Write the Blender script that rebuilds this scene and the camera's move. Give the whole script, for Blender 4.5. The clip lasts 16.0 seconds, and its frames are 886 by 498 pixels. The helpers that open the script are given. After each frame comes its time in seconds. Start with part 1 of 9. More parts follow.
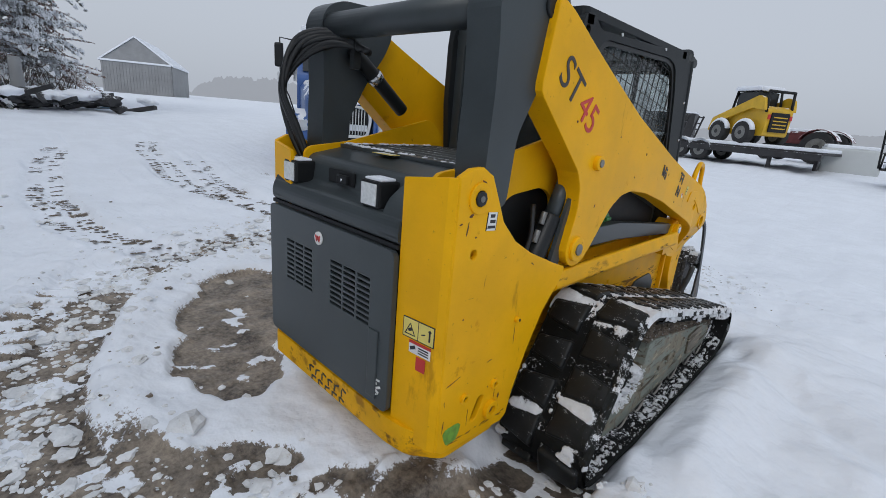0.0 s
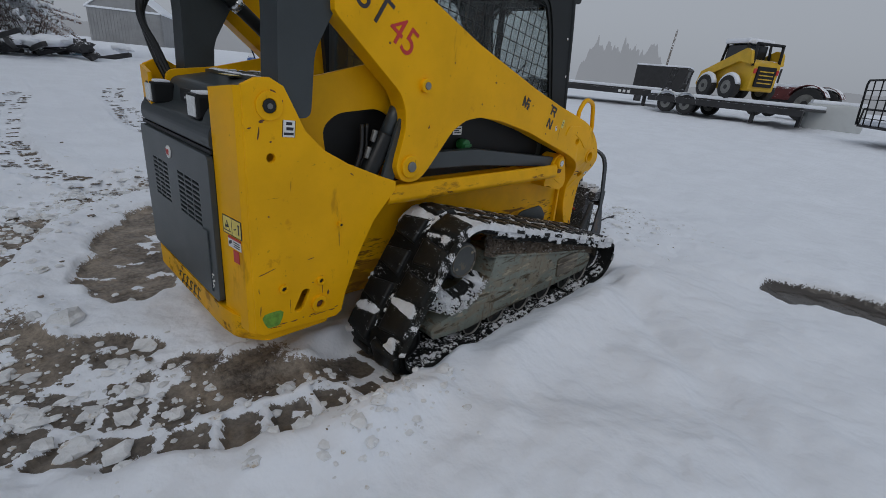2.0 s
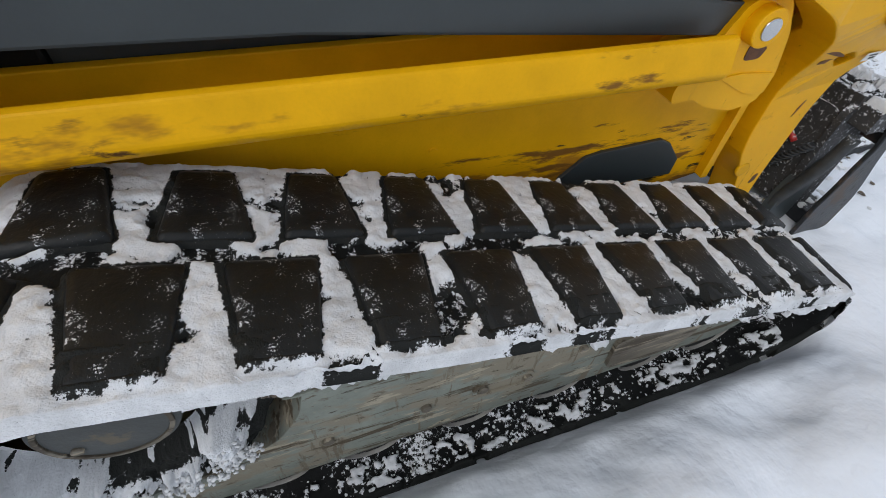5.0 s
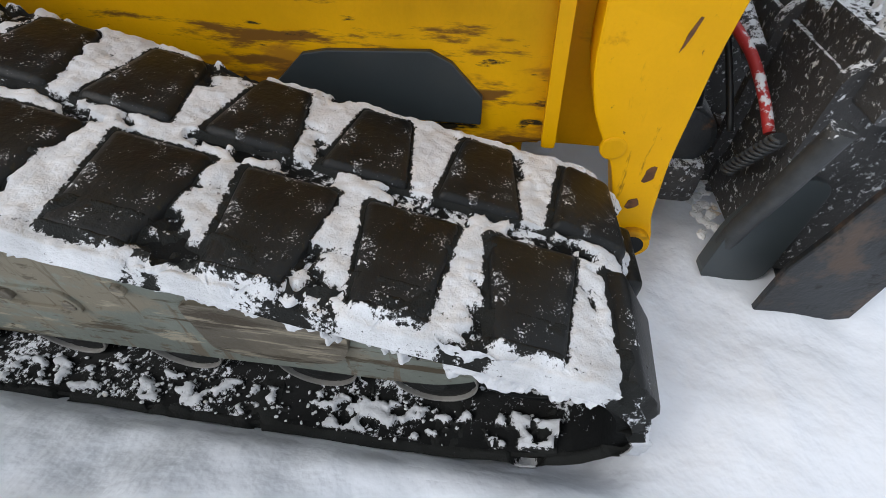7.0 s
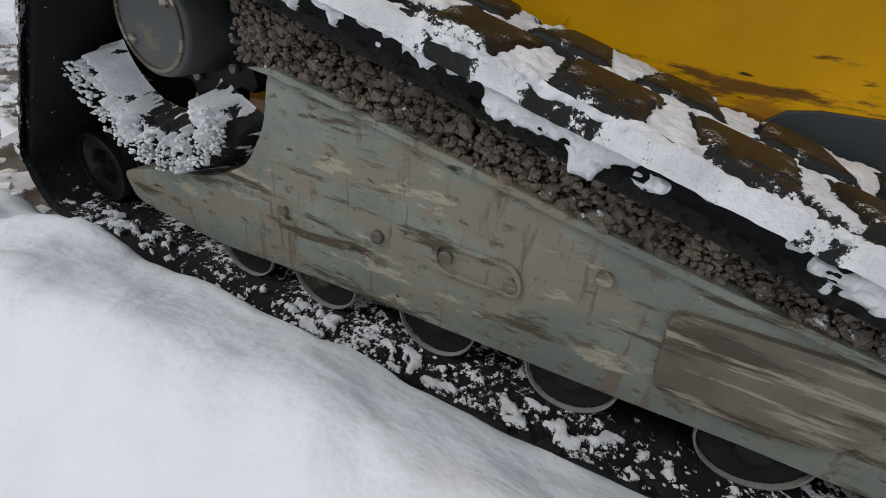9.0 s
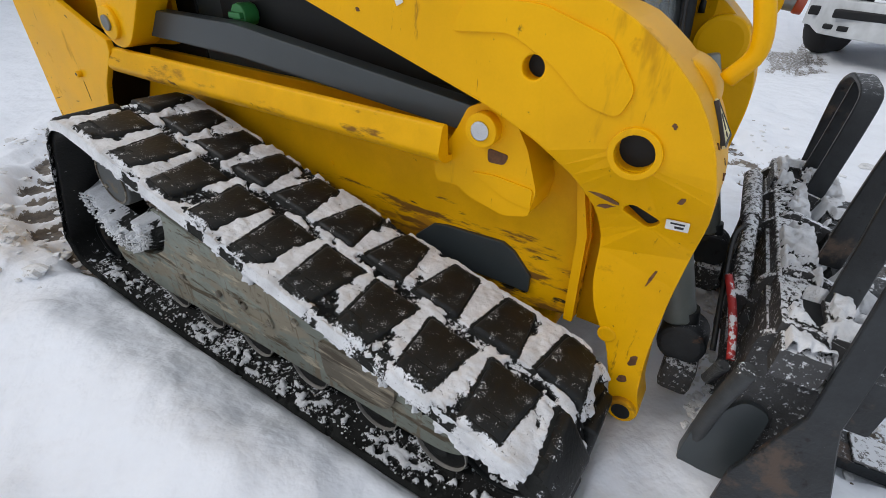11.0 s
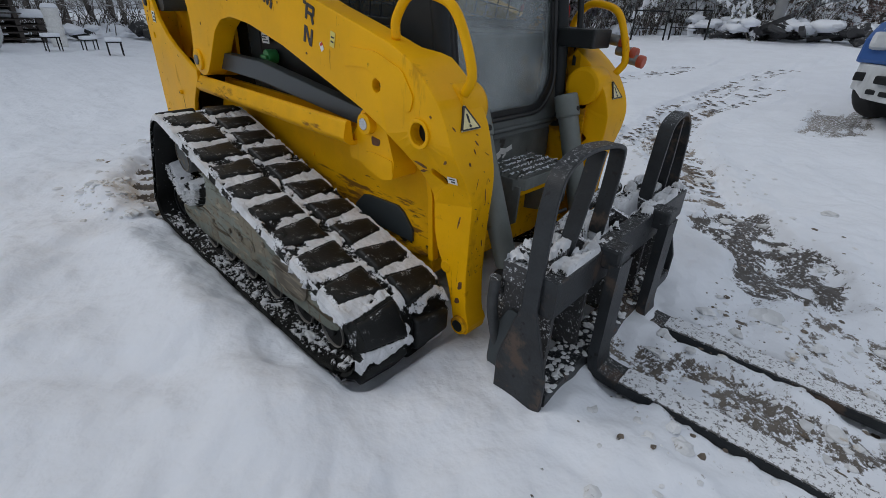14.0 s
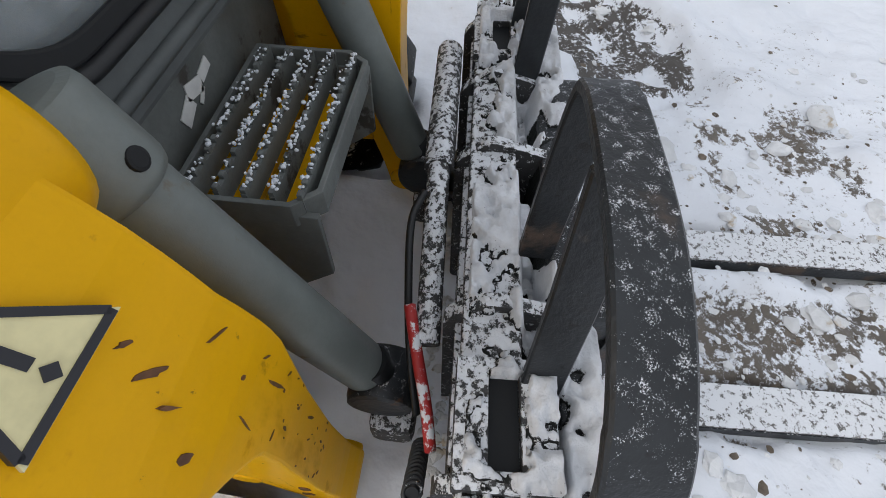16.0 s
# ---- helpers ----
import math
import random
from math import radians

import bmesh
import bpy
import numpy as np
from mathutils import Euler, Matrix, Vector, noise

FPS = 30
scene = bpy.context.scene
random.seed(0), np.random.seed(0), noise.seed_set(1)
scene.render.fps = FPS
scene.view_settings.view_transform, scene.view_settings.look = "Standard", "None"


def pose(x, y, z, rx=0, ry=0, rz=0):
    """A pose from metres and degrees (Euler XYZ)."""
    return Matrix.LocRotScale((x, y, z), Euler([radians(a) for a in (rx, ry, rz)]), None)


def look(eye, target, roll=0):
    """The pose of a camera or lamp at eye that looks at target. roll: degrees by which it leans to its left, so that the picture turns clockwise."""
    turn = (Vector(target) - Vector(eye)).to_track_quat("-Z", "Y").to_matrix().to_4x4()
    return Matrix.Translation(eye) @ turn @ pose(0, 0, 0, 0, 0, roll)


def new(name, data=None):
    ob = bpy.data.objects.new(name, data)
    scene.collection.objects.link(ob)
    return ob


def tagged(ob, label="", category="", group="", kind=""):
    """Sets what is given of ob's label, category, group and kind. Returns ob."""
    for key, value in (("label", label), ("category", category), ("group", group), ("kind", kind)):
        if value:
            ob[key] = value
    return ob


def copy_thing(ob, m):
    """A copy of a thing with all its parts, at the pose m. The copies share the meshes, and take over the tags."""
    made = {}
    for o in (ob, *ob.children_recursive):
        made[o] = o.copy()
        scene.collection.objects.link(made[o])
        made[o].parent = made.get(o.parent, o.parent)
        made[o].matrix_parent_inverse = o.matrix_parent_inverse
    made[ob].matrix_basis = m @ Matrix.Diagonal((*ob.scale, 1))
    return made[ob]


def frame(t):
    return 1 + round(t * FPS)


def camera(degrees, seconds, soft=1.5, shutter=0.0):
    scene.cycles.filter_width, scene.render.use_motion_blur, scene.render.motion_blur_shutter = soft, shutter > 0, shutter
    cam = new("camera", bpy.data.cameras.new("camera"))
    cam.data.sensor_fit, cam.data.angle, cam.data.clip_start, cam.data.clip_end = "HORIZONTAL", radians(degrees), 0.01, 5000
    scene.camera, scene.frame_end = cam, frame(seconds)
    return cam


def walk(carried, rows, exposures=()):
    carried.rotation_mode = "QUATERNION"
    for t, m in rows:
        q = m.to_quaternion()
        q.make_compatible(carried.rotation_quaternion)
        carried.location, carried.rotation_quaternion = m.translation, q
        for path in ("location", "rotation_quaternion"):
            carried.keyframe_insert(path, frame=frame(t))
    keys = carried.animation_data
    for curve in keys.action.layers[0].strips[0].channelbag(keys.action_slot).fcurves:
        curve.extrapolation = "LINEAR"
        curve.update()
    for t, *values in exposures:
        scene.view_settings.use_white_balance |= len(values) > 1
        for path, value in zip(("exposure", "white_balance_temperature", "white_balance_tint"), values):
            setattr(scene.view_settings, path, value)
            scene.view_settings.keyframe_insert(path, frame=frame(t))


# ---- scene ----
cam = camera(88.0, 16.0, soft=0.8)
PATH = [
    (0, (1.609, -2.737, 1.528), (0.287, -1.343, 0.971), 5.0),
    (0.5, (2.035, -3.0, 1.603), (0.684, -1.612, 1.103), 2.6),
    (1, (2.258, -3.097, 1.593), (0.939, -1.702, 1.033), 4.2),
    (1.5, (2.428, -2.799, 1.548), (1.119, -1.413, 0.944), 4.9),
    (2, (2.391, -2.379, 1.459), (1.115, -1.019, 0.736), 5.7),
    (2.5, (2.17, -1.929, 1.379), (0.929, -0.644, 0.481), 7.7),
    (3, (1.961, -1.534, 1.343), (0.64, -0.42, 0.336), 11.1),
    (3.2, (1.877, -1.421, 1.325), (0.561, -0.328, 0.289), 10.9),
    (5.3, (1.247, -0.057, 1.217), (0.041, 0.352, -0.325), 3.7),
    (5.5, (1.224, 0.069, 1.189), (0.022, 0.399, -0.375), 2.8),
    (6, (1.218, 0.414, 1.171), (0.035, 0.445, -0.441), 1.6),
    (6.5, (1.154, 0.706, 1.117), (0.086, 0.652, -0.573), 1.5),
    (7, (1.272, 0.911, 0.894), (-0.049, 0.698, -0.593), -0.6),
    (7.5, (1.372, 0.895, 0.656), (-0.154, 0.513, -0.579), 5.2),
    (8, (1.453, 0.661, 0.559), (-0.147, 0.193, -0.546), 8.5),
    (8.5, (1.484, 0.401, 0.584), (-0.085, -0.192, -0.505), 7.7),
    (8.7, (1.497, 0.295, 0.612), (-0.073, -0.339, -0.453), 7.4),
    (10.8, (1.593, 1.057, 1.149), (0.161, 0.224, 0.029), 2.5),
    (11, (1.539, 1.225, 1.247), (0.122, 0.338, 0.149), 1.8),
    (11.5, (1.785, 1.667, 1.43), (0.275, 0.623, 0.636), 0.1),
    (12, (2.079, 2.165, 1.502), (0.649, 0.888, 0.93), -1.6),
    (12.5, (2.328, 2.562, 1.546), (0.945, 1.197, 1.072), -1.6),
    (13, (2.393, 2.71, 1.51), (1.028, 1.346, 0.982), -0.7),
    (13.5, (2.066, 2.543, 1.405), (0.764, 1.207, 0.684), 0.7),
    (14, (1.689, 2.231, 1.31), (0.412, 1.008, 0.376), 2.3),
    (14.5, (1.345, 1.862, 1.26), (0.032, 0.883, 0.112), 5.3),
    (15, (0.984, 1.65, 1.192), (-0.263, 0.994, -0.227), 1.9),
    (15.5, (0.761, 1.539, 1.199), (-0.42, 1.156, -0.369), -0.5),
    (16, (0.588, 1.439, 1.209), (-0.539, 1.334, -0.44), 1.3),
]
EXPOSURES = [(0, -0.24, 6300, 10), (0.7, -0.56, 6350, 10), (1.5, -0.77, 6350, 10), (2.5, -0.88, 6400, 10), (3.2, -0.84, 6450, 10), (5.4, 0.18, 6450, 10), (6.5, 0.40, 6600, 10), (7.5, 0.14, 6500, 10), (8.6, -0.05, 6800, 11), (11.0, 0.07, 6650, 11), (12.5, -0.20, 6450, 10), (14.0, -0.54, 6450, 10), (15.0, -0.36, 6600, 11), (15.5, -0.10, 6700, 11), (16.0, 0.12, 6700, 11)]
walk(cam, [(t, look(eye, target, roll)) for t, eye, target, roll in PATH], EXPOSURES)

# ---------------------------------------------------------------- world, sun
world = bpy.data.worlds.new("overcast_sky")
scene.world = world
world.use_nodes = True
wn, wl = world.node_tree.nodes, world.node_tree.links
wn.clear()
w_out = wn.new("ShaderNodeOutputWorld")
w_bg = wn.new("ShaderNodeBackground")
w_sky = wn.new("ShaderNodeTexSky")
w_sky.sky_type = "NISHITA"
w_sky.sun_disc = False
w_sky.sun_elevation = radians(42)
w_sky.sun_rotation = radians(150)
w_sky.air_density, w_sky.dust_density, w_sky.ozone_density = 1.0, 4.0, 1.0
w_hsv = wn.new("ShaderNodeHueSaturation")
w_hsv.inputs["Saturation"].default_value = 0.25
w_hsv.inputs["Value"].default_value = 0.12
# the cloud layer: even grey, brighter towards the zenith
w_geo = wn.new("ShaderNodeTexCoord")
w_sep = wn.new("ShaderNodeSeparateXYZ")
w_ramp = wn.new("ShaderNodeValToRGB")
w_ramp.color_ramp.elements[0].position = 0.0
w_ramp.color_ramp.elements[0].color = (0.62, 0.665, 0.735, 1)
w_ramp.color_ramp.elements[1].position = 0.9
w_ramp.color_ramp.elements[1].color = (0.76, 0.83, 0.94, 1)
w_mix = wn.new("ShaderNodeMix")
w_mix.data_type = "RGBA"
w_mix.inputs[0].default_value = 0.82
wl.new(w_geo.outputs["Generated"], w_sep.inputs[0])
wl.new(w_sep.outputs["Z"], w_ramp.inputs[0])
wl.new(w_sky.outputs[0], w_hsv.inputs["Color"])
wl.new(w_hsv.outputs[0], w_mix.inputs[6])
wl.new(w_ramp.outputs[0], w_mix.inputs[7])
wl.new(w_mix.outputs[2], w_bg.inputs[0])
w_bg.inputs[1].default_value = 1.0
wl.new(w_bg.outputs[0], w_out.inputs[0])

sun = new("sun", bpy.data.lights.new("sun", "SUN"))
sun.data.energy, sun.data.angle, sun.data.color = 0.7, radians(25), (1.0, 0.97, 0.93)
sun.matrix_world = look((9, -13, 14), (0, 0, 0))


# ---------------------------------------------------------------- materials
def mat(name, color, rough=0.6, metal=0.0, var=0.2, scale=6.0, fine=90.0, bump=0.15, snow=None, stain=None, scratch=None, spec=0.5):
    """A surface with broad and fine variation. snow: (cover, scale, upness); stain: (colour, threshold, scale, stretch); scratch: (colour, threshold)."""
    m = bpy.data.materials.new(name)
    m.use_nodes = True
    t = m.node_tree
    n, l = t.nodes, t.links
    b = n["Principled BSDF"]
    b.inputs["Metallic"].default_value = metal
    b.inputs["Specular IOR Level"].default_value = spec
    co = n.new("ShaderNodeTexCoord")

    def noise_tex(s, detail=4.0, rg=0.6, stretch=None):
        x = n.new("ShaderNodeTexNoise")
        x.inputs["Scale"].default_value, x.inputs["Detail"].default_value, x.inputs["Roughness"].default_value = s, detail, rg
        if stretch:
            mp = n.new("ShaderNodeMapping")
            mp.inputs["Scale"].default_value = stretch
            l.new(co.outputs["Object"], mp.inputs[0])
            l.new(mp.outputs[0], x.inputs["Vector"])
        else:
            l.new(co.outputs["Object"], x.inputs["Vector"])
        return x

    def mathn(op, a, c, clamp=False):
        x = n.new("ShaderNodeMath")
        x.operation, x.use_clamp = op, clamp
        for i, v in enumerate((a, c)):
            if isinstance(v, (int, float)):
                x.inputs[i].default_value = v
            else:
                l.new(v, x.inputs[i])
        return x.outputs[0]

    def step(v, lo, hi):
        x = n.new("ShaderNodeMapRange")
        x.interpolation_type = "SMOOTHSTEP"
        l.new(v, x.inputs[0])
        x.inputs[1].default_value, x.inputs[2].default_value = lo, hi
        return x.outputs[0]

    def blend(fac, a, c):
        x = n.new("ShaderNodeMix")
        x.data_type = "RGBA"
        l.new(fac, x.inputs[0])
        for i, v in ((6, a), (7, c)):
            if isinstance(v, tuple):
                x.inputs[i].default_value = (*v, 1)
            else:
                l.new(v, x.inputs[i])
        return x.outputs[2]

    big, small = noise_tex(scale), noise_tex(fine, 3.0, 0.7)
    dark = tuple(c * (1 - var) for c in color)
    light = tuple(min(1, c * (1 + var)) for c in color)
    col = blend(step(big.outputs[0], 0.3, 0.7), dark, light)
    col = blend(mathn("MULTIPLY", step(small.outputs[0], 0.35, 0.75), var), col, tuple(c * 0.6 for c in color))
    rg = mathn("ADD", mathn("MULTIPLY", big.outputs[0], 0.25), rough - 0.12, True)
    for s in (stain or ()):
        sc, th, ss, st, *low = s
        v = noise_tex(ss, 6.0, 0.65, st).outputs[0]
        if low:
            hz = n.new("ShaderNodeSeparateXYZ")
            l.new(co.outputs["Object"], hz.inputs[0])
            v = mathn("SUBTRACT", v, mathn("MULTIPLY", step(hz.outputs["Z"], low[0][0], low[0][1]), low[0][2]))
        k = step(v, th, th + 0.08)
        col = blend(k, col, sc)
        rg = mathn("ADD", rg, mathn("MULTIPLY", k, 0.15), True)
    height = small.outputs[0]
    if snow:
        cover, ss, up, *dusty = snow
        geo = n.new("ShaderNodeNewGeometry")
        sep = n.new("ShaderNodeSeparateXYZ")
        l.new(geo.outputs["Normal"], sep.inputs[0])
        v = noise_tex(ss, 7.0, 0.75).outputs[0]
        if dusty:
            v = mathn("ADD", mathn("MULTIPLY", v, 0.6), mathn("MULTIPLY", noise_tex(ss / 9, 3.0, 0.6).outputs[0], 0.4))
        v = mathn("ADD", v, mathn("MULTIPLY", sep.outputs["Z"], up))
        k = step(v, 1.0 - cover, 1.04 - cover)
        col = blend(k, col, (0.78, 0.80, 0.83))
        rg = mathn("ADD", rg, mathn("MULTIPLY", k, 0.3), True)
        height = mathn("ADD", height, mathn("MULTIPLY", k, 1.5))
    l.new(col, b.inputs["Base Color"])
    l.new(rg, b.inputs["Roughness"])
    bp = n.new("ShaderNodeBump")
    bp.inputs["Strength"].default_value, bp.inputs["Distance"].default_value = bump, 0.004
    l.new(height, bp.inputs["Height"])
    l.new(bp.outputs[0], b.inputs["Normal"])
    return m


RUST, SOOT = (0.10, 0.045, 0.015), (0.03, 0.025, 0.015)
YELLOW = mat("yellow_paint", (0.84, 0.43, 0.002), 0.38, spec=0.16, var=0.07, scale=3, fine=160, bump=0.04,
             stain=[((0.60, 0.29, 0.006), 0.61, 3.5, (1, 1.6, 0.4)), ((0.68, 0.32, 0.004), 0.64, 9, (1, 1, 1)), ((0.40, 0.18, 0.01), 0.65, 11, (1, 2.2, 0.45)), (SOOT, 0.69, 13, (1, 1, 1)), ((0.13, 0.07, 0.02), 0.69, 26, (1, 0.5, 1.6)), ((0.09, 0.045, 0.018), 0.67, 60, (1, 1, 0.6)), ((0.18, 0.09, 0.02), 0.69, 30, (0.4, 4.0, 0.5))])
YELLOW_WORN = mat("worn_yellow_paint", (0.80, 0.41, 0.002), 0.45, spec=0.16, var=0.1, scale=4, fine=140, bump=0.08,
                  stain=[((0.40, 0.185, 0.012), 0.52, 4, (1, 0.4, 1.3)), ((0.22, 0.10, 0.015), 0.58, 7, (1, 0.35, 1.4)), (RUST, 0.63, 14, (1, 0.5, 1.2)), (SOOT, 0.70, 20, (1, 0.6, 1))])
# darker copy of the yellow, with the inner plates' shade in its colour
YELLOW_INNER = mat("shaded_yellow_paint", (0.78, 0.41, 0.003), 0.4, spec=0.16, var=0.08, scale=3, bump=0.05, stain=[(SOOT, 0.66, 8, (1, 1, 1))])
CHASSIS_YELLOW = mat("scraped_chassis_paint", (0.80, 0.41, 0.002), 0.45, spec=0.16, var=0.1, scale=4, fine=140, bump=0.08,
                     stain=[((0.42, 0.19, 0.012), 0.455, 6, (1, 0.4, 1.3), (0.47, 0.60, 0.22)), ((0.20, 0.09, 0.015), 0.52, 11, (1, 0.3, 1.8), (0.50, 0.64, 0.16)), (SOOT, 0.58, 24, (1, 0.35, 1.6), (0.48, 0.62, 0.14)), (RUST, 0.70, 18, (1, 1, 1))])
GREY = mat("dark_grey_paint", (0.039, 0.048, 0.052), 0.42, var=0.15, scale=3, fine=140, bump=0.05, snow=(0.26, 95, 0.04))
CAB_GREY = mat("cab_frame_paint", (0.018, 0.021, 0.023), 0.5, var=0.15, scale=3, fine=140, bump=0.05, spec=0.22, snow=(0.25, 95, 0.04))
GRILLE_GREY = mat("grille_wire", (0.13, 0.14, 0.14), 0.5, var=0.2, bump=0.1, snow=(0.40, 60, 0.08, 1))
GREY_CLEAN = mat("grey_paint", (0.047, 0.057, 0.061), 0.38, var=0.12, scale=3, fine=150, bump=0.04)
BLACK = mat("black_paint", (0.012, 0.014, 0.015), 0.40, spec=0.35, var=0.2, scale=4, fine=120, bump=0.06, snow=(0.25, 80, 0.05))
BLACK_PLAIN = mat("black_plastic", (0.010, 0.011, 0.012), 0.5, spec=0.3, var=0.2, bump=0.05)
IDLER_STEEL = mat("muddy_black_steel", (0.018, 0.019, 0.019), 0.6, spec=0.3, var=0.3, scale=8, fine=60, bump=0.4, stain=[((0.075, 0.062, 0.047), 0.56, 9, (1, 1, 1)), ((0.14, 0.12, 0.09), 0.66, 30, (1, 1, 1))])
# the olive stain puts the yellow body's reflection into the rubber colour
RUBBER = mat("track_rubber", (0.0095, 0.0105, 0.0108), 0.46, spec=0.28, var=0.3, scale=12, fine=70, bump=0.35, snow=(0.372, 270, 0.05, 1), stain=[((0.040, 0.036, 0.016), 0.63, 9, (1, 1, 1))])
RUBBER_BELT = mat("belt_rubber", (0.007, 0.0075, 0.0075), 0.62, spec=0.12, var=0.3, scale=10, fine=50, bump=0.5, snow=(0.41, 60, 0.07, 1))
FRAME_MUDDY = mat("muddy_frame_paint", (0.215, 0.235, 0.205), 0.6, var=0.18, scale=5, fine=60, bump=0.45, spec=0.10,
                  stain=[((0.245, 0.222, 0.172), 0.50, 5.0, (1, 0.7, 1.3)), ((0.17, 0.145, 0.11), 0.56, 11, (1, 2.6, 0.36)), ((0.38, 0.34, 0.26), 0.57, 16, (1, 0.4, 1.6)),
                         ((0.095, 0.078, 0.055), 0.555, 9, (1, 0.35, 2.4)), ((0.06, 0.05, 0.038), 0.62, 24, (1, 0.5, 1.6)), ((0.145, 0.125, 0.097), 0.57, 30, (1, 0.6, 1.3)), ((0.33, 0.30, 0.24), 0.62, 60, (1, 0.6, 1.4))])
FRAME_WORN = mat("scraped_frame_metal", (0.165, 0.145, 0.112), 0.5, metal=0.15, var=0.25, scale=6, fine=60, bump=0.45,
                 stain=[((0.075, 0.06, 0.042), 0.49, 8, (1, 0.35, 2.6)), ((0.33, 0.29, 0.22), 0.54, 15, (1, 0.3, 3.2)), ((0.05, 0.042, 0.03), 0.60, 16, (1, 0.35, 2.5)), ((0.34, 0.16, 0.05), 0.68, 12, (1, 0.25, 4))])
MUD = mat("packed_mud", (0.155, 0.125, 0.097), 0.9, var=0.45, scale=14, fine=80, bump=1.0, snow=(0.40, 40, 0.08, 1))
STEEL = mat("scuffed_steel", (0.22, 0.22, 0.21), 0.42, metal=0.6, var=0.2, bump=0.15, stain=[(RUST, 0.66, 10, (1, 1, 1))])
FORK_STEEL = mat("black_fork_steel", (0.022, 0.025, 0.028), 0.42, spec=0.4, var=0.35, scale=6, fine=80, bump=0.4, snow=(0.325, 700, 0.12, 1),
                 stain=[((0.085, 0.060, 0.045), 0.56, 4, (1, 1, 1)), ((0.18, 0.085, 0.040), 0.66, 7, (1, 1, 1)), ((0.012, 0.012, 0.012), 0.60, 22, (1, 1, 1))])
TINE_STEEL = mat("snowy_fork_steel", (0.16, 0.155, 0.15), 0.6, var=0.4, scale=9, bump=0.5, snow=(0.48, 60, 0.10))
SNOWY_IRON = mat("snow_caked_iron", (0.050, 0.050, 0.051), 0.6, var=0.3, bump=0.8, snow=(0.43, 70, 0.13))
HUB_GREY = mat("dusty_hub_paint", (0.060, 0.065, 0.064), 0.55, var=0.2, scale=8, fine=90, bump=0.2, stain=[((0.13, 0.11, 0.08), 0.58, 9, (1, 1, 1))])
CHIP = mat("bare_chipped_metal", (0.13, 0.055, 0.022), 0.7, var=0.4, scale=60, bump=0.2)
DOOR_GREY = mat("scuffed_door_paint", (0.085, 0.095, 0.094), 0.55, var=0.2, scale=6, fine=90, bump=0.15, stain=[((0.05, 0.048, 0.04), 0.60, 8, (1, 1, 1)), ((0.20, 0.19, 0.16), 0.68, 20, (1, 1, 1))])
# lighter copy of the door grey, brightness put in for the dim footwell
FOOTWELL = mat("lightened_footwell_paint", (0.150, 0.162, 0.155), 0.6, var=0.25, scale=8, fine=90, bump=0.2, snow=(0.30, 60, 0.08, 1), stain=[((0.055, 0.05, 0.042), 0.58, 9, (1, 1, 1)), ((0.25, 0.24, 0.21), 0.66, 22, (1, 1, 1))])
CYL_GREY = mat("grey_cylinder_paint", (0.165, 0.185, 0.175), 0.42, var=0.15, scale=5, fine=120, bump=0.06, stain=[((0.14, 0.115, 0.08), 0.62, 9, (1, 1, 1))])
# the polished rims' gleam is put into a pale, barely metallic grey
RIM_STEEL = mat("pale_polished_rim_steel", (0.30, 0.29, 0.27), 0.35, metal=0.15, var=0.15, bump=0.1)
CHROME = mat("bright_metal", (0.6, 0.6, 0.6), 0.25, metal=1.0, var=0.05, bump=0.03)
HOSE = mat("hose_rubber", (0.010, 0.011, 0.012), 0.45, var=0.2, bump=0.1)
DUSTED_HOSE = mat("snow_dusted_hose", (0.045, 0.048, 0.05), 0.55, var=0.25, scale=30, bump=0.3, snow=(0.36, 130, 0.08, 1))
WHITE = mat("white_label", (0.75, 0.75, 0.73), 0.5, var=0.08, scale=20, bump=0.03, stain=[((0.35, 0.32, 0.25), 0.68, 25, (1, 1, 1))])
INK = mat("black_ink", (0.02, 0.02, 0.025), 0.5, var=0.1, bump=0.02)
NAVY = mat("faded_dark_lettering", (0.035, 0.03, 0.035), 0.5, var=0.2, bump=0.02)
RED = mat("red_paint", (0.55, 0.035, 0.03), 0.45, var=0.12, bump=0.04)
RED_SNOWY = mat("red_hose_sleeve", (0.45, 0.03, 0.03), 0.5, var=0.15, bump=0.1, snow=(0.42, 30, 0.1))
GREEN = mat("green_cap_plastic", (0.03, 0.22, 0.06), 0.4, var=0.12, bump=0.04)
GREEN_SMEAR = mat("green_paint_smear", (0.16, 0.34, 0.04), 0.5, var=0.3, scale=30, bump=0.05)
LABEL_YELLOW = mat("pale_yellow_label", (0.75, 0.62, 0.16), 0.5, var=0.08, bump=0.03)
LAMP_LENS = mat("lamp_lens", (0.62, 0.64, 0.64), 0.2, var=0.1, scale=60, bump=0.2)
AMBER = mat("red_coupler_cap", (0.42, 0.07, 0.03), 0.4, var=0.2, bump=0.05)
SNOW_MAT = mat("snow", (0.80, 0.83, 0.88), 0.75, var=0.03, scale=2, fine=45, bump=0.5, spec=0.25)
TRACK_SNOW = mat("crusted_snow", (0.70, 0.715, 0.74), 0.75, var=0.14, scale=12, fine=170, bump=0.7, stain=[((0.40, 0.33, 0.24), 0.68, 8, (1, 1, 1)), ((0.05, 0.05, 0.05), 0.66, 70, (1, 1, 1))], spec=0.25)
DIRTY_SNOW = mat("dirty_snow", (0.72, 0.73, 0.74), 0.8, var=0.15, scale=6, fine=60, bump=0.8, stain=[((0.50, 0.43, 0.34), 0.60, 9, (1, 1, 1)), ((0.22, 0.18, 0.13), 0.66, 16, (1, 1, 1)), ((0.05, 0.045, 0.04), 0.66, 45, (1, 1, 1))], spec=0.2)
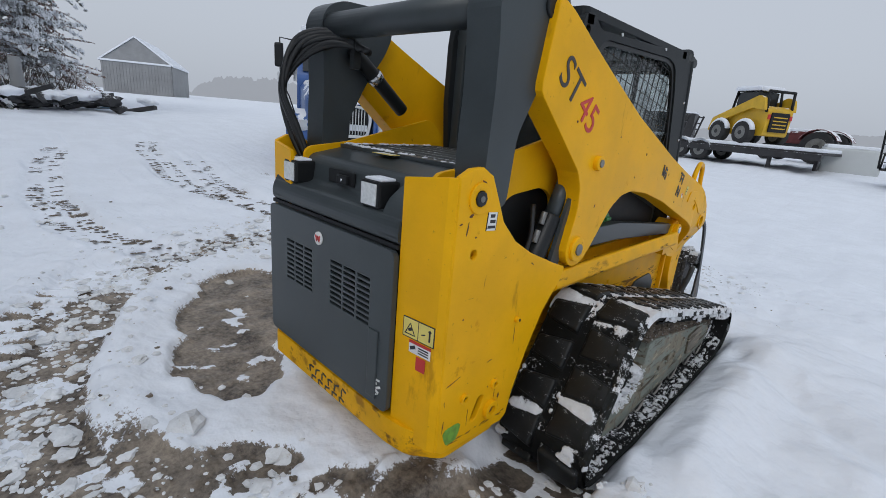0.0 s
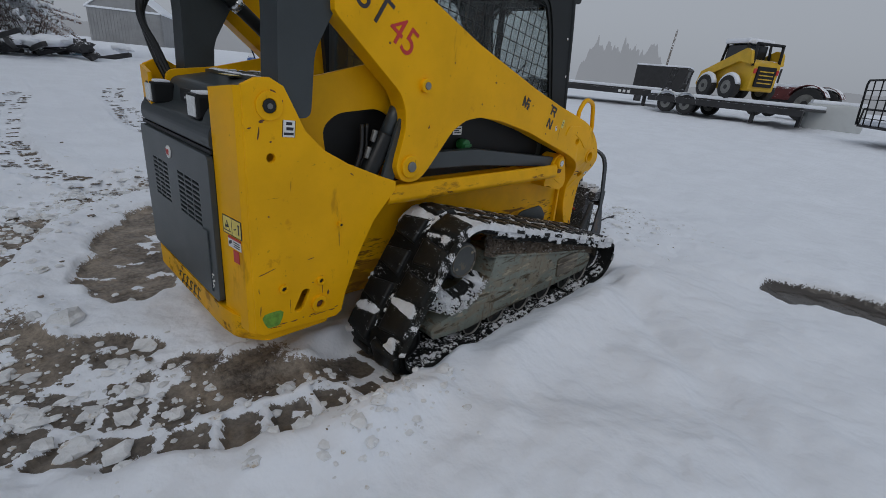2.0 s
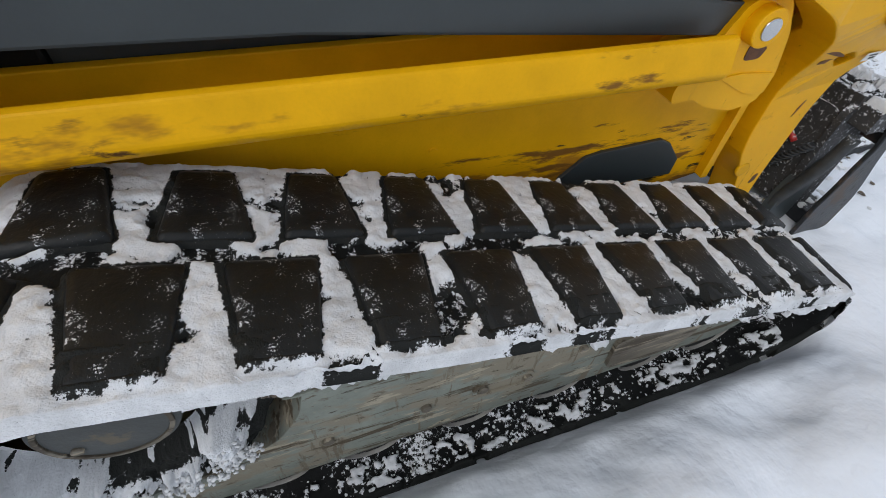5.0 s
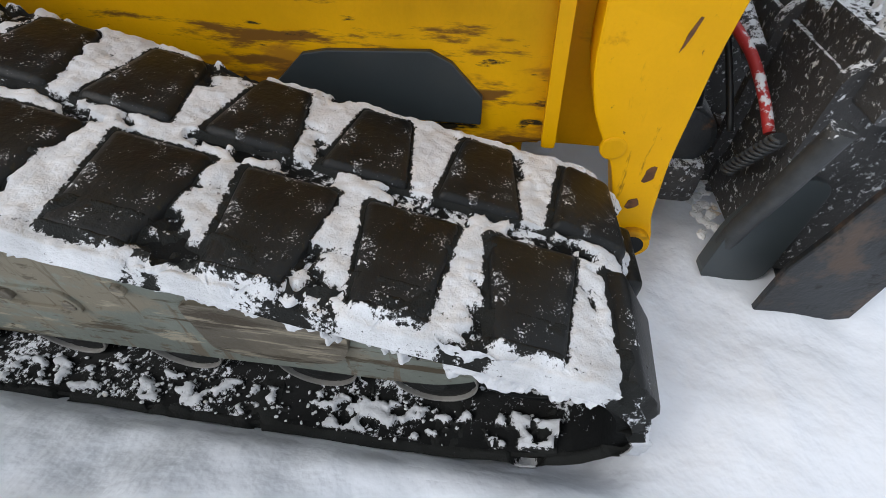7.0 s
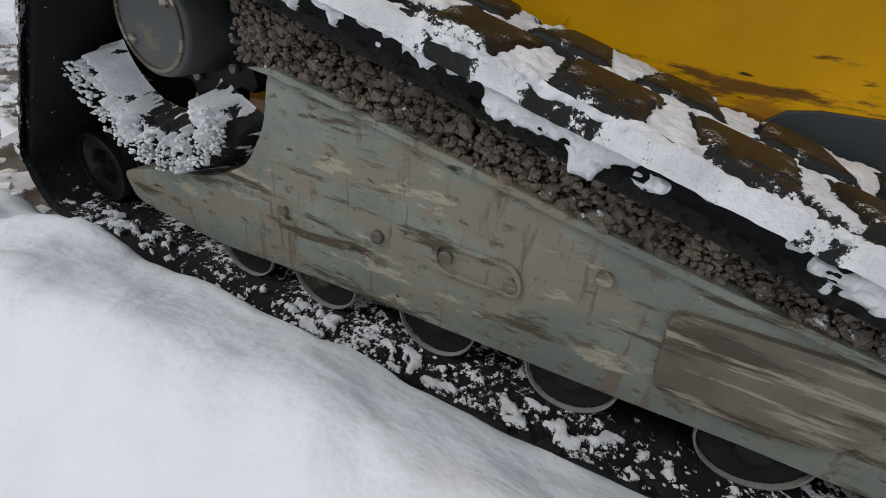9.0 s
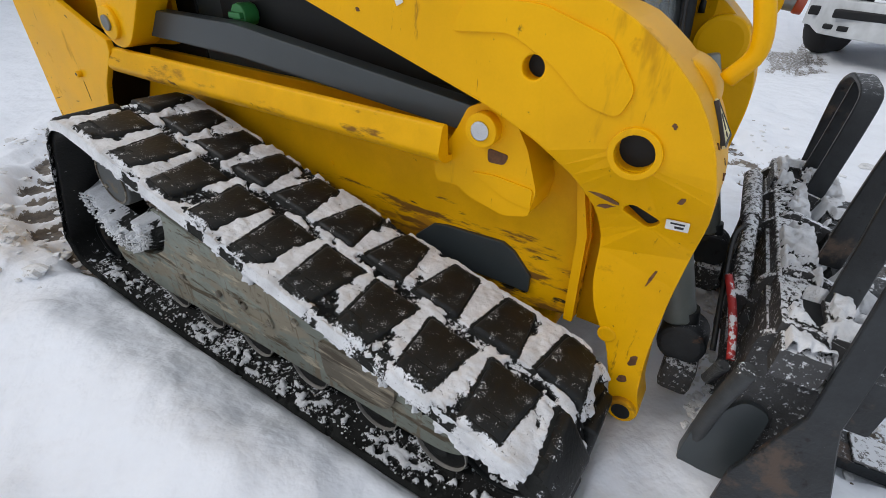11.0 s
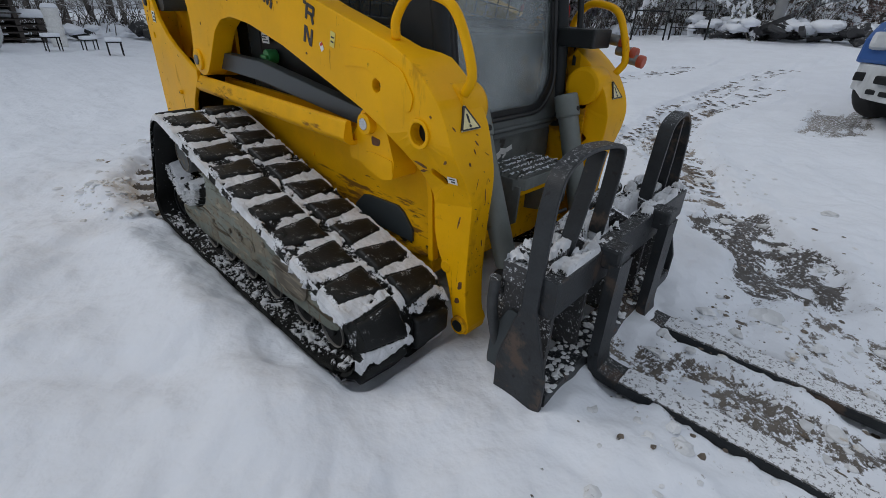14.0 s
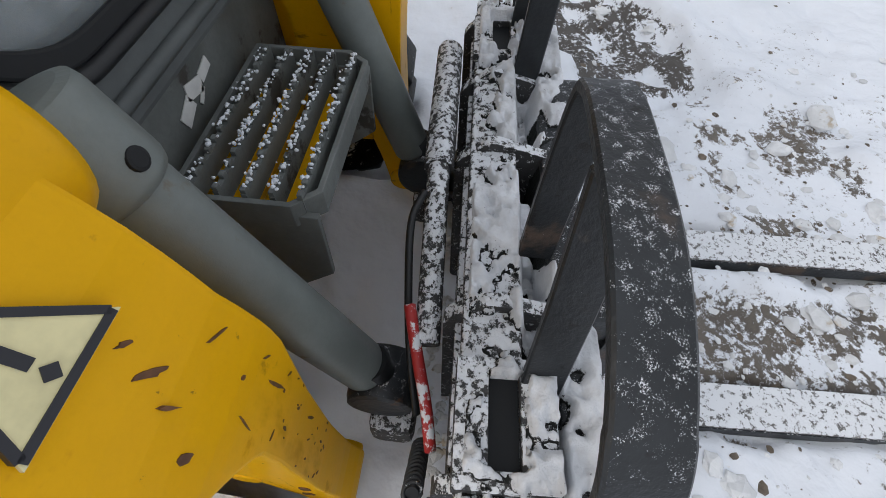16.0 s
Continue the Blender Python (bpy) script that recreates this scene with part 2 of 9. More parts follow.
MESH_WIRE = mat("screen_wire", (0.012, 0.013, 0.014), 0.45, var=0.1, bump=0.02)


def glass(name, tint, rough=0.03):
    m = bpy.data.materials.new(name)
    m.use_nodes = True
    n, l = m.node_tree.nodes, m.node_tree.links
    n.clear()
    out = n.new("ShaderNodeOutputMaterial")
    g = n.new("ShaderNodeBsdfGlossy")
    g.inputs["Roughness"].default_value = rough
    t = n.new("ShaderNodeBsdfTransparent")
    t.inputs[0].default_value = (*tint, 1)
    lw = n.new("ShaderNodeLayerWeight")
    lw.inputs[0].default_value = 0.5
    pw = n.new("ShaderNodeMath")
    pw.operation = "POWER"
    pw.inputs[1].default_value = 4.0
    l.new(lw.outputs["Facing"], pw.inputs[0])
    fr = n.new("ShaderNodeMapRange")
    fr.inputs[3].default_value, fr.inputs[4].default_value = 0.025, 0.5
    l.new(pw.outputs[0], fr.inputs[0])
    mx = n.new("ShaderNodeMixShader")
    l.new(fr.outputs[0], mx.inputs[0])
    l.new(t.outputs[0], mx.inputs[1])
    l.new(g.outputs[0], mx.inputs[2])
    l.new(mx.outputs[0], out.inputs[0])
    return m


def pale_veil(m, share, color=(0.62, 0.66, 0.67)):
    """A thin pale veil on a glass: melt water and frost, plus painted sky reflection."""
    n, l = m.node_tree.nodes, m.node_tree.links
    out = next(x for x in n if x.type == "OUTPUT_MATERIAL")
    prev = out.inputs[0].links[0].from_socket
    d = n.new("ShaderNodeBsdfDiffuse")
    d.inputs[0].default_value = (*color, 1)
    co, nz, mr, mx = n.new("ShaderNodeTexCoord"), n.new("ShaderNodeTexNoise"), n.new("ShaderNodeMapRange"), n.new("ShaderNodeMixShader")
    nz.inputs["Scale"].default_value, nz.inputs["Detail"].default_value = 7.0, 6.0
    mr.inputs[1].default_value, mr.inputs[2].default_value, mr.inputs[3].default_value, mr.inputs[4].default_value = 0.3, 0.75, share * 0.5, share * 1.6
    l.new(co.outputs["Object"], nz.inputs["Vector"])
    l.new(nz.outputs[0], mr.inputs[0])
    l.new(mr.outputs[0], mx.inputs[0])
    l.new(prev, mx.inputs[1])
    l.new(d.outputs[0], mx.inputs[2])
    l.new(mx.outputs[0], out.inputs[0])


def speckled(m, dark):
    """Lets a dark ground show as specks where a sheet of snow lies thin."""
    n, l = m.node_tree.nodes, m.node_tree.links
    b = n["Principled BSDF"]
    prev = b.inputs["Base Color"].links[0].from_socket
    at, co, nz = n.new("ShaderNodeAttribute"), n.new("ShaderNodeTexCoord"), n.new("ShaderNodeTexNoise")
    at.attribute_name = "thin"
    nz.inputs["Scale"].default_value, nz.inputs["Detail"].default_value, nz.inputs["Roughness"].default_value = 130.0, 5.0, 0.75
    l.new(co.outputs["Object"], nz.inputs["Vector"])
    ma = n.new("ShaderNodeMath")
    ma.operation = "MULTIPLY_ADD"
    ma.inputs[1].default_value, ma.inputs[2].default_value = 2.2, -1.1
    l.new(nz.outputs[0], ma.inputs[0])
    ad = n.new("ShaderNodeMath")
    l.new(ma.outputs[0], ad.inputs[0])
    l.new(at.outputs["Fac"], ad.inputs[1])
    mr = n.new("ShaderNodeMapRange")
    mr.interpolation_type = "SMOOTHSTEP"
    mr.inputs[1].default_value, mr.inputs[2].default_value = 0.42, 0.58
    l.new(ad.outputs[0], mr.inputs[0])
    mx = n.new("ShaderNodeMix")
    mx.data_type = "RGBA"
    l.new(mr.outputs[0], mx.inputs[0])
    l.new(prev, mx.inputs[6])
    mx.inputs[7].default_value = (*dark, 1)
    l.new(mx.outputs[2], b.inputs["Base Color"])


GLASS = glass("cab_glass", (0.80, 0.83, 0.83))
pale_veil(GLASS, 0.025)
# the door's sky reflection is put into this stronger diffuse veil
DOOR_GLASS = glass("veiled_wet_door_glass", (0.93, 0.96, 0.96))
pale_veil(DOOR_GLASS, 0.17, (0.70, 0.75, 0.77))
speckled(TRACK_SNOW, (0.014, 0.015, 0.014))
STICKER = mat("pale_warning_sticker", (0.74, 0.66, 0.36), 0.5, var=0.1, scale=25, bump=0.05, stain=[((0.55, 0.55, 0.50), 0.58, 18, (1, 1, 1)), (SOOT, 0.70, 50, (1, 1, 1))])


# ---------------------------------------------------------------- building helpers
def part(name, bm, material, parent=None, label="", smooth=False):
    """Links a bmesh as one mesh object under a thing or a part."""
    me = bpy.data.meshes.new(name)
    if isinstance(bm, Heap):
        me.from_pydata(np.concatenate(bm.co), [], np.concatenate(bm.quads))
        me.polygons.foreach_set("use_smooth", np.full(len(me.polygons), smooth))
        me.update()
    else:
        bmesh.ops.recalc_face_normals(bm, faces=bm.faces)
        if smooth:
            for fc in bm.faces:
                fc.smooth = True
        bm.to_mesh(me)
        bm.free()
    me.materials.append(material)
    ob = new(name, me)
    if parent:
        ob.parent = parent
    if label:
        ob["label"] = label
    return ob


def thing(name, label, category, group="", kind=""):
    return tagged(new(name), label, category, group, kind)


def sharp_bevel(bm, w, seg=2, limit=0.6):
    es = [e for e in bm.edges if len(e.link_faces) == 2 and e.calc_face_angle(0) > limit]
    if es and w > 0:
        bmesh.ops.bevel(bm, geom=es, offset=w, segments=seg, profile=0.6, affect="EDGES", clamp_overlap=True)


def box(lo, hi, bevel=0.004, bm=None):
    bm = bm or bmesh.new()
    c = [(a + b) / 2 for a, b in zip(lo, hi)]
    s = [abs(b - a) for a, b in zip(lo, hi)]
    g = bmesh.ops.create_cube(bm, size=1, matrix=Matrix.Translation(c) @ Matrix.Diagonal((*s, 1)))
    if bevel:
        es = list({e for v in g["verts"] for e in v.link_edges})
        bmesh.ops.bevel(bm, geom=es, offset=min(bevel, min(s) * 0.45), segments=2, profile=0.6, affect="EDGES")
    return bm


def slab(m, sx, sy, sz, bevel=0.004, bm=None):
    """A box of a size, centred at the pose m."""
    bm = bm or bmesh.new()
    g = bmesh.ops.create_cube(bm, size=1, matrix=m @ Matrix.Diagonal((sx, sy, sz, 1)))
    if bevel:
        es = list({e for v in g["verts"] for e in v.link_edges})
        bmesh.ops.bevel(bm, geom=es, offset=min(bevel, min(sx, sy, sz) * 0.45), segments=2, profile=0.6, affect="EDGES")
    return bm


def rounded(pts, r, seg=4, skip=()):
    """A closed polygon with its corners rounded."""
    out = []
    k = len(pts)
    for i, p in enumerate(pts):
        a, p, b = Vector(pts[i - 1]), Vector(p), Vector(pts[(i + 1) % k])
        d1, d2 = (a - p), (b - p)
        rr = min(r, d1.length * 0.45, d2.length * 0.45)
        if i in skip or rr < 1e-4:
            out.append(tuple(p))
            continue
        s, e = p + d1.normalized() * rr, p + d2.normalized() * rr
        for j in range(seg + 1):
            u = j / seg
            out.append(tuple((1 - u) ** 2 * s + 2 * u * (1 - u) * p + u * u * e))
    return out


def circle(cy, cz, r, n=20):
    return [(cy + r * math.cos(2 * math.pi * i / n), cz + r * math.sin(2 * math.pi * i / n)) for i in range(n)]


def plate(outer, x0, x1, holes=(), bevel=0.005, axis="x", seg=2):
    """A flat plate cut to an outline, with holes right through. axis x: outline in y, z; y: in x, z; z: in x, y."""
    bm = bmesh.new()
    put = {"x": lambda u, v, w: (w, u, v), "y": lambda u, v, w: (u, w, v), "z": lambda u, v, w: (u, v, w)}[axis]
    edges = []
    for loop in (outer, *holes):
        vs = [bm.verts.new(put(u, v, x0)) for u, v in loop]
        edges += [bm.edges.new((vs[i], vs[(i + 1) % len(vs)])) for i in range(len(vs))]
    bmesh.ops.triangle_fill(bm, edges=edges, use_beauty=True)
    faces = bm.faces[:]
    g = bmesh.ops.extrude_face_region(bm, geom=faces)
    d = Vector(put(0, 0, x1 - x0))
    bmesh.ops.translate(bm, verts=[v for v in g["geom"] if isinstance(v, bmesh.types.BMVert)], vec=d)
    bmesh.ops.recalc_face_normals(bm, faces=bm.faces)
    sharp_bevel(bm, bevel, seg)
    return bm


def rod(a, b, r, n=16, r2=None, bm=None, bevel=0.0):
    bm = bm or bmesh.new()
    a, b = Vector(a), Vector(b)
    d = b - a
    m = Matrix.Translation((a + b) / 2) @ d.to_track_quat("Z", "Y").to_matrix().to_4x4()
    g = bmesh.ops.create_cone(bm, cap_ends=True, segments=n, radius1=r, radius2=r if r2 is None else r2, depth=d.length, matrix=m)
    for v in g["verts"]:
        for fc in v.link_faces:
            if len(fc.verts) == 4:
                fc.smooth = True
    if bevel:
        es = [e for e in {e for v in g["verts"] for e in v.link_edges} if e.calc_face_angle(0) > 1.0]
        bmesh.ops.bevel(bm, geom=es, offset=bevel, segments=2, profile=0.6, affect="EDGES")
    return bm


def spline(pts, n=8):
    """Points along a smooth curve through the given ones."""
    p = [Vector(q) for q in pts]
    p = [2 * p[0] - p[1], *p, 2 * p[-1] - p[-2]]
    out = []
    for i in range(1, len(p) - 2):
        for j in range(n):
            t = j / n
            out.append(0.5 * (2 * p[i] + (p[i + 1] - p[i - 1]) * t + (2 * p[i - 1] - 5 * p[i] + 4 * p[i + 1] - p[i + 2]) * t * t
                              + (3 * p[i] - p[i - 1] - 3 * p[i + 1] + p[i + 2]) * t ** 3))
    return out + [p[-2]]


def tube(pts, r, n=10, bm=None, closed=False):
    """A round tube along a line of points; r: one radius, or one for each point."""
    bm = bm or bmesh.new()
    pts = [Vector(p) for p in pts]
    k = len(pts)
    rs = r if isinstance(r, (list, tuple)) else [r] * k
    up = None
    rings = []
    for i, p in enumerate(pts):
        d = (pts[(i + 1) % k if closed else min(i + 1, k - 1)] - pts[i - 1 if closed or i else 0]).normalized()
        if up is None:
            up = d.orthogonal().normalized()
        up = (up - d * up.dot(d)).normalized()
        sd = d.cross(up)
        rings.append([bm.verts.new(p + rs[i] * (math.cos(a) * up + math.sin(a) * sd)) for a in (2 * math.pi * j / n for j in range(n))])
    for i in range(k if closed else k - 1):
        a, b = rings[i], rings[(i + 1) % k]
        for j in range(n):
            bm.faces.new((a[j], a[(j + 1) % n], b[(j + 1) % n], b[j])).smooth = True
    if not closed:
        bm.faces.new(rings[0][::-1])
        bm.faces.new(rings[-1])
    return bm


def strip(pts, ways, w, th, bm=None):
    """A flat bar of width w (along ways[i]) and thickness th, bent along a line of points."""
    bm = bm or bmesh.new()
    pts = [Vector(p) for p in pts]
    rings = []
    ws = w if isinstance(w, (list, tuple)) else [w] * len(pts)
    for i, p in enumerate(pts):
        d = (pts[min(i + 1, len(pts) - 1)] - pts[max(i - 1, 0)]).normalized()
        x = Vector(ways)
        x = (x - d * x.dot(d)).normalized()
        nrm = d.cross(x)
        rings.append([bm.verts.new(p + s * x * ws[i] / 2 + q * nrm * th / 2) for s, q in ((1, 1), (-1, 1), (-1, -1), (1, -1))])
    for a, b in zip(rings, rings[1:]):
        for j in range(4):
            bm.faces.new((a[j], a[(j + 1) % 4], b[(j + 1) % 4], b[j]))
    bm.faces.new(rings[0][::-1])
    bm.faces.new(rings[-1])
    bmesh.ops.recalc_face_normals(bm, faces=bm.faces)
    sharp_bevel(bm, th * 0.18, 1, 1.0)
    return bm


class Heap:
    """Many small lumps gathered into one mesh."""

    def __init__(self):
        self.co, self.quads, self.n = [], [], 0

    def transform(self, m):
        k = np.array(m)
        self.co = [c @ k[:3, :3].T + k[:3, 3] for c in self.co]


def _lump_shapes(sub, count):
    out = []
    for i in range(count):
        bm = bmesh.new()
        bmesh.ops.create_icosphere(bm, subdivisions=sub, radius=1)
        off = i * 3.7
        for v in bm.verts:
            v.co *= 1 + 0.55 * noise.noise(v.co * 1.7 + Vector((off, 0, 0))) + 0.35 * noise.noise(v.co * 4.1 + Vector((0, off, 0)))
        bm.verts.index_update()
        out.append((np.array([v.co[:] for v in bm.verts]), np.array([[v.index for v in fc.verts] for fc in bm.faces])))
        bm.free()
    return out


_LUMPS = {1: _lump_shapes(1, 24), 2: _lump_shapes(2, 12)}


def lump(heap, c, r, rnd, flat=0.7, sub=1):
    co, tris = rnd.choice(_LUMPS[sub])
    turn = np.array(Euler((rnd.uniform(0, 6), rnd.uniform(0, 6), rnd.uniform(0, 6))).to_matrix())
    co = (co @ turn.T) * (r * rnd.uniform(0.7, 1.3), r * rnd.uniform(0.7, 1.3), r * flat) + np.array(c, float)
    heap.co.append(co)
    heap.quads.append(tris + heap.n)
    heap.n += len(co)


def grid_mesh(name, xyz, material, parent=None, attr=None, smooth=True):
    """A sheet from an array (rows, columns, 3); attr: named values for its points."""
    a, b = xyz.shape[:2]
    idx = np.arange(a * b).reshape(a, b)
    quads = np.stack([idx[:-1, :-1], idx[1:, :-1], idx[1:, 1:], idx[:-1, 1:]], -1).reshape(-1, 4)
    me = bpy.data.meshes.new(name)
    me.vertices.add(a * b)
    me.vertices.foreach_set("co", xyz.reshape(-1))
    me.loops.add(quads.size)
    me.loops.foreach_set("vertex_index", quads.ravel())
    me.polygons.add(len(quads))
    me.polygons.foreach_set("loop_start", np.arange(0, quads.size, 4))
    me.polygons.foreach_set("use_smooth", np.full(len(quads), smooth))
    for key, values in (attr or {}).items():
        me.attributes.new(key, "FLOAT", "POINT").data.foreach_set("value", values.ravel().astype(np.float32))
    me.update(calc_edges=True)
    me.validate()
    me.materials.append(material)
    ob = new(name, me)
    if parent:
        ob.parent = parent
    return ob


# value noise on arrays
_perm = np.random.RandomState(7).rand(256, 256)


def vnoise(x, y, seed=0):
    x, y = np.asarray(x, float) + 37.7 * seed, np.asarray(y, float) + 91.3 * seed
    xi, yi = np.floor(x).astype(int), np.floor(y).astype(int)
    u, v = x - xi, y - yi
    u, v = u * u * (3 - 2 * u), v * v * (3 - 2 * v)
    p = lambda i, j: _perm[(xi + i) % 256, (yi + j) % 256]
    return (p(0, 0) * (1 - u) + p(1, 0) * u) * (1 - v) + (p(0, 1) * (1 - u) + p(1, 1) * u) * v


def fbm(x, y, octaves=4, seed=0):
    s, amp, tot = 0.0, 1.0, 0.0
    for o in range(octaves):
        s = s + amp * vnoise(x * 2 ** o, y * 2 ** o, seed + o)
        tot += amp
        amp *= 0.5
    return s / tot


def sstep(v, lo, hi):
    t = np.clip((v - lo) / (hi - lo), 0, 1)
    return t * t * (3 - 2 * t)


def along(path, x, y, signed=False):
    """For points: the distance from a broken line (signed: positive to its left) and the length along it to the nearest place."""
    best, run, s0, sign = np.full(np.shape(x), 1e9), np.zeros(np.shape(x)), 0.0, np.ones(np.shape(x))
    for (ax, ay), (bx, by) in zip(path, path[1:]):
        dx, dy = bx - ax, by - ay
        ln = math.hypot(dx, dy)
        t = np.clip(((x - ax) * dx + (y - ay) * dy) / ln ** 2, 0, 1)
        d = np.hypot(x - ax - t * dx, y - ay - t * dy)
        closer = d < best
        best, run = np.where(closer, d, best), np.where(closer, s0 + t * ln, run)
        sign = np.where(closer, np.where(dx * (y - ay) - dy * (x - ax) > 0, 1.0, -1.0), sign)
        s0 += ln
    return (best * sign if signed else best), run


# ---------------------------------------------------------------- ground: one sheet of snow, mud where it is driven off
def axis_steps(lo, hi, fine, far, grow=1.09):
    a = list(np.arange(lo, hi, fine))
    up, d = [a[-1]], fine
    while up[-1] < far:
        d *= grow
        up.append(up[-1] + d)
    down, d = [a[0]], fine
    while down[-1] > -far:
        d *= grow
        down.append(down[-1] - d)
    return np.array(down[:0:-1] + a + up[1:])


gx = axis_steps(-3.5, 2.4, 0.022, 1500)
gy = axis_steps(-3.2, 3.4, 0.022, 1500)
GX, GY = np.meshgrid(gx, gy, indexing="ij")
TRAIL_R = [(0.76, -0.95), (0.83, -1.3), (0.80, -1.62), (0.67, -1.95), (0.45, -2.3), (0.08, -2.63), (-0.36, -2.81), (-0.88, -2.86), (-1.42, -2.76), (-2.1, -2.46), (-2.85, -2.0), (-3.22, -1.4), (-3.32, -0.5), (-3.5, 0.4)]
TRAIL_L = [(-3.2, -1.45), (-3.75, -1.8), (-4.6, -2.04), (-6.3, -2.12), (-8.7, -1.86), (-11.0, -1.3)]
TRAIL_F = [(-1.25, 2.12), (-1.9, 1.62), (-2.5, 1.15), (-3.8, 0.40), (-5.5, 0.02), (-7.0, 0.18), (-8.7, 0.45)]
TRAIL_B = [(-3.4, 0.15), (-4.4, 0.05), (-5.3, -0.22), (-7.4, -0.28), (-9.9, -0.08), (-13.0, 0.8)]


def ground_height(x, y):
    """Snow surface and how bare the ground is (0 snow to 1 mud)."""
    n1, n2, n3 = fbm(x * 0.45, y * 0.45, 3, 1), fbm(x * 1.6, y * 1.6, 4, 5), fbm(x * 9, y * 9, 4, 11)
    n4 = fbm(x * 4, y * 4, 4, 23)
    depth = 0.055 + 0.06 * (n1 - 0.5) + 0.10 * (n2 - 0.5) + 0.055 * (n4 - 0.5) + 0.022 * (n3 - 0.5)
    # snow pushed up along the outer side of the track and heaped by the steps beside it
    side = np.exp(-((x - 1.25 - 0.1 * (n1 - 0.5)) / 0.16) ** 2) * sstep(y, -1.0, -0.6) * (1 - sstep(y, 1.0, 1.5))
    depth = depth + side * (0.05 + 0.08 * n2)
    for line, w, k in (([(1.35, -0.9), (2.0, -0.2), (2.6, 1.2), (3.4, 3.5)], 0.16, 0.030), ([(1.5, -1.9), (2.2, -1.1), (3.4, 0.6), (5, 4)], 0.2, 0.028), ([(1.15, 1.6), (1.9, 1.9), (3.2, 1.6), (6, 2)], 0.18, 0.03),
                       ([(1.15, 0.85), (1.86, 0.25), (2.6, -0.4), (3.6, -1.3)], 0.15, 0.045), ([(1.6, -3.2), (3, -2.0), (6, 0.5)], 0.25, 0.03), ([(2.0, 2.6), (1.2, 2.9), (0.6, 3.6)], 0.2, 0.025)):
        d, s = along(line, x, y)
        d = d + 0.16 * (n2 - 0.5) + 0.1 * (n1 - 0.5)
        depth = depth - 1.1 * k * np.exp(-(d / w) ** 2) * (0.2 + 1.3 * n2) + 0.5 * k * np.exp(-((d - 1.9 * w) / (0.8 * w)) ** 2) * n2
    bare = np.zeros_like(x)
    wet = np.zeros_like(x)
    z = depth
    for path, w, amount, cut in ((TRAIL_R, 0.34, 1.0, 0.520), (TRAIL_L, 0.25, 0.40, 0.53), (TRAIL_F, 0.30, 0.62, 0.47), (TRAIL_B, 0.24, 0.40, 0.55)):
        q, s = along(path, x, y, True)
        q = q + 0.07 * (n2 - 0.5)
        d = np.abs(q) + 0.06 * (n2 - 0.5) + 0.05 * (n3 - 0.5)
        near = path is TRAIL_R
        wide = w * (0.72 + 0.28 * sstep(s, 0.9, 2.2)) if near else w
        inside = 1 - sstep(d, wide * 0.8, wide * 1.15)
        fade = amount * (1 - 0.62 * sstep(s, 3.4, 7.5))
        cleat = sstep(np.abs(((s + 0.05 * (n2 - 0.5)) / 0.189) % 1.0 - 0.5), 0.25, 0.34) * sstep(q, -0.02, 0.07) * sstep(n4, 0.36, 0.46)
        rough_ = n2 * 0.30 + n4 * 0.34 + n3 * 0.36
        worn = sstep(rough_ + 0.30 * (fade - 0.7) - (0.05 * sstep(q, 0.0, 0.25) if near else 0.0), cut - 0.03, cut + 0.05) * (1 - 0.9 * cleat)
        dip = inside * (0.035 + 0.02 * fade) * (1 - 0.6 * cleat)
        if near:
            # two rows of lug prints, parted by ridges of snow, where the track stood last
            step_ = (s + 0.02 * (n4 - 0.5)) / 0.189
            cells = np.maximum(sstep(q, 0.012, 0.030) * (1 - sstep(q, 0.205, 0.235)) * (1 - sstep(np.abs(step_ % 1.0 - 0.5), 0.34, 0.41)),
                               sstep(-q, 0.022, 0.040) * (1 - sstep(-q, 0.20, 0.23)) * (1 - sstep(np.abs((step_ + 0.5) % 1.0 - 0.5), 0.34, 0.41)))
            fresh = (1 - sstep(s + 0.5 * (n2 - 0.5), 1.55, 2.05)) * (1 - 0.75 * sstep(-q, 0.03, 0.10) * sstep(n2, 0.36, 0.50))
            inside = np.maximum(inside, (1 - sstep(np.abs(q + 0.22) + 0.25 * (n2 - 0.5), 0.20, 0.34)) * sstep(s, 0.35, 0.7) * (1 - sstep(s, 2.2, 3.0)) * sstep(n4 * 0.5 + n3 * 0.5, 0.40, 0.50))
            worn = worn * (1 - fresh) + fresh * cells * sstep(n3 * 0.6 + n4 * 0.4, 0.30, 0.38)
            wet = np.maximum(wet, 0.55 * fresh * inside)
            dip = dip * (1 - fresh) + fresh * inside * (0.028 + 0.040 * cells)
        bare = np.maximum(bare, inside * worn * sstep(fade, 0.05, 0.5) * (0.62 if path is TRAIL_F else 1.0))
        z = z - dip + 0.032 * (n3 - 0.5) * inside
        z = z + 0.035 * np.exp(-((d - wide * 1.35) / 0.10) ** 2) * (0.4 + n3) * (0.4 + 0.6 * fade)
    # snow thrown up behind the near track
    z = z + 0.105 * np.exp(-((x - 1.21 - 0.12 * np.clip(y + 1.45, -1, 0)) / 0.12) ** 2 - ((y + 1.45) / 0.40) ** 2) * (0.5 + n4)
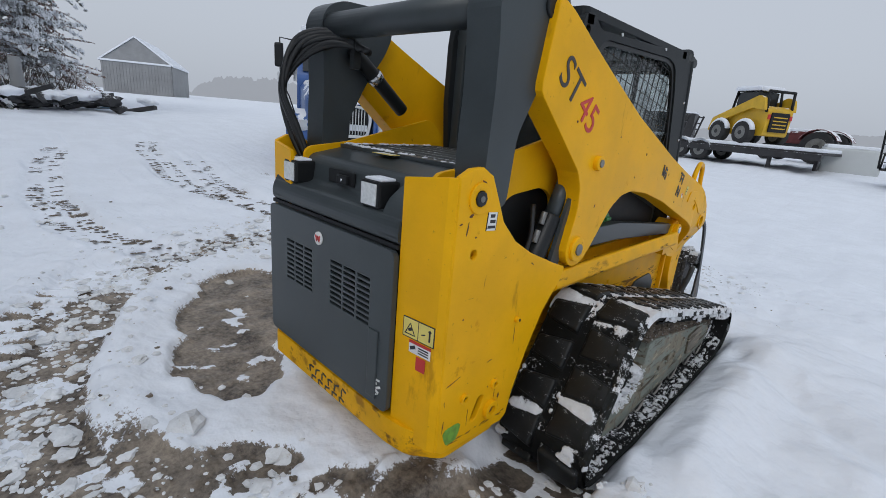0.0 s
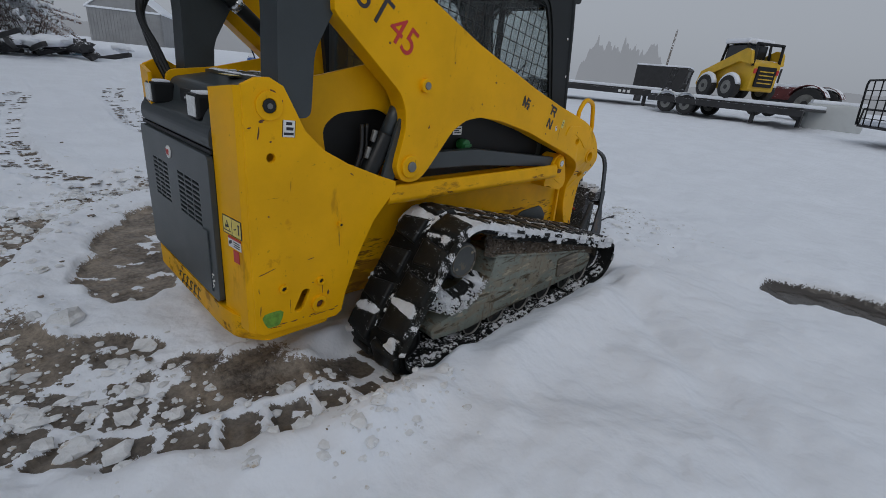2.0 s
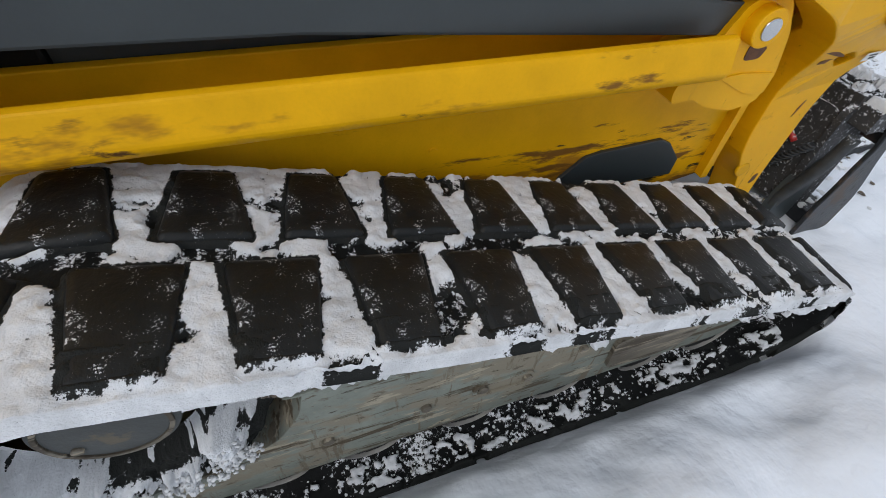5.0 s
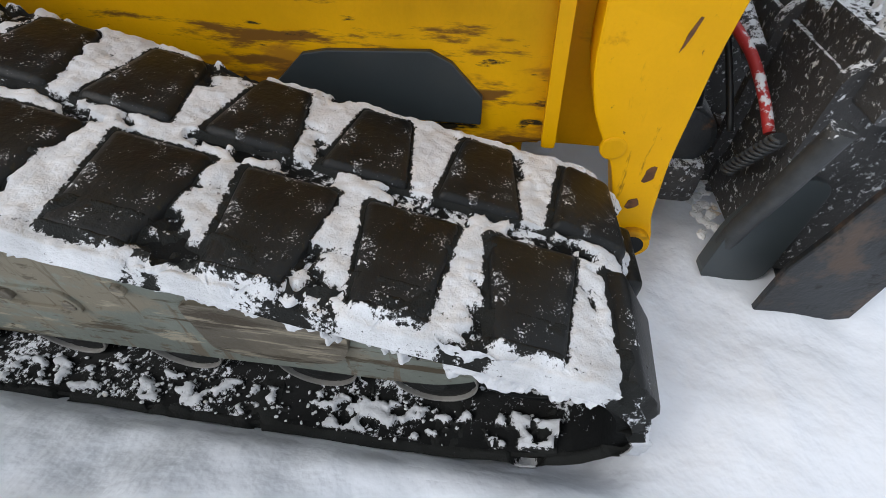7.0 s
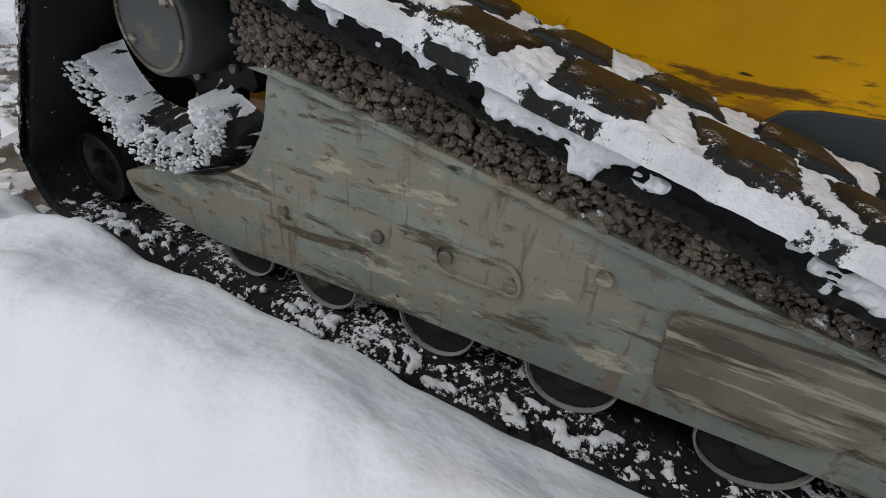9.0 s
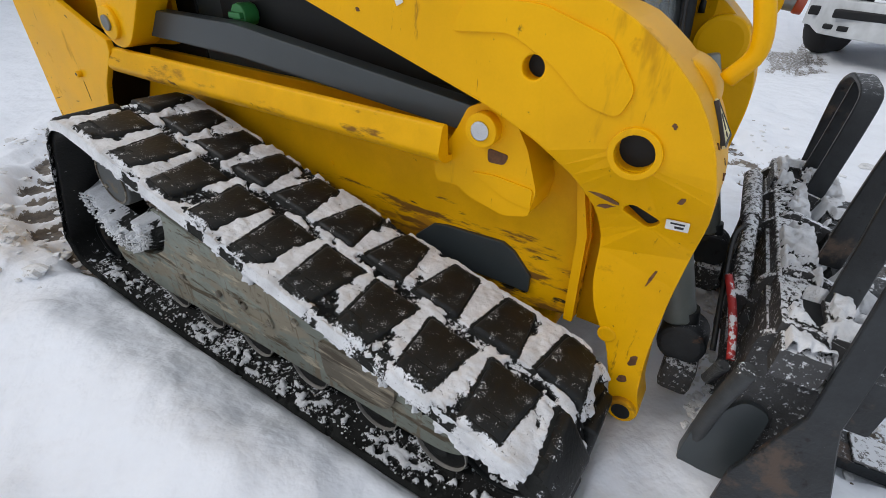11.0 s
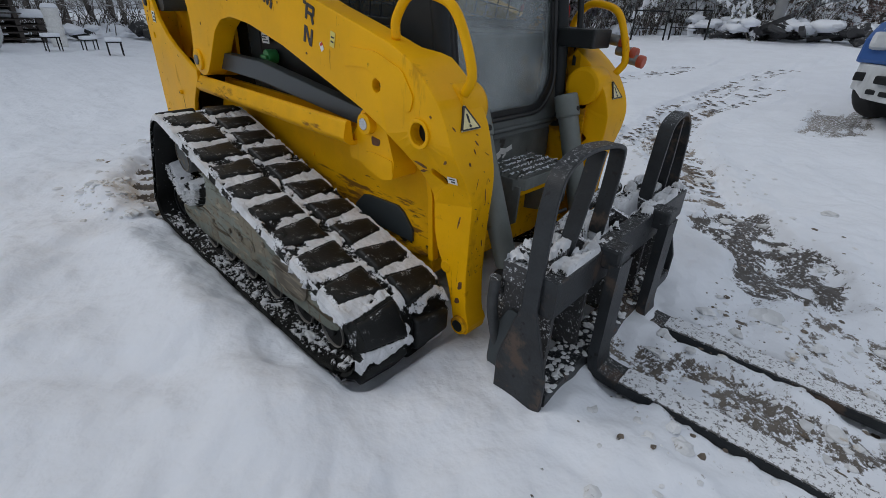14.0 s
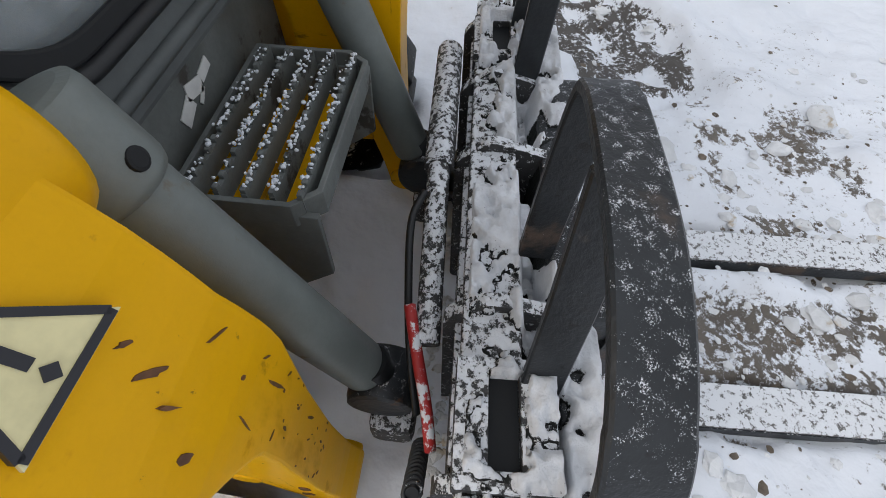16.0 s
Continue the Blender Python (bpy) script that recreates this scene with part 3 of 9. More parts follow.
    # scraped rings and patches; the last is a dark bare strip under the truck
    for cx, cy, rx, ry, k, damp in ((-0.95, -1.82, 0.45, 0.28, 0.44, 0), (-1.5, -1.58, 0.50, 0.36, 0.36, 0), (-2.0, -1.22, 0.45, 0.40, 0.36, 0), (-1.85, 1.66, 0.42, 0.24, 0.40, 0.95), (-1.42, 2.02, 0.42, 0.30, 0.36, 0.95), (0.0, 2.30, 0.17, 0.62, 0.44, 0.65),
                              (-0.7, 2.55, 0.5, 0.35, 0.55, 0.6), (0.25, -2.15, 0.45, 0.3, 0.46, 0.2), (-6.4, 1.6, 1.1, 0.35, 0.42, 0.5)):
        d = np.hypot((x - cx) / rx, (y - cy) / ry) + 1.0 * (n2 - 0.5) + 0.5 * (n4 - 0.5)
        inside = 1 - sstep(d, 0.85, 1.1)
        worn = sstep(n2 * 0.5 + n3 * 0.5, k - 0.08, k + 0.03)
        bare = np.maximum(bare, inside * worn * (0.50 if 0.2 < damp < 0.7 else 0.56 if damp > 0.7 else 1.0))
        wet = np.maximum(wet, damp * (1 - sstep(d, 0.9, 1.5)))
        z = z - 0.03 * inside
    # slush trodden thin in front of the forks
    d = np.hypot((x + 0.35) / 1.45, (y - 2.65) / 0.95) + 0.6 * (n2 - 0.5)
    bare = np.maximum(bare, (1 - sstep(d, 0.6, 1.15)) * (0.04 + 0.36 * n3))
    wet = np.maximum(wet, 0.55 * (1 - sstep(d, 0.9, 1.3)))
    z = z + (1 - sstep(d, 0.8, 1.3)) * (0.055 * (n3 - 0.5) + 0.03 * (n4 - 0.5))
    # pressed down where the fork tines lie
    for tx in (0.215, -0.275):
        across = np.abs(x - tx + 0.0436 * (y - 1.5))
        lie = sstep(y, 1.70, 1.76) * (1 - sstep(y, 2.84, 2.92))
        z = z - lie * (1 - sstep(across + 0.05 * (n3 - 0.5), 0.062, 0.085)) * 0.045
        bare = np.maximum(bare, 0.50 * lie * sstep(n4, 0.35, 0.5) * sstep(across, 0.05, 0.06) * (1 - sstep(across + 0.05 * (n3 - 0.5), 0.065, 0.085)))
    # an open dark puddle
    d = np.hypot((x - 2.6) / 0.75, (y - 2.28 - 0.10 * (x - 2.6)) / 0.31) + 0.9 * (n2 - 0.5)
    pud = 1 - sstep(d, 0.9, 1.05)
    bare = np.maximum(bare, pud)
    wet = np.maximum(wet, 1 - sstep(d, 1.0, 1.4))
    # bare mud lies lower than the snow about it
    z = z * (1 - 0.8 * bare) + bare * (-0.012 + 0.02 * (n3 - 0.5)) - 0.03 * pud
    # under the tracks the snow is pressed flat
    press = (1 - sstep(np.abs(np.abs(x) - 0.755), 0.20, 0.30)) * (1 - sstep(y, 1.10, 1.22)) * (1 - sstep(-y, 1.12, 1.45))
    z = z * (1 - press) + (-0.062 + 0.016 * np.clip(y, -1.1, 1.1)) * press
    under = (1 - sstep(np.abs(x), 0.45, 0.6)) * (1 - sstep(np.abs(y + 0.1), 1.2, 1.5))
    z = z - 0.03 * under
    # the yard rises gently ahead of the machine and towards the woods and the barn
    rise_side = 0.72 * sstep(-x, 5, 17) * (0.45 + 0.55 * sstep(y, -14, -2))
    rise_ahead = 0.045 * np.clip(y - 4, 0, 18) * sstep(x, -40, -14)
    z = z + np.maximum(rise_side, rise_ahead) + 0.08 * sstep(-x, 3.5, 6) * (1 - sstep(-x, 8, 12)) * sstep(y, -1.6, 1.4) * (1 - sstep(y, 6, 14))
    return z, bare, wet


GZ, BARE, WET = ground_height(GX, GY)
ground_mat = mat("snow_and_mud", (0.80, 0.83, 0.88), 0.75, var=0.03, scale=2, fine=40, bump=0.25, spec=0.25)
_n, _l = ground_mat.node_tree.nodes, ground_mat.node_tree.links
_b = _n["Principled BSDF"]
_snow_col = _b.inputs["Base Color"].links[0].from_socket
_snow_rg = _b.inputs["Roughness"].links[0].from_socket
_at = _n.new("ShaderNodeAttribute")
_at.attribute_name = "bare"
_tc = _n.new("ShaderNodeTexCoord")
_nz = _n.new("ShaderNodeTexNoise")
_nz.inputs["Scale"].default_value, _nz.inputs["Detail"].default_value, _nz.inputs["Roughness"].default_value = 36, 8, 0.73
_nw = _n.new("ShaderNodeTexNoise")
_nw.inputs["Scale"].default_value, _nw.inputs["Detail"].default_value = 4.5, 5
_l.new(_tc.outputs["Object"], _nz.inputs["Vector"])
_l.new(_tc.outputs["Object"], _nw.inputs["Vector"])
_mudcol = _n.new("ShaderNodeValToRGB")
_mudcol.color_ramp.elements[0].position, _mudcol.color_ramp.elements[0].color = 0.36, (0.052, 0.041, 0.033, 1)
_mudcol.color_ramp.elements[1].position, _mudcol.color_ramp.elements[1].color = 0.66, (0.37, 0.31, 0.245, 1)
_mixn = _n.new("ShaderNodeMath")
_mixn.operation = "MULTIPLY_ADD"
_mixn.inputs[1].default_value, _mixn.inputs[2].default_value = 0.55, 0.22
_l.new(_nw.outputs[0], _mixn.inputs[0])
_add = _n.new("ShaderNodeMath")
_add.operation = "MULTIPLY_ADD"
_add.inputs[1].default_value = 0.5
_l.new(_nz.outputs[0], _add.inputs[0])
_sub = _n.new("ShaderNodeMath")
_sub.operation = "SUBTRACT"
_sub.inputs[1].default_value = 0.25
_l.new(_mixn.outputs[0], _sub.inputs[0])
_l.new(_sub.outputs[0], _add.inputs[2])
_l.new(_add.outputs[0], _mudcol.inputs[0])
_edge = _n.new("ShaderNodeMath")
_edge.operation = "MULTIPLY_ADD"
_edge.inputs[1].default_value, _edge.inputs[2].default_value = 1.7, -0.85
_l.new(_nz.outputs[0], _edge.inputs[0])
_sum = _n.new("ShaderNodeMath")
_sum.operation = "ADD"
_l.new(_at.outputs["Fac"], _sum.inputs[0])
_l.new(_edge.outputs[0], _sum.inputs[1])
_mr = _n.new("ShaderNodeMapRange")
_mr.interpolation_type = "SMOOTHSTEP"
_mr.inputs[1].default_value, _mr.inputs[2].default_value = 0.36, 0.52
_l.new(_sum.outputs[0], _mr.inputs[0])
_mx = _n.new("ShaderNodeMix")
_mx.data_type = "RGBA"
_l.new(_mr.outputs[0], _mx.inputs[0])
_l.new(_snow_col, _mx.inputs[6])
_wet = _n.new("ShaderNodeAttribute")
_wet.attribute_name = "wet"
_wm = _n.new("ShaderNodeMix")
_wm.data_type = "RGBA"
_l.new(_wet.outputs["Fac"], _wm.inputs[0])
_l.new(_mudcol.outputs[0], _wm.inputs[6])
_wm.inputs[7].default_value = (0.078, 0.071, 0.065, 1)
_l.new(_wm.outputs[2], _mx.inputs[7])
_wr = _n.new("ShaderNodeMapRange")
_wr.inputs[3].default_value, _wr.inputs[4].default_value = 0.45, 0.22
_l.new(_wet.outputs["Fac"], _wr.inputs[0])
_l.new(_mx.outputs[2], _b.inputs["Base Color"])
_rm = _n.new("ShaderNodeMix")
_rm.data_type = "FLOAT"
_l.new(_mr.outputs[0], _rm.inputs[0])
_l.new(_snow_rg, _rm.inputs[2])
_l.new(_wr.outputs[0], _rm.inputs[3])
_l.new(_rm.outputs[0], _b.inputs["Roughness"])
_nb = _n.new("ShaderNodeTexNoise")
_nb.inputs["Scale"].default_value, _nb.inputs["Detail"].default_value, _nb.inputs["Roughness"].default_value = 9, 4, 0.42
_l.new(_tc.outputs["Object"], _nb.inputs["Vector"])
_bp = _n.new("ShaderNodeBump")
_bp.inputs["Strength"].default_value, _bp.inputs["Distance"].default_value = 0.55, 0.05
_l.new(_nb.outputs[0], _bp.inputs["Height"])
_l.new(_b.inputs["Normal"].links[0].from_socket, _bp.inputs["Normal"])
_l.new(_bp.outputs[0], _b.inputs["Normal"])
ground = grid_mesh("ground", np.stack([GX, GY, GZ], -1), ground_mat, attr={"bare": BARE, "wet": WET})
tagged(ground, "snow-covered yard with muddy track prints and wheel ruts", "ground", kind="structure")


def ground_z(x, y):
    return float(ground_height(np.array([float(x)]), np.array([float(y)]))[0][0])


# clods of snow and mud thrown up beside the ruts
rnd = random.Random(4)
clods, mud_clods = Heap(), Heap()
spread = []
for path, count, reach, wide in ((TRAIL_R, 3900, 8.0, 0.25), (TRAIL_L, 160, 3.5, 0.25), (TRAIL_F, 420, 3.6, 0.28)):
    cum = [0.0]
    for p, q in zip(path, path[1:]):
        cum.append(cum[-1] + math.dist(p, q))
    for i in range(count):
        s = rnd.uniform(0.25, reach)
        k = max(j for j in range(len(cum) - 1) if cum[j] <= s)
        u = (s - cum[k]) / (cum[k + 1] - cum[k])
        (ax, ay), (bx, by) = path[k], path[k + 1]
        side = rnd.gauss(0, wide)
        ln = math.dist(path[k], path[k + 1])
        x, y = ax + (bx - ax) * u - (by - ay) / ln * side, ay + (by - ay) * u + (bx - ax) / ln * side
        if abs(x) < 1.05 and -1.25 < y < 1.3 or (abs(x) < 0.65 and -1.8 < y < 1.8) or s < 1.5 and side > -0.05 and rnd.random() < 0.75:
            continue
        white = rnd.random() < 0.80
        spread.append((x, y, min(0.055, 0.005 + rnd.expovariate(1 / 0.0095)) * (1.0 if white else 0.6), white))
for i in range(900):
    x, y = rnd.gauss(-0.25, 0.55), rnd.uniform(1.8, 3.3)
    white = rnd.random() < 0.55
    spread.append((x, y, min(0.040, 0.004 + rnd.expovariate(1 / 0.008)) * (1.0 if white else 0.5), white))
for i in range(150):
    spread.append((rnd.gauss(1.15, 0.16), rnd.gauss(-1.35, 0.2), min(0.04, 0.005 + rnd.expovariate(1 / 0.008)), True))
for x, y, r in ((-0.42, -2.2, 0.075), (-0.05, -1.95, 0.05), (0.2, -2.45, 0.05), (-1.0, 2.75, 0.06), (-0.75, 2.1, 0.07), (-0.5, 2.95, 0.05)):
    spread.append((x, y, r, True))
heights = ground_height(np.array([c[0] for c in spread]), np.array([c[1] for c in spread]))[0]
for (x, y, r, white), z in zip(spread, heights):
    lump(clods if white else mud_clods, (x, y, z + r * 0.08), r, rnd, 0.45 if white else 0.3, 2 if r > 0.03 else 1)
tagged(part("snow_clods", clods, DIRTY_SNOW), "broken clods of snow scattered along the ruts", "snow", kind="stuff")
tagged(part("mud_clods", mud_clods, MUD), "dark clods of mud scattered along the ruts", "mud", kind="stuff")

# prints of the track lugs pressed through the snow further off
prints = Heap()
for path, lo, hi in ((TRAIL_L, 0.2, 7.2), (TRAIL_F, 1.5, 8.0), (TRAIL_B, 0.2, 7.5), (TRAIL_R, 5.5, 8.5)):
    run = 0.0
    for (ax, ay), (bx, by) in zip(path, path[1:]):
        ln = math.dist((ax, ay), (bx, by))
        k = 0.0
        while k < ln:
            if lo < run + k < hi:
                for off in (-0.13, 0.10):
                    if rnd.random() < 0.95 - 0.5 * (run + k - lo) / (hi - lo):
                        for j in (-0.05, 0.0, 0.05):
                            o = off + j + rnd.gauss(0, 0.008)
                            x, y = ax + (bx - ax) * k / ln - (by - ay) / ln * o, ay + (by - ay) * k / ln + (bx - ax) / ln * o
                            lump(prints, (x, y, ground_z(x, y) + 0.004), rnd.uniform(0.022, 0.042), rnd, 0.14)
            k += 0.115
        run += ln
tagged(part("track_prints", prints, MUD), "dark mud prints of track lugs in snow", "track prints", kind="stuff")


# ================================================================ the compact track loader
loader = thing("compact_track_loader", "yellow and dark grey compact track loader parked in snow", "track loader")

# ---------------------------------------------------------------- tracks
SPROCKET, REAR_IDLER, FRONT_IDLER = (-0.612, 0.506, 0.212), (-0.97, 0.105, 0.125), (1.00, 0.172, 0.158)
BELT_T, LUG_H = 0.030, 0.030


def belt_loop(grow, step_len):
    """The belt's line round sprocket and idlers, as evenly spaced (y, z) points."""
    pts = [(cy + (r + grow) * math.cos(a), cz + (r + grow) * math.sin(a)) for cy, cz, r in (SPROCKET, REAR_IDLER, FRONT_IDLER, (-0.45, 0.062, 0.112), (0.83, 0.084, 0.112)) for a in np.linspace(0, 2 * math.pi, 180)]
    pts = sorted(set((round(a, 5), round(b, 5)) for a, b in pts))

    def half(ps):
        h = []
        for p in ps:
            while len(h) > 1 and (h[-1][0] - h[-2][0]) * (p[1] - h[-2][1]) - (h[-1][1] - h[-2][1]) * (p[0] - h[-2][0]) <= 0:
                h.pop()
            h.append(p)
        return h[:-1]

    hull = np.array(half(pts) + half(pts[::-1]))
    hull = np.vstack([hull, hull[:1]])
    seg = np.hypot(*np.diff(hull, axis=0).T)
    s = np.r_[0, np.cumsum(seg)]
    n = int(round(s[-1] / step_len))
    q = np.linspace(0, s[-1], n + 1)[:-1]
    return np.stack([np.interp(q, s, hull[:, 0]), np.interp(q, s, hull[:, 1])], -1), s[-1]


BELT, BELT_LEN = belt_loop(0.0, 0.0055)
_next, _prev = np.roll(BELT, -1, 0), np.roll(BELT, 1, 0)
TAN = (_next - _prev) / np.linalg.norm(_next - _prev, axis=1)[:, None]
NRM = np.stack([TAN[:, 1], -TAN[:, 0]], -1)
if ((BELT - BELT.mean(0)) * NRM).sum() < 0:
    NRM = -NRM
LUGS = round(BELT_LEN / 0.189)
PITCH = BELT_LEN / LUGS


def belt_run(y):
    """How far along the belt the place y of its upper run lies."""
    return min((i for i in range(len(BELT)) if NRM[i, 1] > 0.5), key=lambda i: abs(BELT[i, 0] - y)) * BELT_LEN / len(BELT)


# a gap between lugs lies at these places of the upper run; share of the pitch that a lug takes
IN_SHIFT, OUT_SHIFT = (belt_run(0.413) / PITCH + 0.5) % 1, (belt_run(0.503) / PITCH + 0.5) % 1
IN_SHARE, OUT_SHARE = 0.68, 0.71
IN_TAPER, OUT_TAPER = 0.44, -0.40
INNER_ROW, OUTER_ROW = (0.637, 0.182), (0.868, 0.200)


def lug_mesh(name, width, length, taper):
    """A tread lug, wider towards the middle of the belt."""
    bm = bmesh.new()
    g = bmesh.ops.create_cube(bm, size=1, matrix=Matrix.Diagonal((width, length, LUG_H + 0.012, 1)))
    for v in bm.verts:
        if v.co.z > 0:
            v.co.x *= 0.94
            v.co.y *= 0.88
        v.co.y *= 1 + taper * v.co.x / width
        v.co.z += LUG_H / 2 - 0.006
    bmesh.ops.bevel(bm, geom=[e for e in bm.edges if max(v.co.z for v in e.verts) > 0.01], offset=0.012, segments=2, profile=0.6, affect="EDGES")
    for v in bm.verts:
        if v.co.z > 0.005:
            v.co.z -= 0.10 * (v.co.x / width) ** 2 * LUG_H * 4 * 0.4
    me = bpy.data.meshes.new(name)
    bmesh.ops.recalc_face_normals(bm, faces=bm.faces)
    for fc in bm.faces:
        fc.smooth = True
    bm.to_mesh(me)
    bm.free()
    me.materials.append(RUBBER)
    return me


LUG_IN, LUG_OUT = lug_mesh("lug_inner", INNER_ROW[1], PITCH * IN_SHARE, IN_TAPER), lug_mesh("lug_outer", OUTER_ROW[1], PITCH * OUT_SHARE, OUT_TAPER)


def belt_at(s):
    k = (s / BELT_LEN * len(BELT)) % len(BELT)
    i = int(k)
    return BELT[i], TAN[i], NRM[i]


def build_track(sign):
    side = "right" if sign > 0 else "left"
    x0, x1 = 0.535, 0.975
    n = len(BELT)
    inner = BELT - NRM * BELT_T
    rows = [np.c_[np.full(n, sign * x0), BELT], np.c_[np.full(n, sign * (x0 + 0.012)), BELT + NRM * 0.006], np.c_[np.full(n, sign * (x1 - 0.012)), BELT + NRM * 0.006],
            np.c_[np.full(n, sign * x1), BELT], np.c_[np.full(n, sign * x1), inner], np.c_[np.full(n, sign * x0), inner], np.c_[np.full(n, sign * x0), BELT]]
    arr = np.stack(rows, 1)
    arr = np.concatenate([arr, arr[:1]], 0)
    belt = grid_mesh("track_belt", arr, RUBBER_BELT, loader)
    belt["label"] = "black rubber track belt packed with snow"
    for row, me, shift in ((INNER_ROW, LUG_IN, IN_SHIFT), (OUTER_ROW, LUG_OUT, OUT_SHIFT)):
        for i in range(LUGS):
            p, t, q = belt_at((i + shift) * PITCH)
            lug = new("tread_lug", me)
            m = Matrix(((sign, 0, 0, sign * row[0]), (0, t[0], q[0], p[0]), (0, t[1], q[1], p[1]), (0, 0, 0, 1)))
            lug.parent = belt
            lug.matrix_basis = m
    # guide lugs on the inside of the belt
    first = None
    for i in range(LUGS * 2):
        p, t, q = belt_at(i * PITCH / 2)
        if first is None:
            first = part("guide_lug", slab(Matrix.Identity(4), 0.05, 0.035, 0.05, 0.006), RUBBER_BELT, belt)
            lug = first
        else:
            lug = new("guide_lug", first.data)
            lug.parent = belt
        lug.matrix_basis = Matrix(((1, 0, 0, sign * 0.76), (0, t[0], q[0], p[0] - q[0] * 0.055), (0, t[1], q[1], p[1] - q[1] * 0.055), (0, 0, 0, 1)))
    # side frame
    out = [(-0.80, 0.075), (-0.83, 0.145), (-0.66, 0.193), (-0.51, 0.217), (-0.40, 0.275), (-0.345, 0.365), (-0.322, 0.475), (-0.27, 0.472), (0.03, 0.41), (0.30, 0.362), (0.53, 0.325),
           (0.775, 0.288), (0.815, 0.270), (0.88, 0.225), (0.925, 0.178), (0.908, 0.130), (0.845, 0.098), (0.74, 0.088), (0.56, 0.088), (0.40, 0.080), (0.10, 0.073), (-0.18, 0.067), (-0.53, 0.046)]
    frame_ob = part("track_frame", plate(rounded(out, 0.03), sign * 0.62, sign * 0.900, bevel=0.006), FRAME_MUDDY, loader, "grey-green track frame streaked with dried mud")
    # worn cover plate, embossed oval, bolts
    panel = rounded([(0.423, 0.139), (0.407, 0.284), (0.60, 0.290), (0.665, 0.287), (0.692, 0.265), (0.690, 0.196), (0.660, 0.148), (0.562, 0.132)], 0.025)
    part("cover_plate", plate(panel, sign * 0.896, sign * 0.912, bevel=0.004), FRAME_WORN, frame_ob, "scraped bare metal cover plate")
    oval = rounded([(0.03, 0.198), (0.025, 0.262), (0.185, 0.262), (0.20, 0.198)], 0.03, 6)
    oin = rounded([(0.042, 0.206), (0.037, 0.254), (0.176, 0.254), (0.19, 0.206)], 0.024, 6)
    part("embossed_oval", plate(oval, sign * 0.897, sign * 0.907, holes=[oin], bevel=0.002), FRAME_MUDDY, frame_ob)
    for by, bz in ((0.31, 0.292), (-0.085, 0.222), (-0.31, 0.205), (0.055, 0.232), (0.175, 0.222)):
        part("bolt", rod((sign * 0.89, by, bz), (sign * 0.910, by, bz), 0.013, 12, bevel=0.003), FRAME_WORN, frame_ob)
    part("upper_lip", plate([(-0.36, 0.47), (-0.30, 0.478), (0.30, 0.366), (0.78, 0.286), (0.78, 0.272), (0.30, 0.352), (-0.30, 0.464)], sign * 0.88, sign * 0.914, bevel=0.003), FRAME_MUDDY, frame_ob)
    # rollers along the foot, idlers and drive sprocket
    for ry in (-0.45, -0.225, 0.045, 0.31, 0.595, 0.83):
        rz = 0.070 + 0.017 * ry
        wheel = part("track_roller", rod((sign * 0.80, ry, rz), (sign * 0.880, ry, rz), 0.080, 28, bevel=0.008), IDLER_STEEL, frame_ob, "dark steel track roller with bright rim")
        part("roller_hub", rod((sign * 0.872, ry, rz), (sign * 0.896, ry, rz), 0.027, 18, bevel=0.006), IDLER_STEEL, wheel)
        part("roller_rim", plate(circle(ry, rz, 0.083, 36), sign * 0.878, sign * 0.889, holes=[circle(ry, rz, 0.0785, 36)], bevel=0.002), RIM_STEEL, wheel)
    for (cy, cz, r), nm in ((REAR_IDLER, "rear_idler"), (FRONT_IDLER, "front_idler")):
        ri = r - BELT_T - 0.004
        idler = part(nm, rod((sign * 0.66, cy, cz), (sign * 0.835, cy, cz), ri, 36, bevel=0.01), BLACK, frame_ob, "black steel idler wheel caked with mud")
        part("idler_face", plate(circle(cy, cz, ri - 0.002, 48), sign * 0.83, sign * 0.868, holes=[circle(cy, cz, ri * 0.52, 36)], bevel=0.008), IDLER_STEEL, idler)
        part("idler_rim", plate(circle(cy, cz, ri + 0.002, 48), sign * 0.86, sign * 0.880, holes=[circle(cy, cz, ri - 0.008, 48)], bevel=0.003), BLACK, idler)
        part("idler_hub", rod((sign * 0.83, cy, cz), (sign * 0.850, cy, cz), 0.028, 20, bevel=0.008), BLACK, idler)
        for an in (0.4, 2.0, 3.6, 5.2):
            part("idler_bolt", rod((sign * 0.83, cy + 0.043 * math.cos(an), cz + 0.043 * math.sin(an)), (sign * 0.842, cy + 0.043 * math.cos(an), cz + 0.043 * math.sin(an)), 0.009, 10, bevel=0.002), FRAME_WORN, idler)
    cy, cz, r = SPROCKET
    teeth = []
    for i in range(48):
        rr = r - BELT_T - 0.002 if (i // 2) % 2 else r - BELT_T - 0.03
        teeth.append((cy + rr * math.cos(2 * math.pi * i / 48), cz + rr * math.sin(2 * math.pi * i / 48)))
    spr = part("drive_sprocket", plate(teeth, sign * 0.745, sign * 0.785, bevel=0.003), BLACK_PLAIN, frame_ob, "black toothed drive sprocket")
    hub = part("hub_cover", rod((sign * 0.77, cy, cz), (sign * 0.900, cy, cz), 0.102, 40, bevel=0.012), HUB_GREY, spr, "round dark grey drive motor cover")
    for a in range(6):
        an = a * math.pi / 3 + 0.3
        part("hub_bolt", rod((sign * 0.786, cy + 0.12 * math.cos(an), cz + 0.12 * math.sin(an)), (sign * 0.80, cy + 0.12 * math.cos(an), cz + 0.12 * math.sin(an)), 0.010, 8), STEEL, spr)
    bm = plate(circle(cy, cz, 0.092, 36), sign * 0.899, sign * 0.904, holes=[circle(cy, cz, 0.084, 36)], bevel=0.0015)
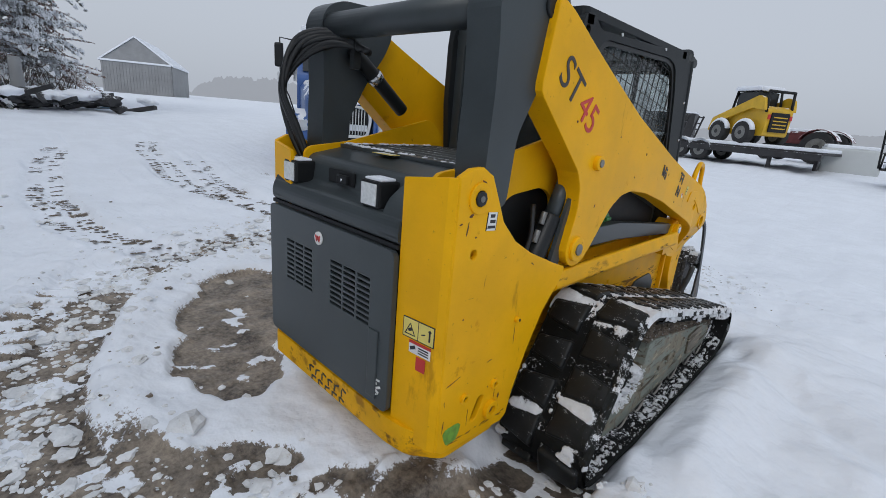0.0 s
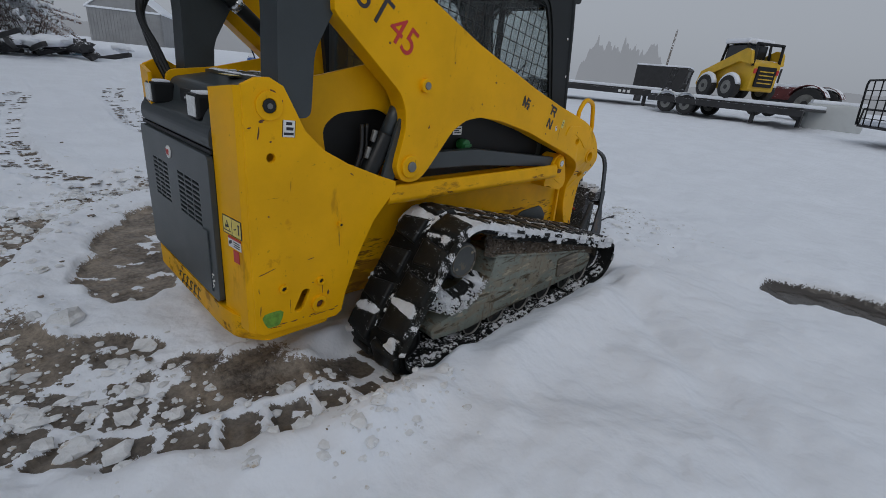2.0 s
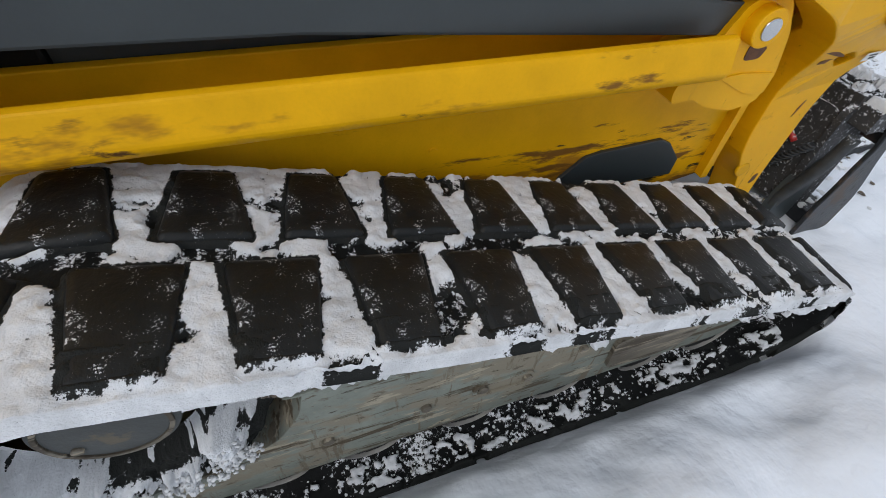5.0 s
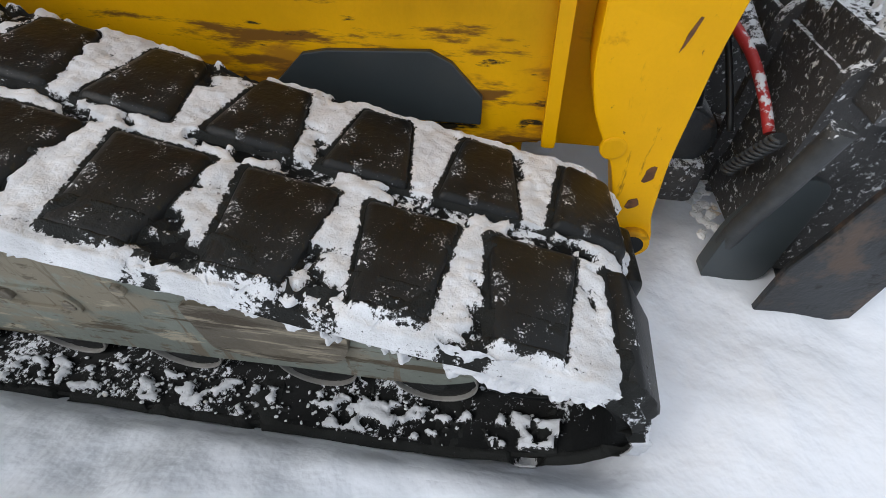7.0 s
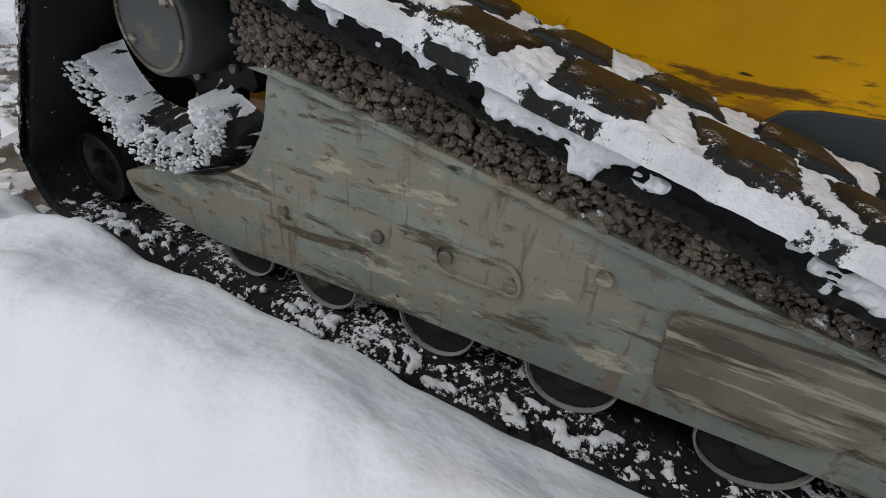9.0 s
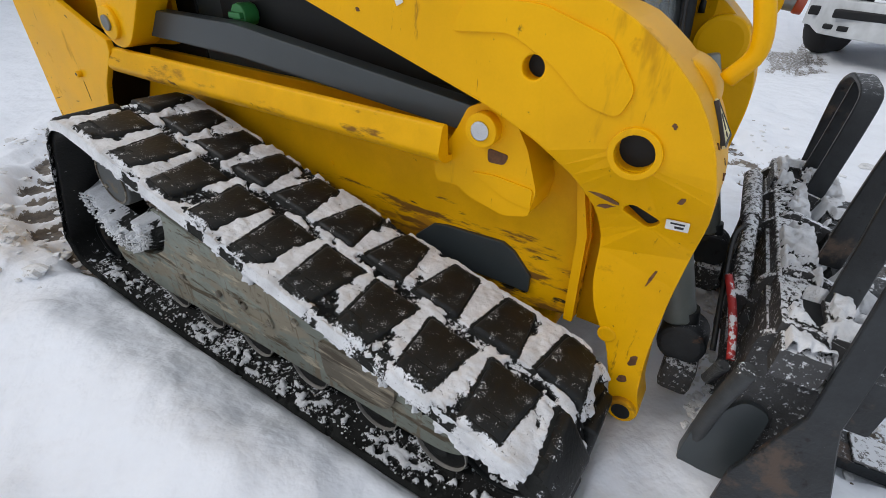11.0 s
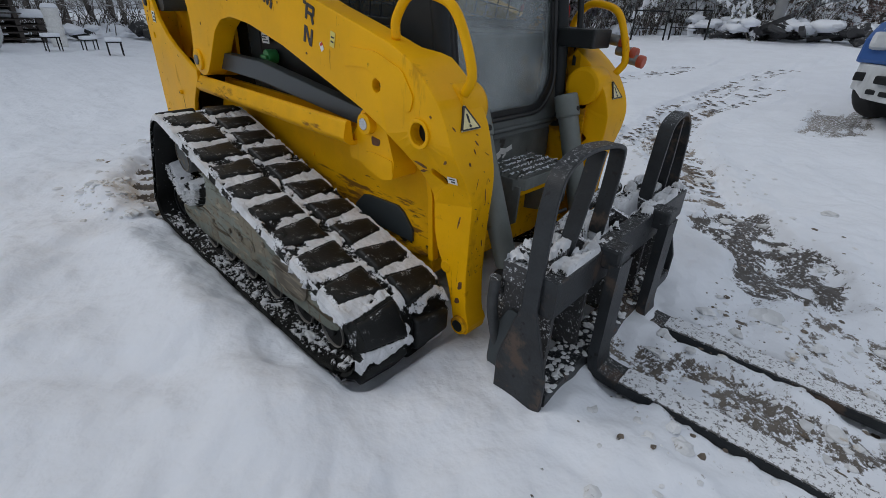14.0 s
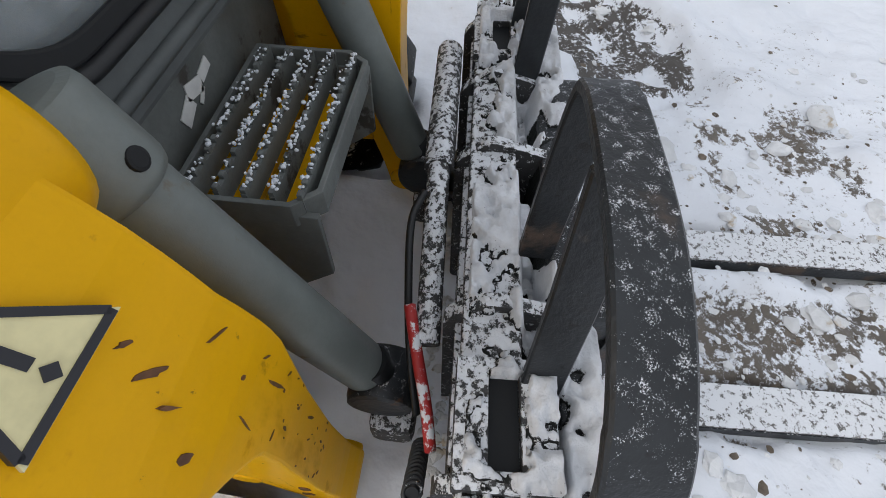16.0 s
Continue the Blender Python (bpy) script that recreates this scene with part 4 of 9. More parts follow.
    for a in (0.6, 3.74):
        rod((sign * 0.895, cy + 0.068 * math.cos(a), cz + 0.068 * math.sin(a)), (sign * 0.906, cy + 0.068 * math.cos(a), cz + 0.068 * math.sin(a)), 0.009, 10, bm=bm)
    part("hub_ring", bm, FRAME_WORN, spr)
    return belt


build_track(1)
build_track(-1)


def track_snow():
    """Snow packed between the lugs of the near track, as a height field along the belt."""
    n = len(BELT)
    xs = np.linspace(0.532, 0.992, 120)
    s = np.arange(n) * BELT_LEN / n
    S, X = np.meshgrid(s, xs, indexing="ij")
    nz = NRM[:, 1][:, None] * np.ones_like(X)
    a, b = fbm(S * 9, X * 9, 4, 3), fbm(S * 38, X * 38, 3, 8)
    lug = np.zeros_like(X)
    for (c, w), share, taper, shift in ((INNER_ROW, IN_SHARE, IN_TAPER, IN_SHIFT), (OUTER_ROW, OUT_SHARE, OUT_TAPER, OUT_SHIFT)):
        share = share * (1 + taper * np.clip((X - c) / w, -0.5, 0.5))
        u = np.abs(((S / PITCH - shift + 0.5) % 1.0) - 0.5) * PITCH
        lug = np.maximum(lug, (1 - sstep(u, PITCH * share / 2 - 0.012, PITCH * share / 2 + 0.006)) * (1 - sstep(np.abs(X - c), w / 2 - 0.010, w / 2 + 0.008)))
    top = sstep(nz, 0.25, 0.75)
    rear = sstep(-TAN[:, 1], 0.3, 0.8)[:, None] * (BELT[:, 0] < -0.6)[:, None] * np.ones_like(X)
    nose = sstep(nz, -0.75, 0.0) * (BELT[:, 0] > 0.9)[:, None]
    c = fbm(S * 22, X * 22, 4, 14)
    mid = (np.abs(X - 0.748) < 0.022)
    d = fbm(S * 85, X * 85, 3, 31)
    gap = top * (-0.006 + 0.022 * sstep(a * 0.45 + c * 0.55, 0.28, 0.50) + 0.007 * (b - 0.5)) + (1 - top) * (-0.036 + (0.065 - 0.012 * nose) * sstep(a, 0.60 - 0.20 * nose, 0.74 - 0.20 * nose) + 0.01 * (b - 0.5))
    gap = gap - 0.024 * mid * top * sstep(c, 0.58, 0.46)
    onlug = top * (-0.012 + 0.016 * sstep(a * 0.55 + c * 0.45, 0.62, 0.84) + 0.006 * (b - 0.5)) + (1 - top) * (-0.02)
    thick = gap * (1 - lug) + onlug * lug
    # along the outer edge it spills over the lugs
    spill = sstep(X, 0.905, 0.970) * top
    thick = np.maximum(thick, spill * (-0.014 + 0.028 * sstep(a * 0.4 + c * 0.6, 0.46, 0.76)) + (spill < 0.02) * -1)
    edge = sstep(X, 0.952, 0.970) * top
    thick = np.maximum(thick, edge * (-0.008 + 0.032 * c) + (edge < 0.02) * -1)
    thick = np.minimum(thick + (0.007 * (d - 0.5) + 0.005 * (b - 0.5)) * (thick > -0.004), 0.020)
    h = lug * LUG_H + (1 - lug) * 0.006 + thick
    h = np.where(X > 0.985, h * 0.25 - 0.012, h)
    thin = 1 - np.clip(thick / 0.016, 0, 1)
    Y, Z = BELT[:, 0][:, None] + NRM[:, 0][:, None] * h, BELT[:, 1][:, None] + NRM[:, 1][:, None] * h
    arr = np.stack([X + 0.006 * (a - 0.5) * (X > 0.97), Y, Z], -1)
    arr = np.concatenate([arr, arr[:1]], 0)
    ob = grid_mesh("track_snow", arr, TRACK_SNOW, attr={"thin": np.concatenate([thin, thin[:1]], 0)})
    tagged(ob, "white snow packed between the rubber track lugs", "snow", kind="stuff")


track_snow()
# crusts of snow and mud about the near track frame
rnd = random.Random(9)
bm = Heap()
for i in range(260):
    y = rnd.uniform(-0.85, 1.0)
    lump(bm, (rnd.uniform(0.90, 0.98), y, -0.010 + 0.019 * y + rnd.uniform(0, 0.004)), rnd.uniform(0.002, 0.005), rnd, 0.5)
for i in range(420):
    a = rnd.uniform(-2.75, -0.5)
    d = 0.165 + 0.07 * math.sqrt(rnd.random())
    lump(bm, (0.930 + rnd.uniform(-0.01, 0.006), -0.645 + d * math.cos(a) * 1.15, 0.49 + d * 1.2 * math.sin(a)), rnd.uniform(0.002, 0.006), rnd, 0.8)
# snow caught on the front idler, on the nose of the frame and along the edge of the upper run
cy, cz, r = FRONT_IDLER
ia, ir = np.meshgrid(np.linspace(-2.5, 0.25, 200), np.linspace(0.066, 0.120, 34), indexing="ij")
iy, iz = cy + ir * np.cos(ia), cz + ir * np.sin(ia)
na, nb = fbm(iy * 26, iz * 26, 3, 91), fbm(iy * 110, iz * 110, 3, 94)
ring = np.exp(-((ir - 0.096) / 0.013) ** 2)
deep = -0.022 + 0.036 * sstep(na * 0.7 + nb * 0.3, 0.36, 0.54) * ring + 0.008 * (nb - 0.5)
tagged(grid_mesh("idler_snow", np.stack([0.868 + deep, iy, iz], -1), TRACK_SNOW, attr={"thin": 1 - np.clip(deep / 0.012, 0, 1)}), "patches of snow stuck to the idler wheel", "snow", kind="stuff")
up = [i for i in range(len(BELT)) if NRM[i, 1] > 0.5 and -0.45 < BELT[i, 0] < 1.09]
up.sort(key=lambda i: BELT[i, 0])
line_y, line_z = np.array([BELT[i, 0] for i in up]), np.array([BELT[i, 1] for i in up])
out_y, out_z = np.array([NRM[i, 0] for i in up]), np.array([NRM[i, 1] for i in up])
ey = np.linspace(line_y[0], line_y[-1], 620)
ez, ny_, nz_ = np.interp(ey, line_y, line_z), np.interp(ey, line_y, out_y), np.interp(ey, line_y, out_z)
EY, EH = np.meshgrid(ey, np.linspace(0.022, -0.062, 46), indexing="ij")
na, nb, nc = fbm(EY * 9, EH * 12, 4, 101), fbm(EY * 42, EH * 42, 3, 104), fbm(EY * 120, EH * 120, 2, 107)
hang = -EH - 0.010 - 0.018 * sstep(EY, 0.2, 0.9)
cover = na * 0.6 + nb * 0.4 - 7.0 * np.clip(hang, 0, 1) - 14 * np.clip(EH - 0.012, 0, 1)
deep = -0.030 + 0.035 * sstep(cover, 0.22, 0.48) + 0.012 * (nb - 0.5) + 0.010 * (nc - 0.5)
tagged(grid_mesh("track_edge_snow", np.stack([0.976 + deep, EY + ny_[:, None] * EH, ez[:, None] + nz_[:, None] * EH], -1), TRACK_SNOW, attr={"thin": 1 - np.clip((deep + 0.012) / 0.012, 0, 1)}),
       "snow crusted along the edge of the track", "snow", kind="stuff")
tagged(part("track_frame_snow", bm, DIRTY_SNOW, smooth=True), "lumps of snow caked on the track frame", "snow", kind="stuff")
# a crust of dirty snow caught in the bowl of the frame under the drive hub
ba, bd = np.meshgrid(np.linspace(-2.85, -0.45, 260), np.linspace(0.135, 0.250, 60), indexing="ij")
by_, bz_ = bd * np.cos(ba) * 1.15, bd * 1.2 * np.sin(ba)
na, nb, nc = fbm(by_ * 20, bz_ * 20, 4, 71), fbm(by_ * 60, bz_ * 60, 3, 74), fbm(by_ * 150, bz_ * 150, 2, 77)
deep = -0.004 + 0.040 * sstep(na * 0.6 + nb * 0.4, 0.36, 0.66) + 0.014 * (nb - 0.5) + 0.010 * (nc - 0.5)
rim_ = sstep(bd, 0.135, 0.155) * (1 - sstep(bd, 0.235, 0.250)) * sstep(ba, -2.85, -2.7) * (1 - sstep(ba, -0.6, -0.45))
bowl = np.stack([0.895 + deep * rim_ - 0.05 * (1 - rim_), -0.645 + bd * np.cos(ba) * 1.15, 0.49 + bd * 1.2 * np.sin(ba)], -1)
tagged(grid_mesh("bowl_snow", bowl, TRACK_SNOW, attr={"thin": 1 - np.clip(deep / 0.018, 0, 1)}), "dirty snow crusted under the drive hub", "snow", kind="stuff")
ly, lx = np.meshgrid(np.linspace(-0.98, 1.06, 420), np.linspace(0.80, 0.982, 44), indexing="ij")
na, nb, nc = fbm(ly * 8, lx * 8, 3, 61), fbm(ly * 46 + lx * 24, lx * 50 - ly * 18, 4, 64), fbm(ly * 90, lx * 90, 2, 67)
deep = -0.010 + 0.024 * sstep(na * 0.35 + nb * 0.65, 0.45, 0.64) + 0.008 * (nc - 0.5) + 0.004 * (nb - 0.5)
deep = np.where(lx > 0.972, -0.012, deep) - 0.035 * (1 - sstep(lx + 0.012 * (nb - 0.5), 0.890, 0.912))
lz = np.interp(ly, [-0.98, -0.45, 0.83, 1.0, 1.06], [0.012, -0.020, 0.004, 0.044, 0.075]) + deep
tagged(grid_mesh("lower_track_snow", np.stack([lx, ly, lz], -1), TRACK_SNOW, attr={"thin": 1 - np.clip(deep / 0.012, 0, 1)}), "crusted snow on the lower run of the track", "snow", kind="stuff")
bm = Heap()
for i in range(7600):
    y = rnd.uniform(-0.40, 0.93)
    lo = np.interp(y, [-0.36, 0.30, 0.53, 0.93], [0.475, 0.362, 0.325, 0.22])
    hi = np.interp(y, [-0.45, 1.0], [0.655, 0.335]) - 0.012
    z = lo + (hi - lo) * rnd.random()
    lump(bm, (rnd.uniform(0.865, 0.905) - 0.02 * (z - lo) / max(hi - lo, 0.01), y, z), rnd.uniform(0.0025, 0.0075) if rnd.random() < 0.95 else rnd.uniform(0.009, 0.016), rnd, 0.9)
tagged(part("track_mud", bm, MUD), "crumbly brown mud packed above the track frame", "mud", kind="stuff")

# ---------------------------------------------------------------- chassis
def both(fn):
    for sg in (1, -1):
        fn(sg)


def lettering(body, size, m, material, parent, name="lettering", label=""):
    cu = bpy.data.curves.new(name, "FONT")
    cu.body, cu.size, cu.extrude = body, size, 0.0008
    cu.align_x, cu.align_y = "CENTER", "CENTER"
    tmp = bpy.data.objects.new(name, cu)
    me = bpy.data.meshes.new_from_object(tmp)
    bpy.data.objects.remove(tmp)
    me.transform(m)
    me.materials.clear()
    me.materials.append(material)
    ob = new(name, me)
    ob.parent = parent
    if label:
        ob["label"] = label
    return ob


def face_x(x, y, z, turn=0.0):
    """A pose for something flat that faces +x, with its right towards +y."""
    return Matrix.Translation((x, y, z)) @ Matrix(((0, 0, 1, 0), (1, 0, 0, 0), (0, 1, 0, 0), (0, 0, 0, 1))) @ Matrix.Rotation(radians(turn), 4, "Z")


def face_back(x, y, z, turn=0.0):
    """A pose for something flat that faces -y, with its right towards +x."""
    return Matrix.Translation((x, y, z)) @ Matrix(((1, 0, 0, 0), (0, 0, -1, 0), (0, 1, 0, 0), (0, 0, 0, 1))) @ Matrix.Rotation(radians(turn), 4, "Z")


def marks(m, rects, bm=None, th=0.002):
    """Flat bars on a label: (x, y, width, height[, turn])."""
    bm = bm or bmesh.new()
    for x, y, w, h, *tn in rects:
        slab(m @ Matrix.Translation((x, y, 0)) @ Matrix.Rotation(radians(tn[0] if tn else 0), 4, "Z"), w, h, th, 0.0, bm)
    return bm


FENDER = [(-1.655, 0.30), (-1.655, 1.345), (-1.60, 1.372), (-1.545, 1.375), (-1.49, 1.345), (-1.455, 1.28), (-1.40, 1.175), (-1.31, 1.09), (-1.19, 1.025), (-1.0, 0.95), (-0.90, 0.915),
          (-0.905, 0.87), (-1.03, 0.73), (-1.12, 0.56), (-1.19, 0.38), (-1.215, 0.275), (-1.25, 0.255), (-1.62, 0.275)]
SLOT = rounded([(-1.475, 0.350), (-1.435, 0.343), (-1.385, 0.445), (-1.425, 0.455)], 0.02)


def fender_side(sg):
    holes = [circle(-1.553, 1.072, 0.018, 14), circle(-1.556, 1.272, 0.030, 14), SLOT, circle(-1.346, 0.362, 0.020, 14)] if sg > 0 else [circle(-1.553, 1.072, 0.018, 14)]
    ob = part("rear_fender", plate(FENDER, sg * 0.612, sg * 0.636, holes=holes, bevel=0.005), YELLOW, loader, "scuffed yellow rear fender plate")
    # rear return of the fender, bent round the corner
    outl = [(-1.655, 0.30), (-1.655, 1.345)]
    prof = [(0.636, -1.640), (0.628, -1.658), (0.60, -1.672), (0.405, -1.690), (0.405, -1.672), (0.60, -1.652), (0.612, -1.64)]
    bm = bmesh.new()
    a = [bm.verts.new((sg * x, y, 0.295)) for x, y in prof]
    b = [bm.verts.new((sg * x, y, 1.340 if x > 0.5 else 1.315)) for x, y in prof]
    for i in range(len(prof)):
        bm.faces.new((a[i], a[(i + 1) % 7], b[(i + 1) % 7], b[i]))
    bm.faces.new(a)
    bm.faces.new(b)
    part("fender_return", bm, YELLOW, ob)
    # welded bosses and brackets
    for y, z, r, d in ((-1.553, 1.272, 0.055, 0.010), (-1.346, 0.362, 0.042, 0.022), (-1.335, 0.478, 0.022, 0.016), (-1.522, 0.485, 0.022, 0.016)):
        bm = plate(circle(y, z, r, 22), sg * 0.634, sg * (0.634 + d), holes=[circle(y, z, r * 0.5, 22)], bevel=0.003)
        part("welded_boss", bm, YELLOW, ob)
    part("lug_bolt", rod((sg * 0.625, -1.556, 1.272), (sg * 0.652, -1.556, 1.272), 0.027, 8, bevel=0.004), BLACK, ob, "sooty black bolt head")
    part("bolt_socket", rod((sg * 0.65, -1.556, 1.272), (sg * 0.6545, -1.556, 1.272), 0.011, 10), STEEL, ob)
    # dark plugs paint the shade inside these small holes
    for y, z, r in ((-1.335, 0.478, 0.010), (-1.522, 0.485, 0.010), (-1.235, 0.745, 0.006), (-1.346, 0.362, 0.0195)):
        part("hole_shade_plug", rod((sg * 0.62, y, z), (sg * (0.6565 if r < 0.008 else 0.640), y, z), r, 14), BLACK_PLAIN if r < 0.015 else CHIP, ob)
    if sg > 0:
        rs = random.Random(5)
        nicks = [(-1.60, 0.58, 0.09, 0.0022, 15), (-1.39, 0.60, 0.040, 0.0022, 8), (-1.235, 0.675, 0.13, 0.0016, 92), (-1.49, 0.385, 0.08, 0.0013, 90), (-1.325, 0.43, 0.05, 0.0016, 88),
                 (-1.553, 1.135, 0.009, 0.0045, 0), (-1.575, 0.83, 0.009, 0.004, 0), (-1.17, 0.975, 0.022, 0.003, -30), (-1.293, 0.405, 0.030, 0.006, 70), (-1.375, 0.478, 0.008, 0.004, 0),
                 (-1.60, 1.17, 0.05, 0.003, 80), (-1.52, 1.24, 0.03, 0.006, 60), (-1.585, 1.215, 0.025, 0.006, 10), (-1.60, 1.262, 0.030, 0.005, 80), (-1.535, 1.325, 0.040, 0.006, 160), (-1.50, 1.285, 0.020, 0.006, 90),
                 (-1.635, 1.19, 0.020, 0.003, 20), (-1.63, 0.40, 0.06, 0.002, 85), (-1.632, 0.50, 0.03, 0.002, 95), (-1.515, 0.478, 0.030, 0.003, 5), (-1.335, 0.497, 0.028, 0.003, 10)]
        for k in range(16):
            nicks.append((-1.60 + 0.36 * rs.random(), 0.300 + 0.012 * rs.random(), rs.uniform(0.008, 0.05), rs.uniform(0.0012, 0.003), rs.uniform(-8, 8)))
        for cy_, cz_, ln_, wd_, tn_ in nicks:
            pts_ = []
            for i in range(9):
                q = 2 * math.pi * i / 9
                k_ = rs.uniform(0.5, 1.2)
                u, v_ = 0.5 * ln_ * math.cos(q) * k_, wd_ * math.sin(q) * k_
                c_, s2 = math.cos(radians(tn_)), math.sin(radians(tn_))
                pts_.append((cy_ + u * c_ - v_ * s2, cz_ + u * s2 + v_ * c_))
            part("paint_chip", plate(pts_, 0.634, 0.6372, bevel=0), CHIP, ob)
    part("side_bracket", rod((sg * 0.63, -1.235, 0.745), (sg * 0.655, -1.235, 0.745), 0.014, 10, bevel=0.003), YELLOW_WORN, ob)
    # inner tower plate behind the fender
    tower = rounded([(-1.60, 0.95), (-1.60, 1.33), (-1.35, 1.36), (-0.78, 1.50), (-0.66, 1.40), (-0.70, 0.90), (-1.1, 0.86)], 0.05)
    hole = rounded([(-1.19, 0.98), (-1.22, 1.16), (-1.14, 1.225), (-0.90, 1.25), (-0.80, 1.20), (-0.80, 0.95)], 0.05)
    part("inner_tower_plate", plate(tower, sg * 0.44, sg * 0.46, holes=[hole], bevel=0.004), YELLOW_INNER, loader)
    part("chassis_side", plate([(-1.1, 0.40), (-1.12, 0.60), (-0.96, 0.86), (0.60, 0.86), (0.86, 0.80), (0.97, 0.79), (1.005, 0.62), (1.012, 0.34), (0.8, 0.30), (-0.6, 0.30)], sg * 0.425, sg * 0.449, bevel=0.004),
         CHASSIS_YELLOW, loader, "yellow chassis side with rust-brown scrapes")
    part("chassis_front_edge", plate(rounded([(0.985, 0.34), (0.975, 0.62), (0.945, 0.78), (0.96, 0.79), (1.0, 0.63), (1.012, 0.34)], 0.006), sg * 0.446, sg * 0.478, bevel=0.003), YELLOW, loader)
    # added filler, stands in for the shaded rear face of the arm
    part("gap_filler_panel", plate([(1.006, 0.30), (0.985, 0.66), (0.93, 0.90), (1.14, 0.90), (1.14, 0.30)], sg * 0.388, sg * 0.398, bevel=0), YELLOW_WORN, loader, "grimy yellow filler panel in place of the lift arm rear face")
    bm = plate(rounded([(0.43, 0.785), (0.43, 0.800), (0.594, 0.802), (0.600, 0.882), (0.608, 0.890), (0.624, 0.886), (0.642, 0.818), (0.628, 0.798), (0.604, 0.785)], 0.010, 3), -0.94, 0.64, bevel=0.0, axis="y")
    if sg < 0:
        for v in bm.verts:
            v.co.x *= -1
    part("fender_ledge", bm, YELLOW_WORN, loader, "rolled yellow ledge above the track", smooth=False)
    part("side_bolt", rod((sg * 0.446, 0.06, 0.588), (sg * 0.455, 0.06, 0.588), 0.011, 10), YELLOW_WORN, loader)
    # dark guard plate low on the side
    guard = [(0.44, 0.43), (0.51, 0.495), (0.56, 0.505), (0.76, 0.515), (0.80, 0.495), (0.86, 0.43), (0.86, 0.37), (0.44, 0.37)]
    part("guard_plate", plate(guard, sg * 0.449, sg * 0.462, bevel=0.003), GREY, loader, "dark grey guard plate bolted low on the chassis")
    # front stiffener and bracket that holds the link pin
    part("front_bracket", plate(rounded([(0.585, 0.745), (0.595, 0.715), (0.655, 0.722), (0.70, 0.695), (0.80, 0.672), (0.868, 0.690), (0.880, 0.76), (0.845, 0.86), (0.80, 0.93), (0.74, 0.955), (0.68, 0.93), (0.645, 0.86), (0.60, 0.80)], 0.012),
         sg * 0.45, sg * 0.575, bevel=0.008), YELLOW, loader)
    part("bracket_fold", plate(rounded([(0.700, 0.770), (0.766, 0.776), (0.872, 0.766), (0.872, 0.712), (0.80, 0.722)], 0.010), sg * 0.572, sg * 0.5795, bevel=0.003), YELLOW, loader)
    # flat dark brown patch on the bracket face, nothing is cut
    part("bracket_brown_patch", plate(rounded([(0.742, 0.842), (0.800, 0.835), (0.790, 0.808), (0.745, 0.806)], 0.010), sg * 0.570, sg * 0.5768, bevel=0), CHIP, loader)
    pin = part("link_pin", rod((sg * 0.57, 0.733, 0.890), (sg * 0.606, 0.733, 0.890), 0.042, 26, bevel=0.004), YELLOW, loader)
    part("pin_end", rod((sg * 0.60, 0.733, 0.890), (sg * 0.611, 0.733, 0.890), 0.024, 22, bevel=0.003), CHROME, pin, "bright steel pin end")
    # lower link bar and hydraulics in the gap under the arm
    part("link_bar", plate([(-0.86, 0.945), (-0.86, 1.035), (-0.2, 1.03), (0.72, 0.925), (0.74, 0.87), (0.66, 0.862), (-0.2, 0.930)], sg * 0.50, sg * 0.56, bevel=0.006), GREY_CLEAN, loader, "dark grey lower link bar")
    cyl = part("lift_cylinder", rod((sg * 0.53, -1.08, 0.80), (sg * 0.53, -0.90, 1.13), 0.048, 20, bevel=0.006), BLACK, loader, "black hydraulic lift cylinder")
    part("cylinder_rod", rod((sg * 0.53, -0.91, 1.11), (sg * 0.53, -0.80, 1.33), 0.036, 16), GREY_CLEAN, cyl)
    part("cylinder_side_plate", plate(rounded([(-1.0, 0.80), (-0.93, 0.80), (-0.80, 1.14), (-0.77, 1.24), (-0.84, 1.25), (-0.88, 1.18)], 0.02), sg * 0.575, sg * 0.595, bevel=0.004), GREY_CLEAN, loader)
    bm = bmesh.new()
    for dx, dy in ((0.0, 0.0), (0.03, -0.05)):
        tube(spline([(sg * (0.50 + dx), -1.05 + dy, 0.92), (sg * (0.50 + dx), -1.0 + dy, 1.05), (sg * (0.48 + dx), -0.98 + dy, 1.18)], 6), 0.011, 8, bm)
    part("hydraulic_hose", bm, HOSE, loader)
    for yy, zz in ((-1.02, 1.02), (-0.985, 1.10)):
        part("hose_fitting", rod((sg * 0.535, yy, zz), (sg * 0.535, yy + 0.018, zz + 0.055), 0.014, 8, bevel=0.002), STEEL, loader)
    return ob


both(fender_side)
# inner walls and bays
part("engine_bay_wall", box((-0.42, -1.58, 0.42), (0.42, -0.60, 1.27), 0.01), BLACK_PLAIN, loader)
part("cab_floor_body", box((-0.42, -0.60, 0.40), (0.42, 0.86, 1.22), 0.02), GREY_CLEAN, loader)
part("belly_pan", box((-0.42, -1.5, 0.22), (0.42, 0.95, 0.42), 0.02), YELLOW_WORN, loader)
for sg in (1, -1):
    part("side_vent_panel", plate(rounded([(-0.42, 0.93), (-0.42, 1.22), (0.05, 1.20), (0.62, 1.02), (0.62, 0.93)], 0.03), sg * 0.422, sg * 0.436, bevel=0.003), BLACK_PLAIN, loader)
cap = part("green_filler_cap", rod((0.44, -0.245, 1.045), (0.500, -0.245, 1.045), 0.036, 10, bevel=0.006), GREEN, loader, "green plastic filler cap")
part("cap_grip", box((0.497, -0.275, 1.036), (0.515, -0.215, 1.054), 0.003), GREEN, cap)
part("filler_label", marks(face_x(0.462, -0.30, 1.13), [(0, 0, 0.075, 0.05)]), WHITE, loader)
